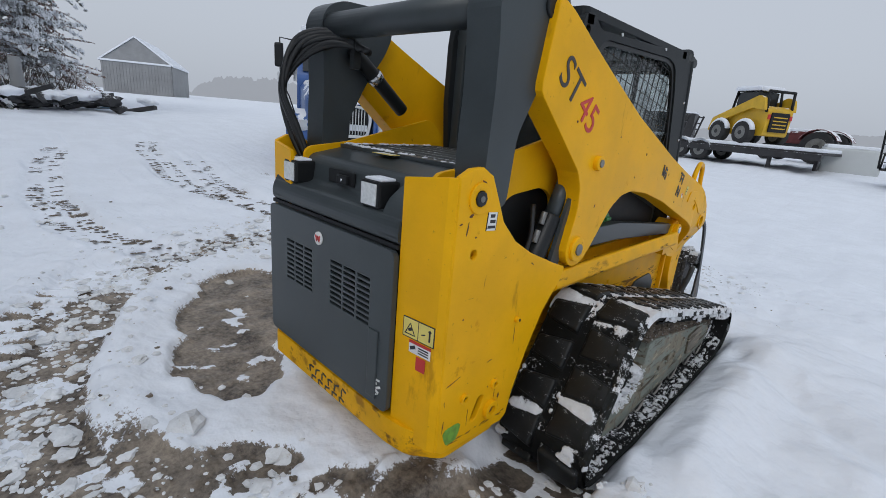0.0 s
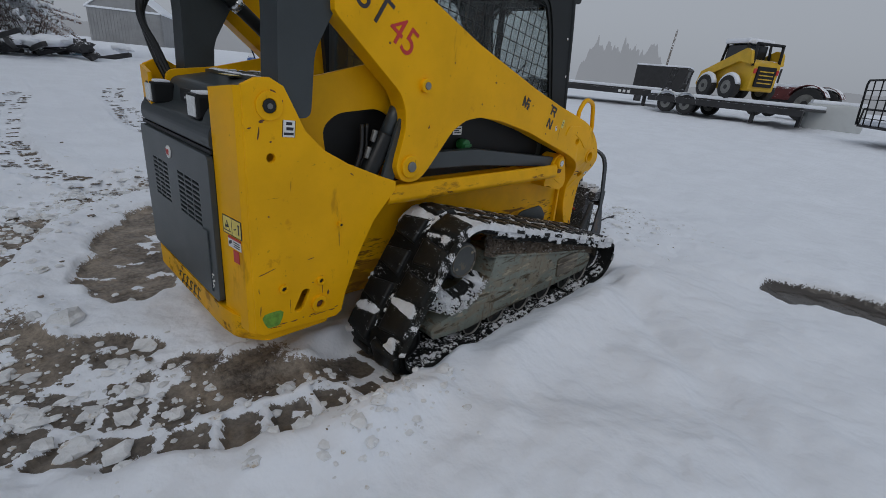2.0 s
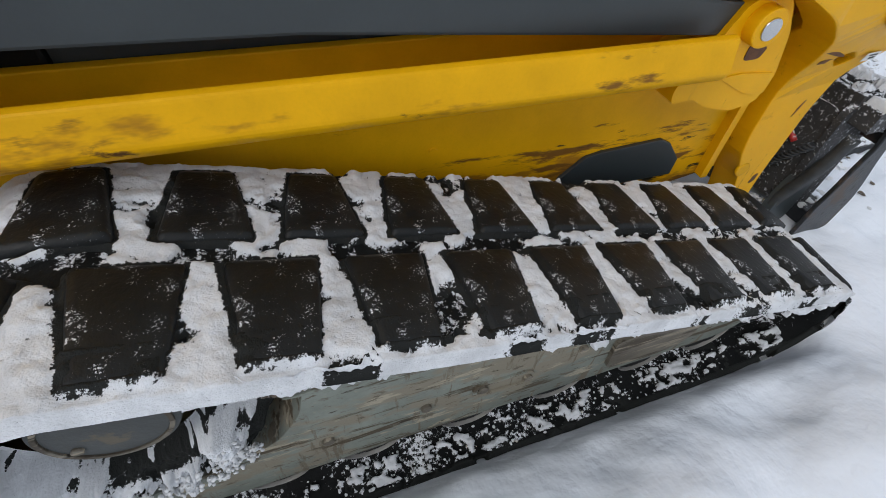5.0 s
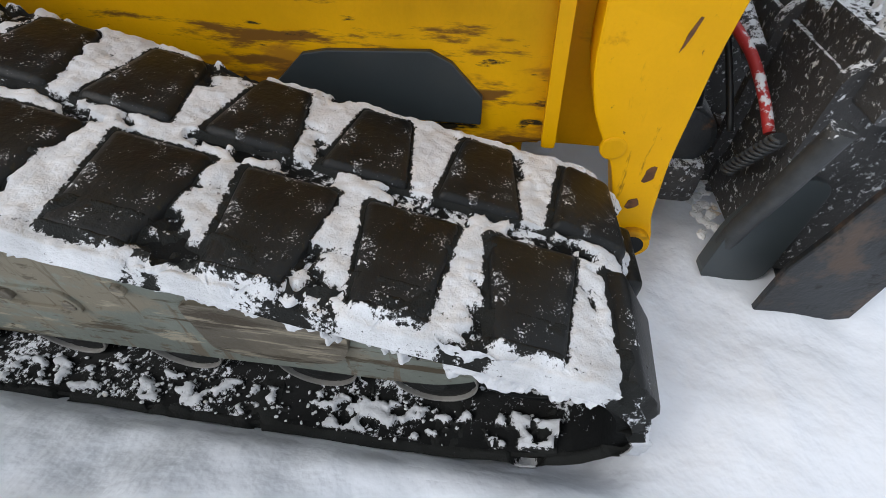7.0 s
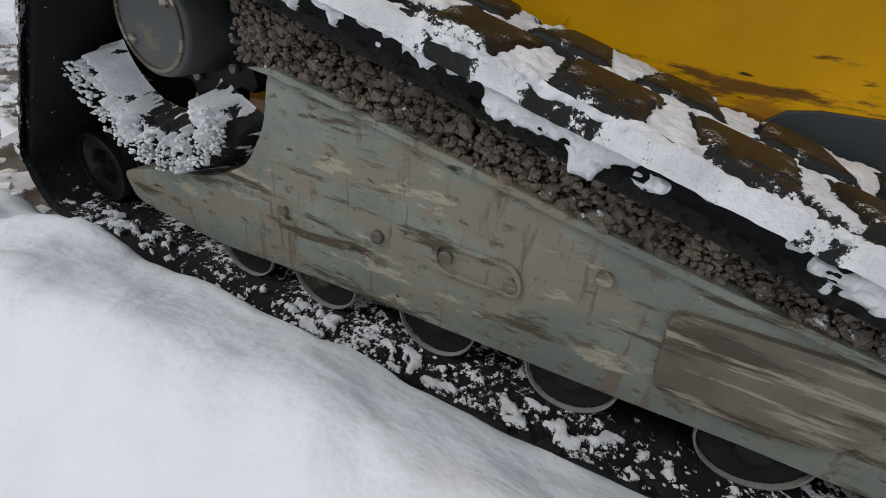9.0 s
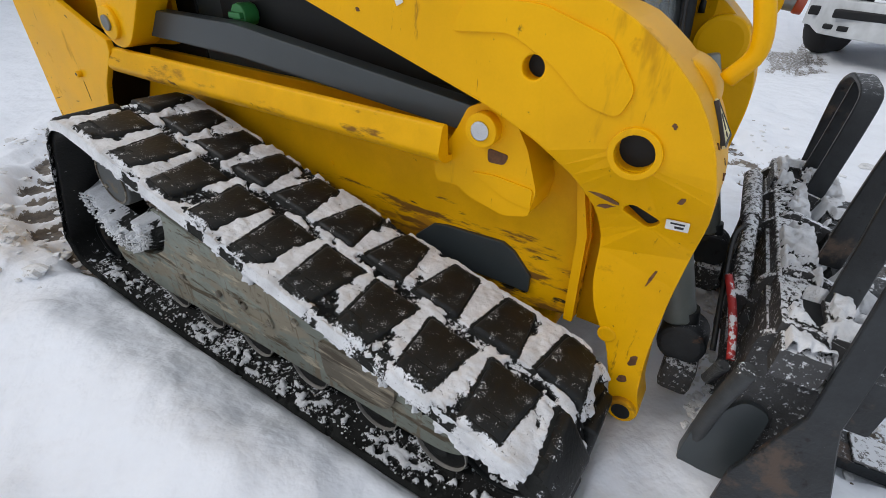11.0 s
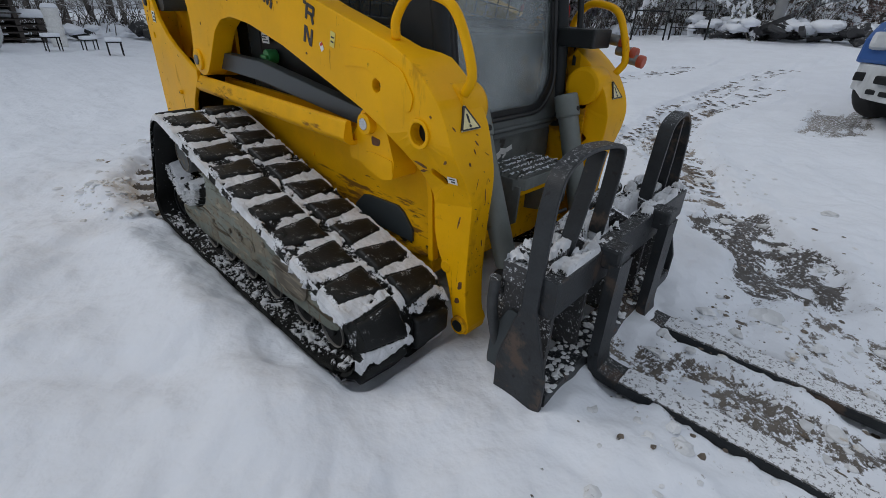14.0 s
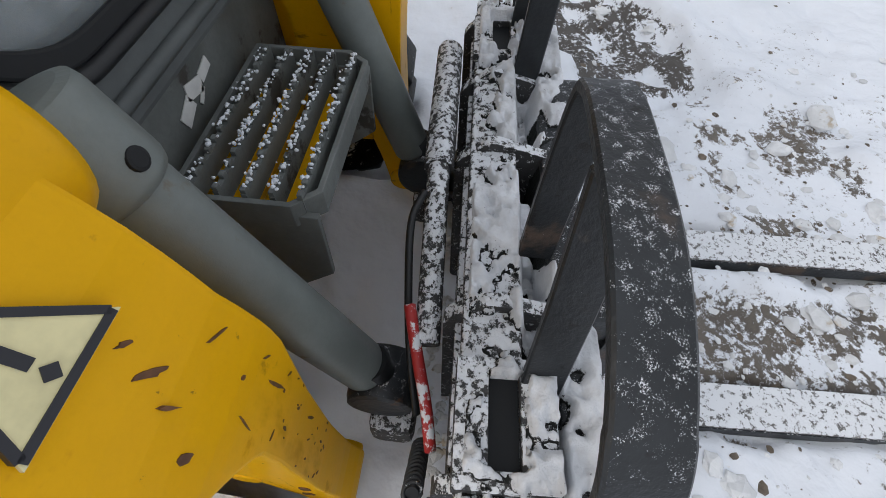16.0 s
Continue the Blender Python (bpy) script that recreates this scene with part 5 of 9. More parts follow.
part("filler_label_print", marks(face_x(0.4635, -0.30, 1.13), [(0, 0.012, 0.055, 0.006), (-0.01, 0, 0.04, 0.006), (0, -0.012, 0.055, 0.006)]), INK, loader)

# ---------------------------------------------------------------- rear end: bumper, engine door, hood
base = [(-0.575, -1.60), (-0.560, -1.705), (0.40, -1.712), (0.515, -1.695), (0.625, -1.60), (0.625, -1.28), (-0.575, -1.28)]
bm = plate(rounded(base, 0.03, 3), 0.235, 0.350, bevel=0.01, axis="z")
part("rear_bumper", bm, YELLOW_WORN, loader, "chipped yellow rear bumper beam")
wornletters = [(-0.11 + 0.055 * i, 0.018 + 0.002 * (i % 3), 0.030, 0.008, (0, 20, -15)[i % 3]) for i in range(6)] + [(-0.13 + 0.055 * i, 0.0, 0.008, 0.034, (8, -12, 0)[i % 3]) for i in range(6)] + \
              [(-0.09 + 0.06 * i, -0.030, 0.034, 0.009, (0, -18, 12)[i % 3]) for i in range(5)] + [(-0.11 + 0.06 * i, -0.040, 0.008, 0.026, (0, 10, -8)[i % 3]) for i in range(5)]
part("worn_lettering", marks(face_back(-0.06, -1.7105, 0.292, 0), wornletters), INK, loader, "remains of dark worn lettering")


def slots(cx, cz, cols, rows, w, h, px, pz):
    out = []
    for i in range(cols):
        for j in range(rows):
            x, z = cx + (i - (cols - 1) / 2) * px, cz + (j - (rows - 1) / 2) * pz
            out.append([(x - w / 2, z - h / 2), (x + w / 2, z - h / 2), (x + w / 2, z + h / 2), (x - w / 2, z + h / 2)])
    return out


door_out = rounded([(-0.572, 0.375), (-0.572, 1.045), (0.402, 1.045), (0.402, 0.365)], 0.035, 4)
vents = slots(-0.285, 0.800, 3, 9, 0.070, 0.011, 0.082, 0.0235) + slots(0.125, 0.800, 3, 9, 0.085, 0.012, 0.098, 0.0235)
door = part("engine_door", plate(door_out, -1.715, -1.690, holes=vents, bevel=0.004, axis="y"), GREY_CLEAN, loader, "dark grey engine door with rows of vent slots")
part("vent_backing", box((-0.50, -1.688, 0.62), (0.34, -1.680, 0.95), 0), BLACK_PLAIN, door)
part("door_pull", box((0.275, -1.722, 0.40), (0.335, -1.712, 0.70), 0.004), GREY_CLEAN, door)
badge = part("round_badge", rod((-0.108, -1.712, 0.970), (-0.108, -1.722, 0.970), 0.030, 26, bevel=0.003), WHITE, door, "round white badge with a red mark")
part("badge_mark", marks(face_back(-0.108, -1.723, 0.970), [(-0.012, 0, 0.008, 0.03, 15), (-0.003, 0, 0.007, 0.024, -20), (0.005, 0, 0.007, 0.024, 20), (0.013, 0, 0.008, 0.03, -15)]), RED, badge)
part("door_sticker", marks(face_back(0.335, -1.7165, 0.47, 8), [(0, 0.02, 0.05, 0.008), (-0.01, 0.005, 0.03, 0.012), (0.012, -0.012, 0.03, 0.010, 20), (0, -0.03, 0.028, 0.012, -30), (-0.01, -0.045, 0.02, 0.006)]), WHITE, door)
part("hood_seam", box((-0.572, -1.700, 1.048), (0.402, -1.675, 1.066), 0.002), BLACK_PLAIN, loader)
hood_prof = [(-1.700, 1.066), (-1.705, 1.12), (-1.69, 1.165), (-1.62, 1.175), (-1.60, 1.185), (-1.585, 1.27), (-1.56, 1.30), (-1.40, 1.33), (-1.30, 1.335), (-1.30, 1.066)]
hood = part("rear_hood", plate(rounded(hood_prof, 0.02, 3), -0.565, 0.400, bevel=0.012), GREY, loader, "dark grey rear hood with snow specks")
part("hood_cheek", plate(rounded([(-1.70, 1.066), (-1.705, 1.12), (-1.66, 1.215), (-1.58, 1.27), (-1.45, 1.285), (-1.45, 1.066)], 0.03, 4), 0.285, 0.402, bevel=0.014), GREY, hood)
part("hood_cheek", plate(rounded([(-1.70, 1.066), (-1.705, 1.12), (-1.66, 1.215), (-1.58, 1.27), (-1.45, 1.285), (-1.45, 1.066)], 0.03, 4), -0.568, -0.47, bevel=0.014), GREY, hood)
part("hood_latch_recess", box((-0.22, -1.606, 1.20), (-0.02, -1.590, 1.262), 0.012), BLACK_PLAIN, hood)
part("latch", box((-0.13, -1.622, 1.205), (-0.05, -1.60, 1.245), 0.006), BLACK_PLAIN, hood)
part("latch_bolt", rod((-0.085, -1.626, 1.225), (-0.085, -1.618, 1.225), 0.006, 8), CHROME, hood)
for x in (-0.418, 0.205):
    lampb = part("work_lamp", box((x - 0.058, -1.69, 1.168), (x + 0.058, -1.585, 1.272), 0.012), BLACK_PLAIN, loader, "square black rear work lamp")
    part("lens", box((x - 0.046, -1.696, 1.178), (x + 0.046, -1.688, 1.262), 0.004), LAMP_LENS, lampb, "clear ribbed lens")
    part("lamp_snow", box((x - 0.05, -1.675, 1.269), (x + 0.05, -1.60, 1.281), 0.005), SNOW_MAT, lampb)
# cooling grille on top of the hood
gr = part("grille_frame", plate([(-0.47, -1.40), (-0.47, -0.72), (0.43, -0.72), (0.43, -1.40)], 1.328, 1.348, holes=[[(-0.42, -1.345), (0.40, -1.345), (0.40, -0.76), (-0.42, -0.76)]], bevel=0.004, axis="z"), GREY, loader, "grey grille frame edged with snow")
bm = bmesh.new()
for i in range(60):
    x = -0.42 + 0.82 * (i + 0.5) / 60
    slab(Matrix.Translation((x, -1.05, 1.334)), 0.0045, 0.59, 0.004, 0, bm)
for j in range(42):
    y = -1.345 + 0.585 * (j + 0.5) / 42
    slab(Matrix.Translation((-0.01, y, 1.337)), 0.82, 0.0045, 0.004, 0, bm)
for j in range(6):
    slab(Matrix.Translation((-0.01, -1.345 + 0.585 * (j + 0.5) / 6, 1.343)), 0.82, 0.012, 0.010, 0, bm)
part("grille_mesh", bm, GRILLE_GREY, gr)
part("radiator_core", box((-0.44, -1.38, 1.27), (0.42, -0.74, 1.30), 0), BLACK_PLAIN, gr)
part("hood_label", marks(pose(-0.03, -1.43, 1.343), [(0, 0, 0.13, 0.055)]), LABEL_YELLOW, loader)
part("hood_label_print", marks(pose(-0.03, -1.43, 1.3445), [(-0.03, 0, 0.05, 0.04), (0.03, 0.01, 0.05, 0.008), (0.03, -0.008, 0.05, 0.008)]), WHITE, loader)
bm = Heap()
rnd = random.Random(3)
for i in range(90):
    e = rnd.random()
    x, y = ((rnd.uniform(-0.46, 0.40), -1.39 + rnd.uniform(0, 0.04)) if e < 0.5 else (-0.46 + rnd.uniform(0, 0.04), rnd.uniform(-1.38, -0.75)))
    lump(bm, (x, y, 1.349), rnd.uniform(0.006, 0.02), rnd, 0.35)
part("grille_snow", bm, SNOW_MAT, gr)
# stickers on the fender return and fender
m = Matrix.Translation((0.522, -1.6817, 0.765)) @ Matrix.Rotation(radians(5.2), 4, "Z") @ face_back(0, 0, 0)
stk = part("warning_sticker", marks(m, [(0, 0.005, 0.150, 0.078)], th=0.002), LABEL_YELLOW, loader, "yellow warning sticker with black pictograms")
part("sticker_print", marks(m, [(0, 0.043, 0.15, 0.003), (0, -0.033, 0.15, 0.003), (-0.075, 0.005, 0.003, 0.078), (0.075, 0.005, 0.003, 0.078), (0, 0.005, 0.003, 0.078),
                                (-0.052, 0.002, 0.004, 0.05, -28), (-0.028, 0.002, 0.004, 0.05, 28), (-0.04, -0.02, 0.054, 0.004), (-0.04, 0.0, 0.02, 0.012, 30),
                                (0.025, 0.0, 0.02, 0.005, 20), (0.055, 0.0, 0.008, 0.035), (0.055, 0.022, 0.012, 0.012, 45)], th=0.003), INK, stk)
part("white_sticker", marks(m, [(0.012, -0.066, 0.105, 0.048)], th=0.002), WHITE, stk)
part("sticker_print", marks(m, [(-0.022, -0.068, 0.028, 0.014, 25), (0.03, -0.060, 0.05, 0.005), (0.03, -0.070, 0.05, 0.005), (0.03, -0.080, 0.05, 0.005)], th=0.003), INK, stk)
part("sticker_stripe", marks(m, [(0.012, -0.046, 0.105, 0.010)], th=0.003), RED, stk)
part("red_sticker", marks(m, [(0.020, -0.125, 0.045, 0.055)], th=0.002), RED, stk)
m = face_x(0.6375, -1.475, 1.185, -4)
tg = part("small_tag", marks(m, [(0, 0, 0.052, 0.066)]), WHITE, loader, "small white tag with black print")
part("tag_print", marks(m, [(0, 0.02, 0.026, 0.012), (0.004, 0.0, 0.03, 0.012), (0, -0.020, 0.042, 0.010), (-0.026, 0, 0.002, 0.066), (0.026, 0, 0.002, 0.066)], th=0.003), INK, tg)
part("green_smear", plate([(-1.575 + 0.045 * math.cos(a) * (1 + 0.2 * math.sin(3 * a)), 0.345 + 0.05 * math.sin(a) * (1 + 0.25 * math.cos(2 * a))) for a in np.linspace(0, 6.0, 16)], 0.636, 0.6375, bevel=0), GREEN_SMEAR, loader)

# ---------------------------------------------------------------- rear uprights, cross tube and hoses
UPR = rounded([(-1.50, 1.22), (-1.495, 1.42), (-1.488, 1.62), (-1.495, 1.80), (-1.51, 1.89), (-1.475, 1.97), (-1.39, 2.010), (-1.22, 2.015), (-1.11, 1.98), (-1.085, 1.90), (-1.13, 1.80), (-1.235, 1.66), (-1.335, 1.48), (-1.355, 1.22)], 0.04, 4)


def upright(sg):
    ob = part("rear_upright", plate(UPR, sg * 0.455, sg * 0.600, bevel=0.018), GREY, loader, "dark grey lift arm upright")
    part("upright_pin", rod((sg * 0.595, -1.22, 1.93), (sg * 0.612, -1.22, 1.93), 0.045, 22, bevel=0.006), BLACK, ob)


both(upright)
part("cross_tube", rod((-0.47, -1.437, 1.888), (0.47, -1.437, 1.888), 0.060, 28), GREY, loader, "dark grey cross tube between the uprights")
rnd = random.Random(11)
for i in range(7):
    o = 0.016 * i
    pts = [(-0.28 + 0.4 * o, -1.40 + 0.2 * o, 1.79 - 0.2 * o), (-0.40, -1.47, 1.80 + 0.01 * i), (-0.50 - 0.3 * o, -1.56 - 0.3 * o, 1.74 + 0.012 * i), (-0.55 + 0.6 * o - 0.05, -1.63 - 0.2 * o, 1.60), (-0.56 + 0.6 * o - 0.03, -1.60, 1.42), (-0.50 + 0.4 * o, -1.54, 1.20)]
    part("hydraulic_hose", tube(spline([(x + rnd.uniform(-.01, .01), y + rnd.uniform(-.01, .01), z) for x, y, z in pts], 7), 0.0135, 8), HOSE, loader, "black rubber hydraulic hose" if i == 0 else "")
part("hose_clamp", box((-0.335, -1.43, 1.70), (-0.30, -1.39, 1.82), 0.004), BLACK, loader)
tilt = part("left_tilt_tube", rod((-0.42, -1.36, 1.80), (-0.42, -1.02, 1.53), 0.036, 18, bevel=0.01), BLACK, loader, "black tube along the far lift arm")
part("tube_band", rod((-0.42, -1.23, 1.697), (-0.42, -1.20, 1.673), 0.043, 18), CHROME, tilt)

# ---------------------------------------------------------------- lift arms
ARM = [(-1.22, 1.965), (-1.12, 1.935), (-0.95, 1.855), (-0.70, 1.745), (-0.37, 1.605), (0.22, 1.400), (0.55, 1.300), (0.78, 1.240), (0.94, 1.195), (1.03, 1.155), (1.10, 1.105), (1.165, 1.045), (1.215, 0.965),
       (1.243, 0.88), (1.25, 0.80), (1.243, 0.70), (1.232, 0.55), (1.228, 0.35), (1.24, 0.20), (1.262, 0.14), (1.255, 0.095), (1.21, 0.085), (1.175, 0.115), (1.16, 0.20), (1.125, 0.33), (1.065, 0.44), (1.045, 0.52), (1.04, 0.66),
       (1.015, 0.76), (0.965, 0.84), (0.88, 0.905), (0.76, 0.958), (0.45, 1.055), (0.20, 1.135), (-0.10, 1.205), (-0.30, 1.228), (-0.42, 1.212), (-0.52, 1.155), (-0.60, 1.06), (-0.68, 0.965),
       (-0.73, 0.915), (-0.80, 0.895), (-0.87, 0.915), (-0.905, 0.98), (-0.885, 1.06), (-0.855, 1.17), (-0.862, 1.265), (-0.90, 1.34), (-0.98, 1.405), (-1.27, 1.64)]


def bend(x_out, y, z):
    """The front leg of the arm steps inward below the knee."""
    k = min(max((0.93 - z) / 0.30, 0), 1) if y > 0.7 else 0.0
    return x_out - 0.125 * k * k * (3 - 2 * k)


def arm(sg):
    holes = [circle(0.855, 1.052, 0.024, 18), circle(1.085, 0.925, 0.038, 22), rounded([(1.075, 0.775), (1.10, 0.80), (1.165, 0.765), (1.14, 0.735)], 0.015)]
    bm = plate(rounded(ARM, 0.03, 2), 0.520, 0.632, holes=holes, bevel=0.010)
    for v in bm.verts:
        if v.co.x < 0.57:
            s_ = min(max((v.co.y - 0.95) / 0.08, 0), 1)
            deep_ = 0.093 + 0.024 * min(max((0.88 - v.co.z) / 0.14, 0), 1)
            v.co.x = sg * (v.co.x - deep_ * s_ * s_ * (3 - 2 * s_))
        else:
            v.co.x = sg * bend(v.co.x, v.co.y, v.co.z)
    ob = part("lift_arm", bm, YELLOW, loader, "yellow lift arm with scratches and chipped paint")
    part("arm_boss", rod((sg * 0.625, -0.75, 1.381), (sg * 0.655, -0.75, 1.381), 0.034, 20, bevel=0.004), YELLOW, ob)
    part("boss_pin", rod((sg * 0.65, -0.75, 1.381), (sg * 0.661, -0.75, 1.381), 0.018, 16, bevel=0.002), STEEL, ob)
    part("lug_boss", rod((sg * 0.625, -0.815, 0.985), (sg * 0.648, -0.815, 0.985), 0.058, 26, bevel=0.006), YELLOW, ob)
    part("lug_pin", rod((sg * 0.64, -0.815, 0.985), (sg * 0.656, -0.815, 0.985), 0.027, 18, bevel=0.003), STEEL, ob)
    part("knee_gusset", plate(rounded([(0.66, 1.10), (0.70, 1.17), (0.86, 1.165), (1.0, 1.12), (1.06, 1.04), (1.04, 0.985), (0.97, 1.0), (0.90, 1.06), (0.80, 1.11)], 0.02), sg * 0.630, sg * 0.6375, bevel=0.003), YELLOW, ob)
    part("hole_boss", plate(circle(1.085, 0.925, 0.052, 24), sg * 0.628, sg * 0.640, holes=[circle(1.085, 0.925, 0.038, 24)], bevel=0.003), YELLOW, ob)
    # black discs set in the arm holes stand in for their shade
    for hy, hz, hr in ((0.855, 1.052, 0.030), (1.085, 0.925, 0.044), (1.12, 0.768, 0.056)):
        hx = bend(0.632, hy, hz) - 0.035
        part("hole_shadow_plate", rod((sg * (hx - 0.004), hy, hz), (sg * hx, hy, hz), hr, 20), BLACK_PLAIN, ob, "black disc painting the shade inside the arm hole")
    if sg > 0:
        rs = random.Random(17)
        for cy_, cz_, ln_, wd_, tn_ in ((1.03, 0.80, 0.10, 0.006, -14), (1.05, 0.775, 0.05, 0.006, 20), (1.19, 0.845, 0.022, 0.005, 60), (1.13, 0.70, 0.009, 0.003, 10), (1.00, 1.02, 0.006, 0.003, 0), (1.18, 0.60, 0.09, 0.004, 75),
                                        (0.93, 1.10, 0.007, 0.006, 0), (0.60, 1.16, 0.010, 0.006, 30), (0.20, 1.30, 0.008, 0.006, 0), (-0.2, 1.42, 0.012, 0.007, 40), (-0.55, 1.5, 0.007, 0.006, 0), (-0.70, 1.18, 0.02, 0.004, 70),
                                        (1.20, 0.32, 0.05, 0.012, 80), (1.19, 0.24, 0.03, 0.014, 70), (-0.98, 1.55, 0.012, 0.006, 0), (-0.30, 1.30, 0.010, 0.005, 20), (1.14, 0.99, 0.010, 0.006, 45), (0.40, 1.12, 0.014, 0.005, -10)):
            pts_ = []
            for i in range(10):
                q = 2 * math.pi * i / 10
                k_ = rs.uniform(0.6, 1.15)
                u, v_ = 0.5 * ln_ * math.cos(q) * k_, wd_ * math.sin(q) * k_
                c_, s2 = math.cos(radians(tn_)), math.sin(radians(tn_))
                pts_.append((cy_ + u * c_ - v_ * s2, cz_ + u * s2 + v_ * c_))
            hx = bend(0.632, cy_, cz_)
            part("paint_chip", plate(pts_, hx - 0.001, hx + 0.0015, bevel=0), CHIP, ob)
        front_y = lambda z: float(np.interp(z, [0.35, 0.55, 0.70, 0.80, 0.88, 0.965, 1.045], [1.228, 1.232, 1.243, 1.25, 1.243, 1.215, 1.165]))
        rc = random.Random(23)
        front_chips = [(0.505, 0.905, 0.030, 0.0030, 55), (0.495, 0.93, 0.014, 0.0022, 40), (0.545, 0.840, 0.026, 0.0042, 62), (0.47, 0.80, 0.006, 0.002, 20),
                       (0.445, 0.70, 0.075, 0.0020, 80), (0.455, 0.86, 0.034, 0.0012, 35), (0.52, 0.88, 0.020, 0.0018, 70), (0.435, 0.76, 0.018, 0.0014, 60), (0.50, 0.76, 0.040, 0.0012, 95), (0.49, 0.66, 0.016, 0.0018, 15), (0.60, 0.96, 0.022, 0.0020, 60), (0.43, 0.50, 0.034, 0.0026, 75)]
        for k in range(26):
            z_ = 0.37 + 0.30 * rc.random() ** 1.8
            front_chips.append((rc.choice((0.408, 0.425, 0.44, 0.47)) + rc.uniform(0, 0.03), z_, 0.003 + 0.014 * rc.random() ** 2, rc.uniform(0.001, 0.0026), rc.uniform(30, 110)))
        for cx_, cz_, ln_, wd_, tn_ in front_chips:
            pts_ = []
            for i in range(10):
                q = 2 * math.pi * i / 10
                k_ = rs.uniform(0.55, 1.2)
                u, v_ = 0.5 * ln_ * math.cos(q) * k_, wd_ * math.sin(q) * k_
                c_, s2 = math.cos(radians(tn_)), math.sin(radians(tn_))
                pts_.append((cx_ + u * c_ - v_ * s2, cz_ + u * s2 + v_ * c_))
            fy = front_y(cz_)
            slope = (front_y(cz_ + 0.01) - front_y(cz_ - 0.01)) / 0.02
            bm = plate(pts_, fy - 0.003, fy + 0.0012, bevel=0, axis="y")
            for v in bm.verts:
                v.co.y += slope * (v.co.z - cz_)
            part("paint_chip", bm, CHIP, ob)
    xb = 0.507
    part("lower_plug", rod((sg * (xb - 0.01), 1.117, 0.372), (sg * (xb + 0.004), 1.117, 0.372), 0.026, 22, bevel=0.006), YELLOW_WORN, ob)
    part("tip_pin", rod((sg * 0.39, 1.215, 0.135), (sg * 0.525, 1.215, 0.135), 0.040, 22, bevel=0.006), YELLOW_WORN, ob)
    # black disc on the pin end, in place of the shaded bore
    part("bore_shade_disc", rod((sg * 0.52, 1.215, 0.135), (sg * 0.528, 1.215, 0.135), 0.026, 18), BLACK_PLAIN, ob)
    part("upper_cross_boss", rod((sg * 0.53, 1.100, 1.000), (sg * 0.392, 1.100, 1.000), 0.088, 36, bevel=0.018), YELLOW, ob, "rounded yellow pin housing")
    hs = spline([(sg * 0.575, 0.90, 1.205), (sg * 0.575, 0.905, 1.27), (sg * 0.572, 0.965, 1.338), (sg * 0.562, 1.045, 1.345), (sg * 0.550, 1.135, 1.315), (sg * 0.54, 1.188, 1.23), (sg * 0.535, 1.222, 1.12), (sg * 0.530, 1.19, 1.060)], 7)
    part("grab_handle", tube(hs, 0.0165, 12), YELLOW, ob, "bent yellow tube grab handle")
    return ob


right_arm = arm(1)
left_arm = arm(-1)
lettering("ST", 0.175, face_x(0.6338, -1.072, 1.690, -33), NAVY, right_arm, "dark_lettering", "worn dark letters")
lettering("45", 0.175, face_x(0.6338, -0.905, 1.582, -33), RED, right_arm, "red_lettering", "red numerals")
# remains of dark lettering along the arm: plain strokes
for parts_, (ly_, lz_) in (([(-0.026, 0.0, 0.014, 0.062, 6), (-0.010, -0.004, 0.013, 0.066, 34), (0.010, 0.004, 0.014, 0.056, -4), (0.026, 0.020, 0.030, 0.012, 0), (0.030, -0.002, 0.024, 0.011, 10), (0.036, -0.022, 0.016, 0.030, -18)], (0.118, 1.322)),
                           ([(-0.022, 0.040, 0.014, 0.058, 0), (0.004, 0.064, 0.046, 0.013, 0), (0.026, 0.052, 0.013, 0.030, 0), (0.006, 0.038, 0.038, 0.012, 0), (0.022, 0.022, 0.014, 0.034, 30), (-0.040, 0.066, 0.018, 0.012, 0),
                             (-0.022, -0.046, 0.014, 0.064, 0), (0.002, -0.046, 0.013, 0.068, 32), (0.026, -0.046, 0.014, 0.064, 0)], (0.440, 1.232))):
    part("worn_lettering", marks(face_x(0.634, ly_, lz_, -18), parts_), NAVY, right_arm, "remains of dark worn lettering")
part("arm_decal", marks(face_x(0.634, 0.60, 1.185, -15), [(0, 0, 0.03, 0.055)]), LABEL_YELLOW, right_arm)
part("decal_print", marks(face_x(0.634, 0.60, 1.185, -15), [(0, 0.008, 0.018, 0.006), (0, -0.008, 0.018, 0.006)], th=0.0035), INK, right_arm)
part("arm_decal", marks(face_x(0.634, 0.52, 1.155, -15), [(0, 0, 0.020, 0.032, 40)]), WHITE, right_arm)
part("decal_print", marks(face_x(0.634, 0.52, 1.163, -15), [(0, 0, 0.014, 0.010, 40)], th=0.0035), RED, right_arm)
xo = bend(0.632, 1.17, 0.775) + 0.004
part("small_tag", marks(face_x(xo + 0.004, 1.195, 0.775, 4) @ Matrix.Rotation(0.30, 4, "X"), [(0, 0, 0.045, 0.026)]), WHITE, right_arm)
part("tag_print", marks(face_x(xo + 0.004, 1.195, 0.775, 4) @ Matrix.Rotation(0.30, 4, "X"), [(0, 0.006, 0.028, 0.004), (0.004, -0.004, 0.018, 0.006)], th=0.0035), INK, right_arm)


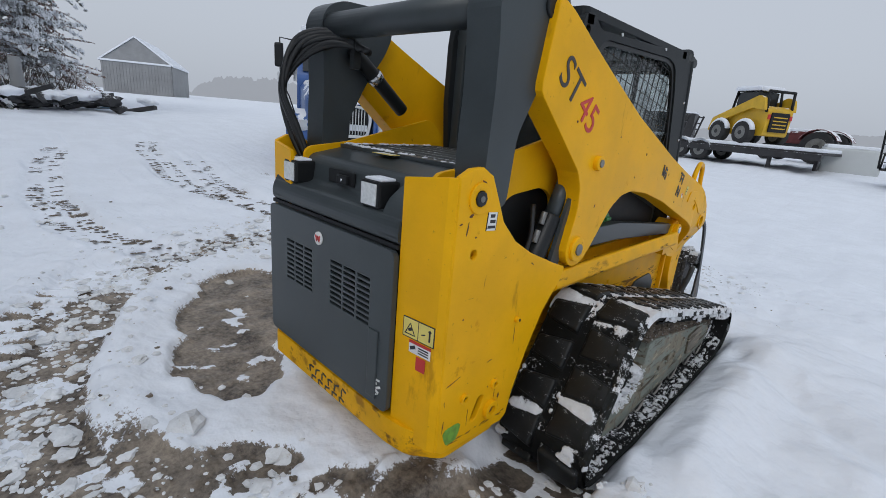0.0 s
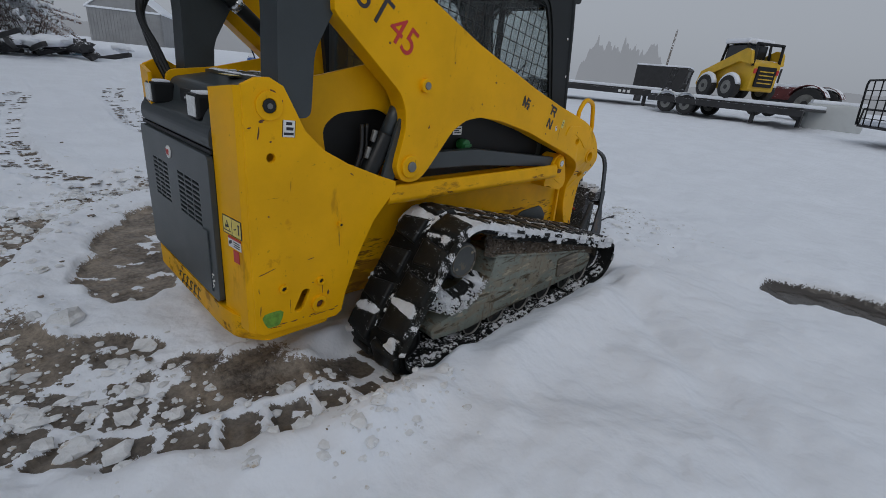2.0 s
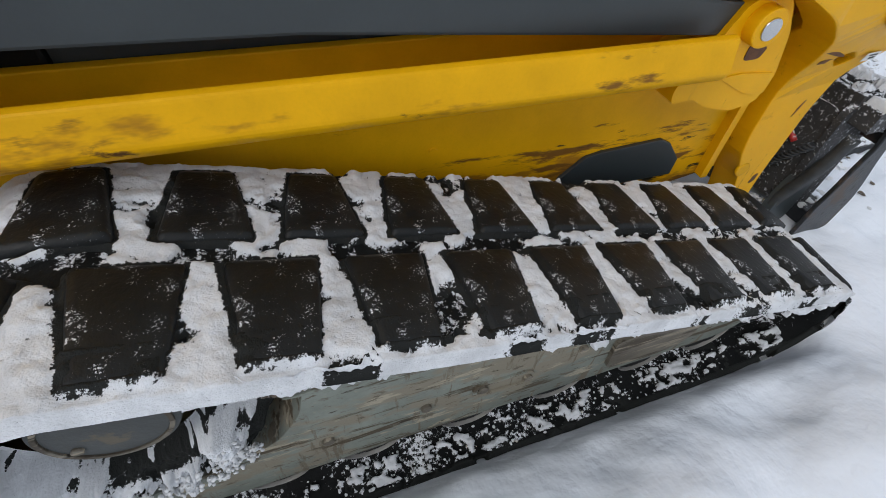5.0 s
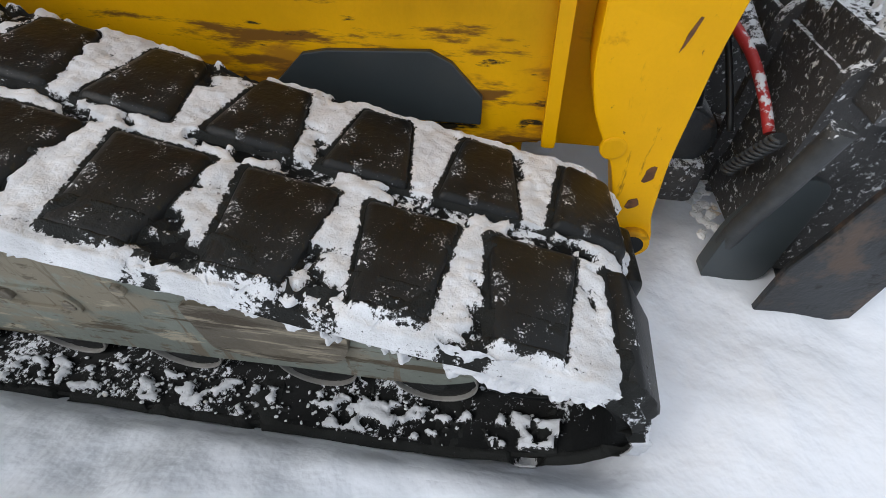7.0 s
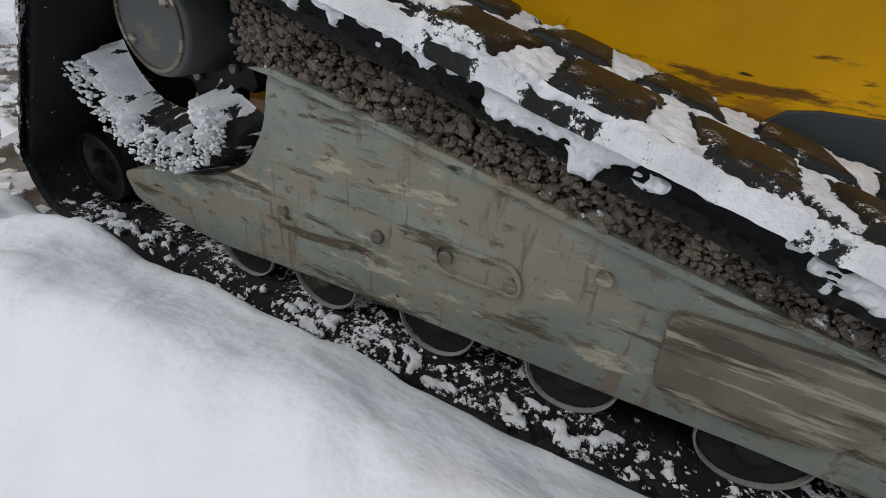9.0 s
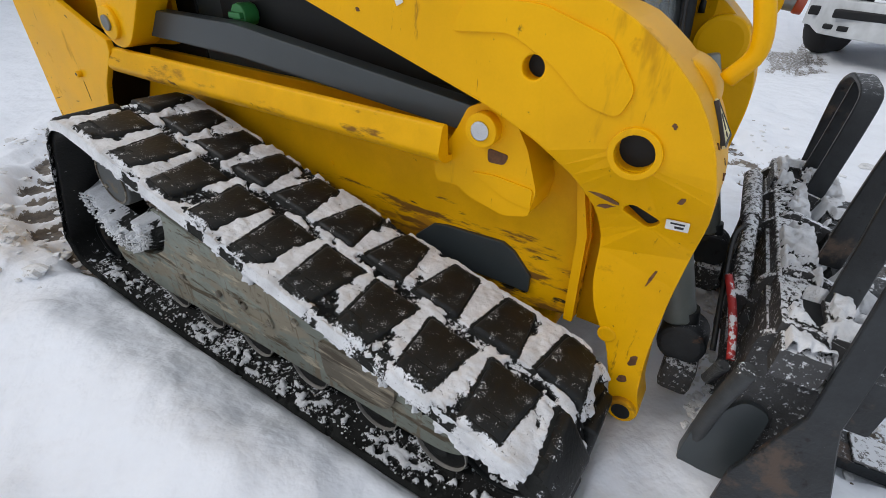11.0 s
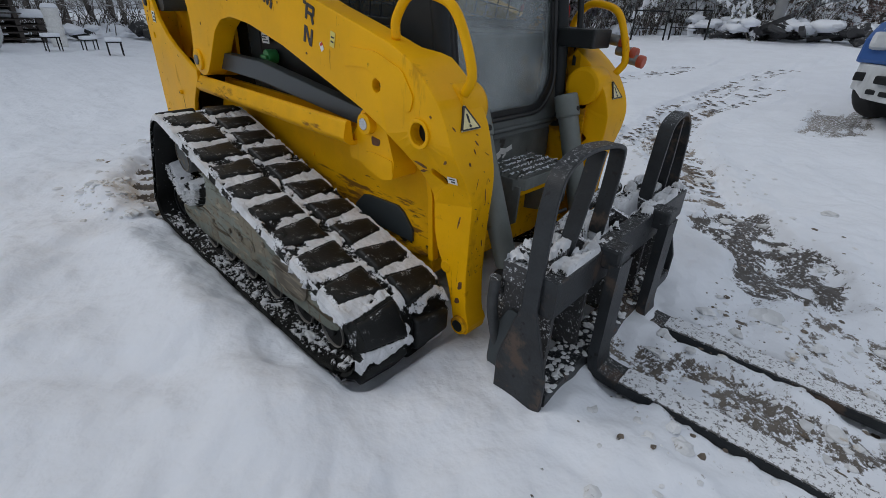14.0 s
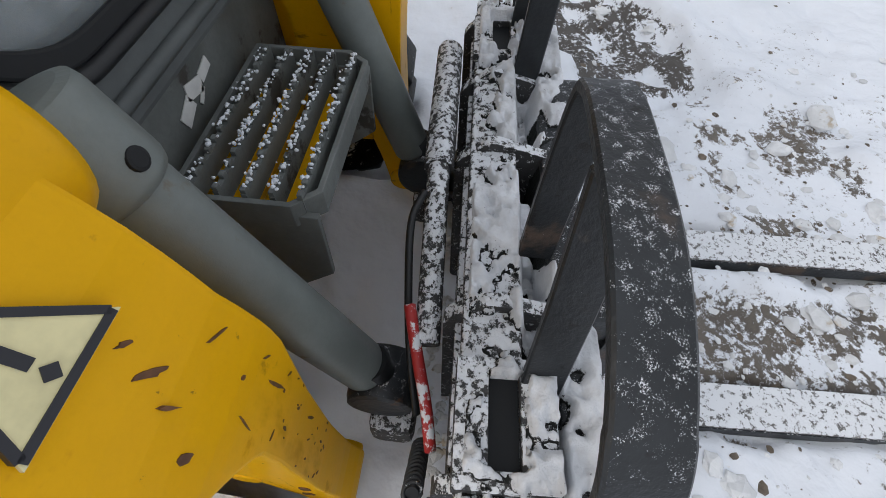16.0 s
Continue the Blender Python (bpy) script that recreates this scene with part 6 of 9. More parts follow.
def warn_triangle(sg, parent):
    """A white triangle with a black border and an exclamation mark, facing forward and outward on the arm's front edge."""
    ww = Vector((0.01 * sg, 0.870, 0.490)).normalized()
    rr_ = Vector((0, 0, 1)).cross(ww).normalized()
    uu = ww.cross(rr_)
    m = Matrix.Translation((sg * 0.526, 1.2080, 0.980)) @ Matrix((rr_, uu, ww)).transposed().to_4x4() @ Matrix.Scale(1.1, 4)
    bm = bmesh.new()
    for tri, zz in (([(-0.043, -0.032), (0.043, -0.032), (0, 0.046)], 0.0),):
        vs = [bm.verts.new(m @ Vector((a, b, -0.002))) for a, b in tri]
        vt = [bm.verts.new(m @ Vector((a, b, 0.003))) for a, b in tri]
        bm.faces.new(vt)
        bm.faces.new(vs[::-1])
        for i in range(3):
            bm.faces.new((vs[i], vs[(i + 1) % 3], vt[(i + 1) % 3], vt[i]))
    ob = part("warning_triangle", bm, STICKER, parent, "pale warning triangle with black border")
    part("triangle_print", marks(m, [(0, -0.029, 0.080, 0.005), (-0.020, 0.007, 0.005, 0.080, -28.8), (0.020, 0.007, 0.005, 0.080, 28.8), (0, 0.004, 0.007, 0.028), (0, -0.019, 0.008, 0.008, 45)], th=0.008), INK, ob)


both(lambda sg: warn_triangle(sg, right_arm if sg > 0 else left_arm))
# tilt cylinders in front, aux couplers on the far arm
def tilt_cylinder(sg):
    ob = part("tilt_cylinder", rod((sg * 0.322, 1.080, 0.915), (sg * 0.298, 1.272, 0.36), 0.047, 26, bevel=0.012), CYL_GREY, loader, "grey hydraulic tilt cylinder")
    part("cylinder_cap", rod((sg * 0.324, 1.062, 0.965), (sg * 0.320, 1.098, 0.865), 0.056, 26, bevel=0.014), CYL_GREY, ob)
    part("cap_bolt", rod((sg * 0.322, 1.115, 0.905), (sg * 0.322, 1.142, 0.915), 0.0125, 16, bevel=0.004), BLACK_PLAIN, ob)
    part("cylinder_eye", rod((sg * 0.245, 1.300, 0.305), (sg * 0.355, 1.300, 0.305), 0.066, 24, bevel=0.014), FORK_STEEL, ob, "black iron cylinder eye caked with snow")
    part("pin_block", box((sg * 0.30 - 0.085, 1.275, 0.15), (sg * 0.30 + 0.085, 1.365, 0.255), 0.02), SNOWY_IRON, ob, "snow-caked iron pin block")
    part("rod_guard", rod((sg * 0.30, 1.28, 0.40), (sg * 0.295, 1.315, 0.27), 0.036, 16), BLACK, ob)


both(tilt_cylinder)
part("coupler_box", box((-0.52, 0.90, 1.165), (-0.36, 1.14, 1.245), 0.01), BLACK, loader, "black coupler box on the far arm")
for y, z in ((1.10, 1.205), (1.20, 1.13), (1.16, 1.16)):
    cp = part("coupler", rod((-0.56, y, z), (-0.56, y + 0.075, z - 0.01), 0.024, 14, bevel=0.005), STEEL, loader)
    part("coupler_cap", rod((-0.56, y + 0.07, z - 0.01), (-0.56, y + 0.10, z - 0.014), 0.028, 14, bevel=0.006), AMBER, cp, "red rubber coupler cap")

# ---------------------------------------------------------------- cab
SIDE = [(-0.66, 1.24), (-0.70, 1.60), (-0.70, 1.92), (-0.685, 2.03), (-0.60, 2.045), (-0.52, 1.985), (0.44, 2.035), (0.58, 2.06), (0.72, 2.085), (0.80, 2.08), (0.83, 1.90), (0.90, 1.55), (0.965, 1.16), (0.985, 0.80), (0.70, 0.80), (0.70, 1.20)]
WIN = rounded([(-0.54, 1.34), (-0.52, 1.90), (-0.44, 1.955), (0.40, 1.985), (0.52, 1.955), (0.60, 1.80), (0.755, 1.27), (0.70, 1.235), (-0.46, 1.27)], 0.09, 6)


def cab_side(sg):
    ears = [circle(-0.645, 1.965, 0.022, 14), circle(0.745, 2.04, 0.020, 14)]
    ob = part("cab_side_frame", plate(rounded(SIDE, 0.035, 4), sg * 0.385, sg * 0.425, holes=[WIN] + ears, bevel=0.010), CAB_GREY, loader, "dark grey cab side frame")
    trim_in = [((y - 0.05) * 0.955 + 0.05, (z - 1.62) * 0.93 + 1.62) for y, z in WIN]
    part("window_seal", plate(WIN, sg * 0.395, sg * 0.415, holes=[trim_in], bevel=0.004), BLACK, ob)
    part("side_glass", plate(WIN, sg * 0.372, sg * 0.378, bevel=0), GLASS, ob, "tinted side window glass")
    # welded wire screen
    bm = bmesh.new()

    def clip_bar(p, d):
        """The stretches of a line through p along d that lie inside the window."""
        ts = []
        k = len(trim_in)
        for i in range(k):
            (ay, az), (by, bz) = trim_in[i], trim_in[(i + 1) % k]
            ey, ez = by - ay, bz - az
            det = d[0] * -ez + d[1] * ey
            if abs(det) < 1e-9:
                continue
            t = ((ay - p[0]) * -ez + (az - p[1]) * ey) / det
            u = (d[0] * (az - p[1]) - d[1] * (ay - p[0])) / det
            if 0 <= u < 1:
                ts.append(t)
        ts.sort()
        return list(zip(ts[::2], ts[1::2]))

    tilt_a = radians(-9)
    for ang, off in ((tilt_a, 0.0), (tilt_a + math.pi / 2, 0.004)):
        d = (math.cos(ang), math.sin(ang))
        nr = (-d[1], d[0])
        for i in range(-18, 19):
            p = (0.08 + nr[0] * i * 0.072, 1.62 + nr[1] * i * 0.072)
            for t0, t1 in clip_bar(p, d):
                rod((sg * (0.402 + off), p[0] + d[0] * t0, p[1] + d[1] * t0), (sg * (0.402 + off), p[0] + d[0] * t1, p[1] + d[1] * t1), 0.0028, 6, bm=bm)
    part("wire_screen", bm, MESH_WIRE, ob, "black square wire screen")
    part("window_bar", box((sg * 0.360 if sg > 0 else -0.372, 0.08, 1.27), (sg * 0.372 if sg > 0 else -0.360, 0.13, 1.97), 0.003), BLACK_PLAIN, ob)
    for y, z in ((-0.635, 2.01), (0.635, 2.035)):
        st = part("frame_sticker", marks(face_x(0, 0, 0, 3), [(0, 0, 0.055, 0.04)]), WHITE, ob)
        for v in st.data.vertices:
            v.co = Vector((sg * (0.4255 + abs(v.co.x)), y + v.co.y, z + v.co.z))
    for y, z in ((-0.62, 1.70), (-0.30, 2.0), (0.30, 2.02), (0.80, 1.75), (0.86, 1.5)):
        part("frame_bolt", rod((sg * 0.424, y, z), (sg * 0.431, y, z), 0.009, 8), CHROME, ob)
    # door opening side pillar trim
    pil = [(sg * 0.400, 0.80, 2.02), (sg * 0.400, 0.845, 1.80), (sg * 0.398, 0.90, 1.48), (sg * 0.396, 0.955, 1.15), (sg * 0.39, 0.985, 0.80)]
    part("front_pillar", tube(spline(pil, 5), 0.035, 10), CAB_GREY, ob)


both(cab_side)
roof = rounded([(-0.42, -0.68), (-0.42, 0.72), (0.42, 0.72), (0.42, -0.68)], 0.04)
part("cab_roof", plate(roof, 2.022, 2.062, bevel=0.012, axis="z"), CAB_GREY, loader, "dark grey cab roof dusted with snow")
part("roof_visor", plate(rounded([(0.70, 2.075), (0.895, 2.035), (0.905, 2.005), (0.88, 1.985), (0.72, 2.00)], 0.012), -0.425, 0.425, bevel=0.006), BLACK, loader, "black roof visor over the door")
part("rear_cab_frame", plate(rounded([(-0.40, 1.24), (-0.40, 2.02), (0.40, 2.02), (0.40, 1.24)], 0.05), -0.66, -0.63, holes=[rounded([(-0.33, 1.36), (-0.33, 1.94), (0.33, 1.94), (0.33, 1.36)], 0.05)], bevel=0.006, axis="y"), GREY, loader)
part("rear_glass", plate(rounded([(-0.34, 1.35), (-0.34, 1.95), (0.34, 1.95), (0.34, 1.35)], 0.05), -0.647, -0.642, bevel=0, axis="y"), GLASS, loader)
# door: a frame that leans like the pillars
DOORM = Matrix.Translation((0, 0.985, 0.80)) @ Matrix.Rotation(math.atan2(0.185, 1.22), 4, "X")
dout = rounded([(-0.375, 0.0), (-0.375, 1.22), (0.375, 1.22), (0.375, 0.0)], 0.10, 6)
din = rounded([(-0.335, 0.20), (-0.342, 1.11), (-0.26, 1.175), (0.26, 1.175), (0.342, 1.11), (0.335, 0.20), (0.22, 0.095), (-0.22, 0.095)], 0.07, 6)
bm = plate(dout, -0.02, 0.02, holes=[din], bevel=0.008, axis="y")
bm.transform(DOORM)
cabdoor = part("cab_door", bm, DOOR_GREY, loader, "dark grey cab door with large glass")
bm = plate(din, 0.016, 0.026, holes=[[(x * 0.94, (z - 0.67) * 0.955 + 0.67) for x, z in din]], bevel=0.004, axis="y")
bm.transform(DOORM)
part("door_seal", bm, BLACK_PLAIN, cabdoor)
part("seal_bead", tube([DOORM @ Vector((x * 1.03, 0.024, (z - 0.63) * 1.02 + 0.63)) for x, z in din], 0.011, 8, closed=True), HOSE, cabdoor)
part("lower_bar", tube([DOORM @ Vector((x, 0.022, 0.035)) for x in (-0.36, 0.0, 0.36)], 0.012, 8), DOOR_GREY, cabdoor)
bm = plate(din, -0.004, 0.002, bevel=0, axis="y")
bm.transform(DOORM)
part("door_glass", bm, DOOR_GLASS, cabdoor, "wet tinted door glass, sky reflection painted as a pale veil")
bm = tube([DOORM @ Vector(p) for p in spline([(-0.30, 0.045, 0.55), (-0.16, 0.05, 0.62), (0.02, 0.045, 0.78)], 6)], 0.006, 6)
part("wiper_arm", bm, BLACK_PLAIN, cabdoor)
bm = slab(DOORM @ Matrix.Translation((0.305, 0.035, 0.62)), 0.035, 0.04, 0.16, 0.01)
part("door_handle", bm, BLACK_PLAIN, cabdoor)
pts = [DOORM @ Vector((0.335, 0.02, z)) for z in (0.30, 0.50, 0.62, 0.70, 0.85, 1.0)]
for i, dx in enumerate((0, 0.0, -0.03, -0.03, 0.0, 0)):
    pts[i].x += dx
part("door_edge_trim", tube(spline(pts, 5), 0.014, 8), BLACK_PLAIN, cabdoor)
# lamps, mirror and grab rail at the front
lp = part("front_work_lamp", slab(pose(0.335, 0.865, 1.945, -8, 0, 0), 0.085, 0.06, 0.12, 0.01), BLACK_PLAIN, loader, "square front work lamp under the visor")
part("lens", slab(pose(0.335, 0.899, 1.940, -8, 0, 0), 0.072, 0.008, 0.105, 0.003), LAMP_LENS, lp)
lp = part("front_round_lamp", rod((-0.235, 0.85, 1.965), (-0.235, 0.905, 1.96), 0.052, 26, bevel=0.01), BLACK_PLAIN, loader, "round front lamp under the visor")
part("lens", rod((-0.235, 0.903, 1.96), (-0.235, 0.912, 1.959), 0.043, 26, bevel=0.004), CHROME, lp)
part("lens_eye", rod((-0.235, 0.910, 1.959), (-0.235, 0.918, 1.958), 0.018, 18, bevel=0.004), BLACK_PLAIN, lp)
part("marker_light", slab(pose(-0.365, 0.895, 1.955, 0, 0, 8), 0.022, 0.02, 0.085, 0.005), LAMP_LENS, loader)
mir = part("mirror_bracket", tube(spline([(-0.39, 0.87, 1.72), (-0.46, 0.92, 1.74), (-0.50, 0.95, 1.68), (-0.50, 0.95, 1.60)], 5), 0.010, 8), BLACK_PLAIN, loader)
part("mirror_housing", slab(pose(-0.47, 0.94, 1.70, 5, 0, 20), 0.13, 0.05, 0.075, 0.015), BLACK_PLAIN, mir, "black wing mirror housing")
part("mirror_hook", tube([(-0.50 + 0.028 * math.cos(a), 0.95, 1.57 + 0.028 * math.sin(a)) for a in np.linspace(0, 5.6, 14)], 0.006, 6), BLACK_PLAIN, mir)
part("front_grab_rail", tube(spline([(-0.43, 0.90, 1.75), (-0.455, 0.965, 1.5), (-0.465, 1.00, 1.25), (-0.455, 1.01, 1.08)], 6), 0.014, 10), BLACK, loader)
# seat, seen dimly through the glass
seat = part("operator_seat", box((-0.24, -0.30, 1.18), (0.24, 0.20, 1.32), 0.05), BLACK_PLAIN, loader, "black operator seat")
part("seat_back", slab(pose(0, -0.34, 1.44, 8), 0.44, 0.12, 0.34, 0.05), BLACK_PLAIN, seat)
part("yellow_placard", slab(pose(0.05, -0.595, 1.76), 0.26, 0.012, 0.20, 0.004), LABEL_YELLOW, loader)
for sg in (1, -1):
    part("joystick", rod((sg * 0.29, 0.30, 1.20), (sg * 0.27, 0.32, 1.46), 0.018, 10, 0.026), BLACK_PLAIN, loader)
# footwell front, step and its grating
part("footwell_front", plate(rounded([(-0.40, 0.40), (-0.40, 0.86), (0.40, 0.86), (0.40, 0.40)], 0.03), 0.90, 0.955, bevel=0.01, axis="y"), FOOTWELL, loader, "dark grey footwell front panel")
part("torn_decal", marks(Matrix.Translation((-0.02, 0.957, 0.716)) @ Matrix.Rotation(math.pi, 4, "Z") @ face_back(0, 0, 0), [(-0.04, -0.012, 0.045, 0.030, 25), (0.0, 0.006, 0.05, 0.028, -12), (0.045, 0.012, 0.04, 0.022, 15), (0.012, -0.016, 0.03, 0.010, 40)]), WHITE, loader)
part("chassis_nose", plate(rounded([(-0.34, 0.24), (-0.36, 0.60), (0.36, 0.60), (0.34, 0.24)], 0.04), 0.86, 0.99, bevel=0.012, axis="y"), YELLOW_WORN, loader)
stp = part("step_frame", plate([(-0.215, 0.985), (-0.215, 1.175), (-0.185, 1.215), (0.15, 1.215), (0.185, 1.175), (0.185, 0.985)], 0.640, 0.688, holes=[[(-0.205, 0.995), (-0.205, 1.17), (-0.18, 1.205), (0.145, 1.205), (0.175, 1.17), (0.175, 0.995)]], bevel=0.002, axis="z"), FOOTWELL, loader, "dark grey step with serrated grating")
for j in range(5):
    y = 1.015 + 0.043 * j
    bm = box((-0.20, y - 0.0045, 0.652), (0.172, y + 0.0045, 0.690), 0.0)
    for i in range(15):
        slab(Matrix.Translation((-0.185 + 0.025 * i, y, 0.693)), 0.012, 0.009, 0.012, 0.002, bm)
    part("grating_bar", bm, FOOTWELL, stp)
for x in (-0.205, 0.175):
    part("step_cheek", plate([(0.985, 0.40), (0.985, 0.66), (1.21, 0.66), (1.205, 0.50), (1.10, 0.42)], x - 0.006, x + 0.006, bevel=0.002), FOOTWELL, stp)
part("step_mount", box((-0.17, 0.985, 0.600), (0.13, 1.085, 0.622), 0.006), YELLOW, stp)
part("step_mount", box((-0.17, 1.115, 0.595), (0.13, 1.175, 0.618), 0.006), YELLOW, stp)
bm = Heap()
rnd = random.Random(21)
for i in range(420):
    lump(bm, (rnd.uniform(-0.19, 0.165), 1.015 + 0.043 * rnd.randrange(5) + rnd.gauss(0, 0.005), 0.697 + rnd.uniform(0, 0.005)), rnd.uniform(0.0012, 0.0042), rnd, 0.8)
tagged(part("step_snow", bm, SNOW_MAT, smooth=True), "crumbs of snow on the serrated step grating", "snow", kind="stuff")

# ================================================================ pallet fork attachment in front
fork = thing("pallet_fork", "black steel pallet fork carriage with hoop guards, lowered into the snow", "pallet fork")
FT = Matrix.Translation((0, 1.5, 0)) @ Matrix.Rotation(radians(2.5), 4, "Z") @ Matrix.Translation((0, -1.5, 0))


def fpart(name, bm, material, parent=fork, label="", smooth=False):
    bm.transform(FT)
    return part(name, bm, material, parent, label, smooth)


XR, XL = 0.60, -0.66
top = fpart("top_rail", plate(rounded([(1.43, 0.50), (1.43, 0.575), (1.52, 0.575), (1.52, 0.50)], 0.008), XL, XR - 0.02, bevel=0.004), SNOWY_IRON, fork, "snow-caked top rail of the fork carriage")
fpart("front_rail", plate(rounded([(1.57, 0.43), (1.57, 0.565), (1.635, 0.565), (1.635, 0.43)], 0.008), XL, XR - 0.02, bevel=0.004), FORK_STEEL, fork, "black front rail")
fpart("bottom_rail", plate(rounded([(1.54, 0.04), (1.54, 0.12), (1.66, 0.12), (1.66, 0.04)], 0.008), XL, XR - 0.02, bevel=0.004), FORK_STEEL)
fpart("back_plate", plate(rounded([(XL + 0.1, 0.14), (XL + 0.1, 0.53), (XR - 0.12, 0.53), (XR - 0.12, 0.14)], 0.03), 1.42, 1.445, holes=[rounded([(-0.33, 0.2), (-0.33, 0.44), (0.28, 0.44), (0.28, 0.2)], 0.05)], bevel=0.004, axis="y"), SNOWY_IRON)
for x in (XL + 0.08, -0.33, -0.10, 0.25, XR - 0.10):
    fpart("upright_rib", plate(rounded([(1.40, 0.10), (1.40, 0.54), (1.47, 0.60), (1.60, 0.56), (1.60, 0.09)], 0.02), x - 0.012, x + 0.012, bevel=0.003), SNOWY_IRON)
for x in (0.426, -0.47):
    fpart("latch_box", plate([(x - 0.085, 1.425), (x - 0.085, 1.56), (x + 0.085, 1.56), (x + 0.085, 1.425)], 0.44, 0.595, holes=[[(x - 0.06, 1.470), (x - 0.06, 1.512), (x + 0.06, 1.512), (x + 0.06, 1.470)]], bevel=0.004, axis="z"), SNOWY_IRON, fork, "open latch box rimmed with snow")
    # black plate over the rail paints the slot's shaded depth
    fpart("slot_shade_plate", box((x - 0.059, 1.471, 0.574), (x + 0.059, 1.511, 0.580), 0), BLACK_PLAIN, fork, "black plate painting the shaded depth of the slot")
    fpart("latch_lever", plate(rounded([(1.36, 0.05), (1.37, 0.22), (1.44, 0.36), (1.50, 0.34), (1.50, 0.06)], 0.04), x + 0.06, x + 0.10, bevel=0.008), GREY_CLEAN, fork, "dark grey latch lever caked with snow")
fpart("carriage_hose", tube(spline([(0.475, 1.395, 0.02), (0.515, 1.385, 0.20), (0.555, 1.385, 0.35), (0.575, 1.40, 0.49)], 8), 0.021, 12), DUSTED_HOSE, fork, "black hose dusted with snow")
coil = [(0.40 + 0.10 * u + 0.014 * math.cos(u * 75), 1.37 + 0.014 * math.sin(u * 75), 0.27 + 0.15 * u) for u in np.linspace(0, 1, 150)]
fpart("spiral_wrap", tube(coil, 0.0038, 5), DUSTED_HOSE, fork, "spiral wrap round a hose")
fpart("wrapped_hose", tube([(0.40, 1.37, 0.27), (0.45, 1.37, 0.345), (0.50, 1.37, 0.42)], 0.011, 10), HOSE, fork)
# quick-attach cylinder lying behind the rail, hose with red sleeve
fpart("latch_cylinder", rod((0.28, 1.375, 0.47), (-0.06, 1.37, 0.56), 0.022, 16, bevel=0.004), SNOWY_IRON, fork, "snow-covered latch cylinder")
fpart("latch_rod", rod((-0.05, 1.37, 0.555), (-0.45, 1.37, 0.56), 0.030, 16, bevel=0.006), SNOWY_IRON)
fpart("latch_hose", tube(spline([(0.36, 1.36, 0.34), (0.29, 1.345, 0.42), (0.20, 1.335, 0.49), (0.08, 1.33, 0.55), (0.02, 1.35, 0.57)], 7), 0.0075, 8), HOSE)
fpart("red_sleeve", tube(spline([(0.43, 1.392, 0.385), (0.37, 1.38, 0.43), (0.30, 1.36, 0.475), (0.22, 1.34, 0.50)], 6), 0.0105, 8), RED_SNOWY, fork, "red hose sleeve dusted with snow")
for xo_, xi_, xm0, xm1 in ((0.60, 0.138, 0.29, 0.38), (-0.68, -0.335, -0.47, -0.52)):
    w_ = xo_ - xi_
    line = spline([(xo_, 1.558, 0.03), (xo_, 1.558, 0.25), (xo_ - 0.010 * w_, 1.556, 0.36), (xo_ - 0.02 * w_, 1.556, 0.47), (xo_ - 0.065 * w_, 1.552, 0.70), (xo_ - 0.11 * w_, 1.550, 0.825), (xo_ - 0.21 * w_, 1.548, 0.895),
                   (xo_ - 0.45 * w_, 1.552, 0.932), (xo_ - 0.75 * w_, 1.558, 0.928), (xi_ + 0.07 * w_, 1.562, 0.912), (xi_, 1.562, 0.880), (xi_ - 0.01 * w_, 1.556, 0.76), (xi_ + 0.02 * w_, 1.545, 0.57)], 14)
    k = len(line)
    widths = [0.200 - 0.140 * min(max((p.z - 0.20) / 0.24, 0), 1) if i < k // 2 else 0.058 for i, p in enumerate(line)]
    fpart("hoop_guard", strip(line, (0, 1, 0), widths, 0.016), FORK_STEEL, fork, "bent flat-bar hoop guard with rust marks")
    fpart("hoop_brace", strip([(xm0, 1.556, 0.920), ((xm0 + xm1) / 2, 1.55, 0.74), (xm1, 1.540, 0.55)], (0, 1, 0), 0.058, 0.014), FORK_STEEL, fork)
for x in (0.215, -0.275):
    ln = [(x, 1.685, 0.53), (x, 1.685, 0.25), (x, 1.69, 0.09), (x, 1.74, 0.045), (x, 2.0, 0.042), (x, 2.5, 0.036), (x, 2.83, 0.030)]
    tine = fpart("fork_tine", strip(spline(ln, 6), (1, 0, 0), 0.115, 0.040), FORK_STEEL, fork, "black steel fork tine")
    sn = [(x, 1.80, 0.066), (x, 2.0, 0.067), (x, 2.5, 0.060), (x, 2.80, 0.052)]
    fpart("tine_snow", strip(spline(sn, 8), (1, 0, 0), 0.108, 0.010), TINE_STEEL, tine)
    fpart("tine_hook", box((x - 0.05, 1.60, 0.50), (x + 0.05, 1.70, 0.585), 0.012), FORK_STEEL, tine)
# snow crusted over the rails, open over the latch slots
cx, cy = np.meshgrid(np.linspace(XL + 0.01, XR - 0.02, 260), np.linspace(1.434, 1.632, 70), indexing="ij")
na, nb, nc = fbm(cx * 11, cy * 11, 4, 41), fbm(cx * 40, cy * 40, 3, 44), fbm(cx * 95, cy * 95, 2, 47)
bed = 0.575 - 0.075 * sstep(cy, 1.515, 1.535) * (1 - sstep(cy, 1.555, 1.575)) - 0.010 * sstep(cy, 1.565, 1.58)
deep = -0.014 + 0.040 * sstep(na * 0.6 + nb * 0.4, 0.38, 0.60) + 0.010 * (nb - 0.5) + 0.007 * (nc - 0.5)
for x in (0.426, -0.47):
    bed = np.maximum(bed, 0.594 * (np.abs(cx - x) < 0.084) * (cy < 1.56))
    deep = np.where((np.abs(cx - x) < 0.060 - 0.02 * (nb - 0.5)) & (np.abs(cy - 1.491) < 0.027 + 0.016 * (nb - 0.5)), -0.25, deep)
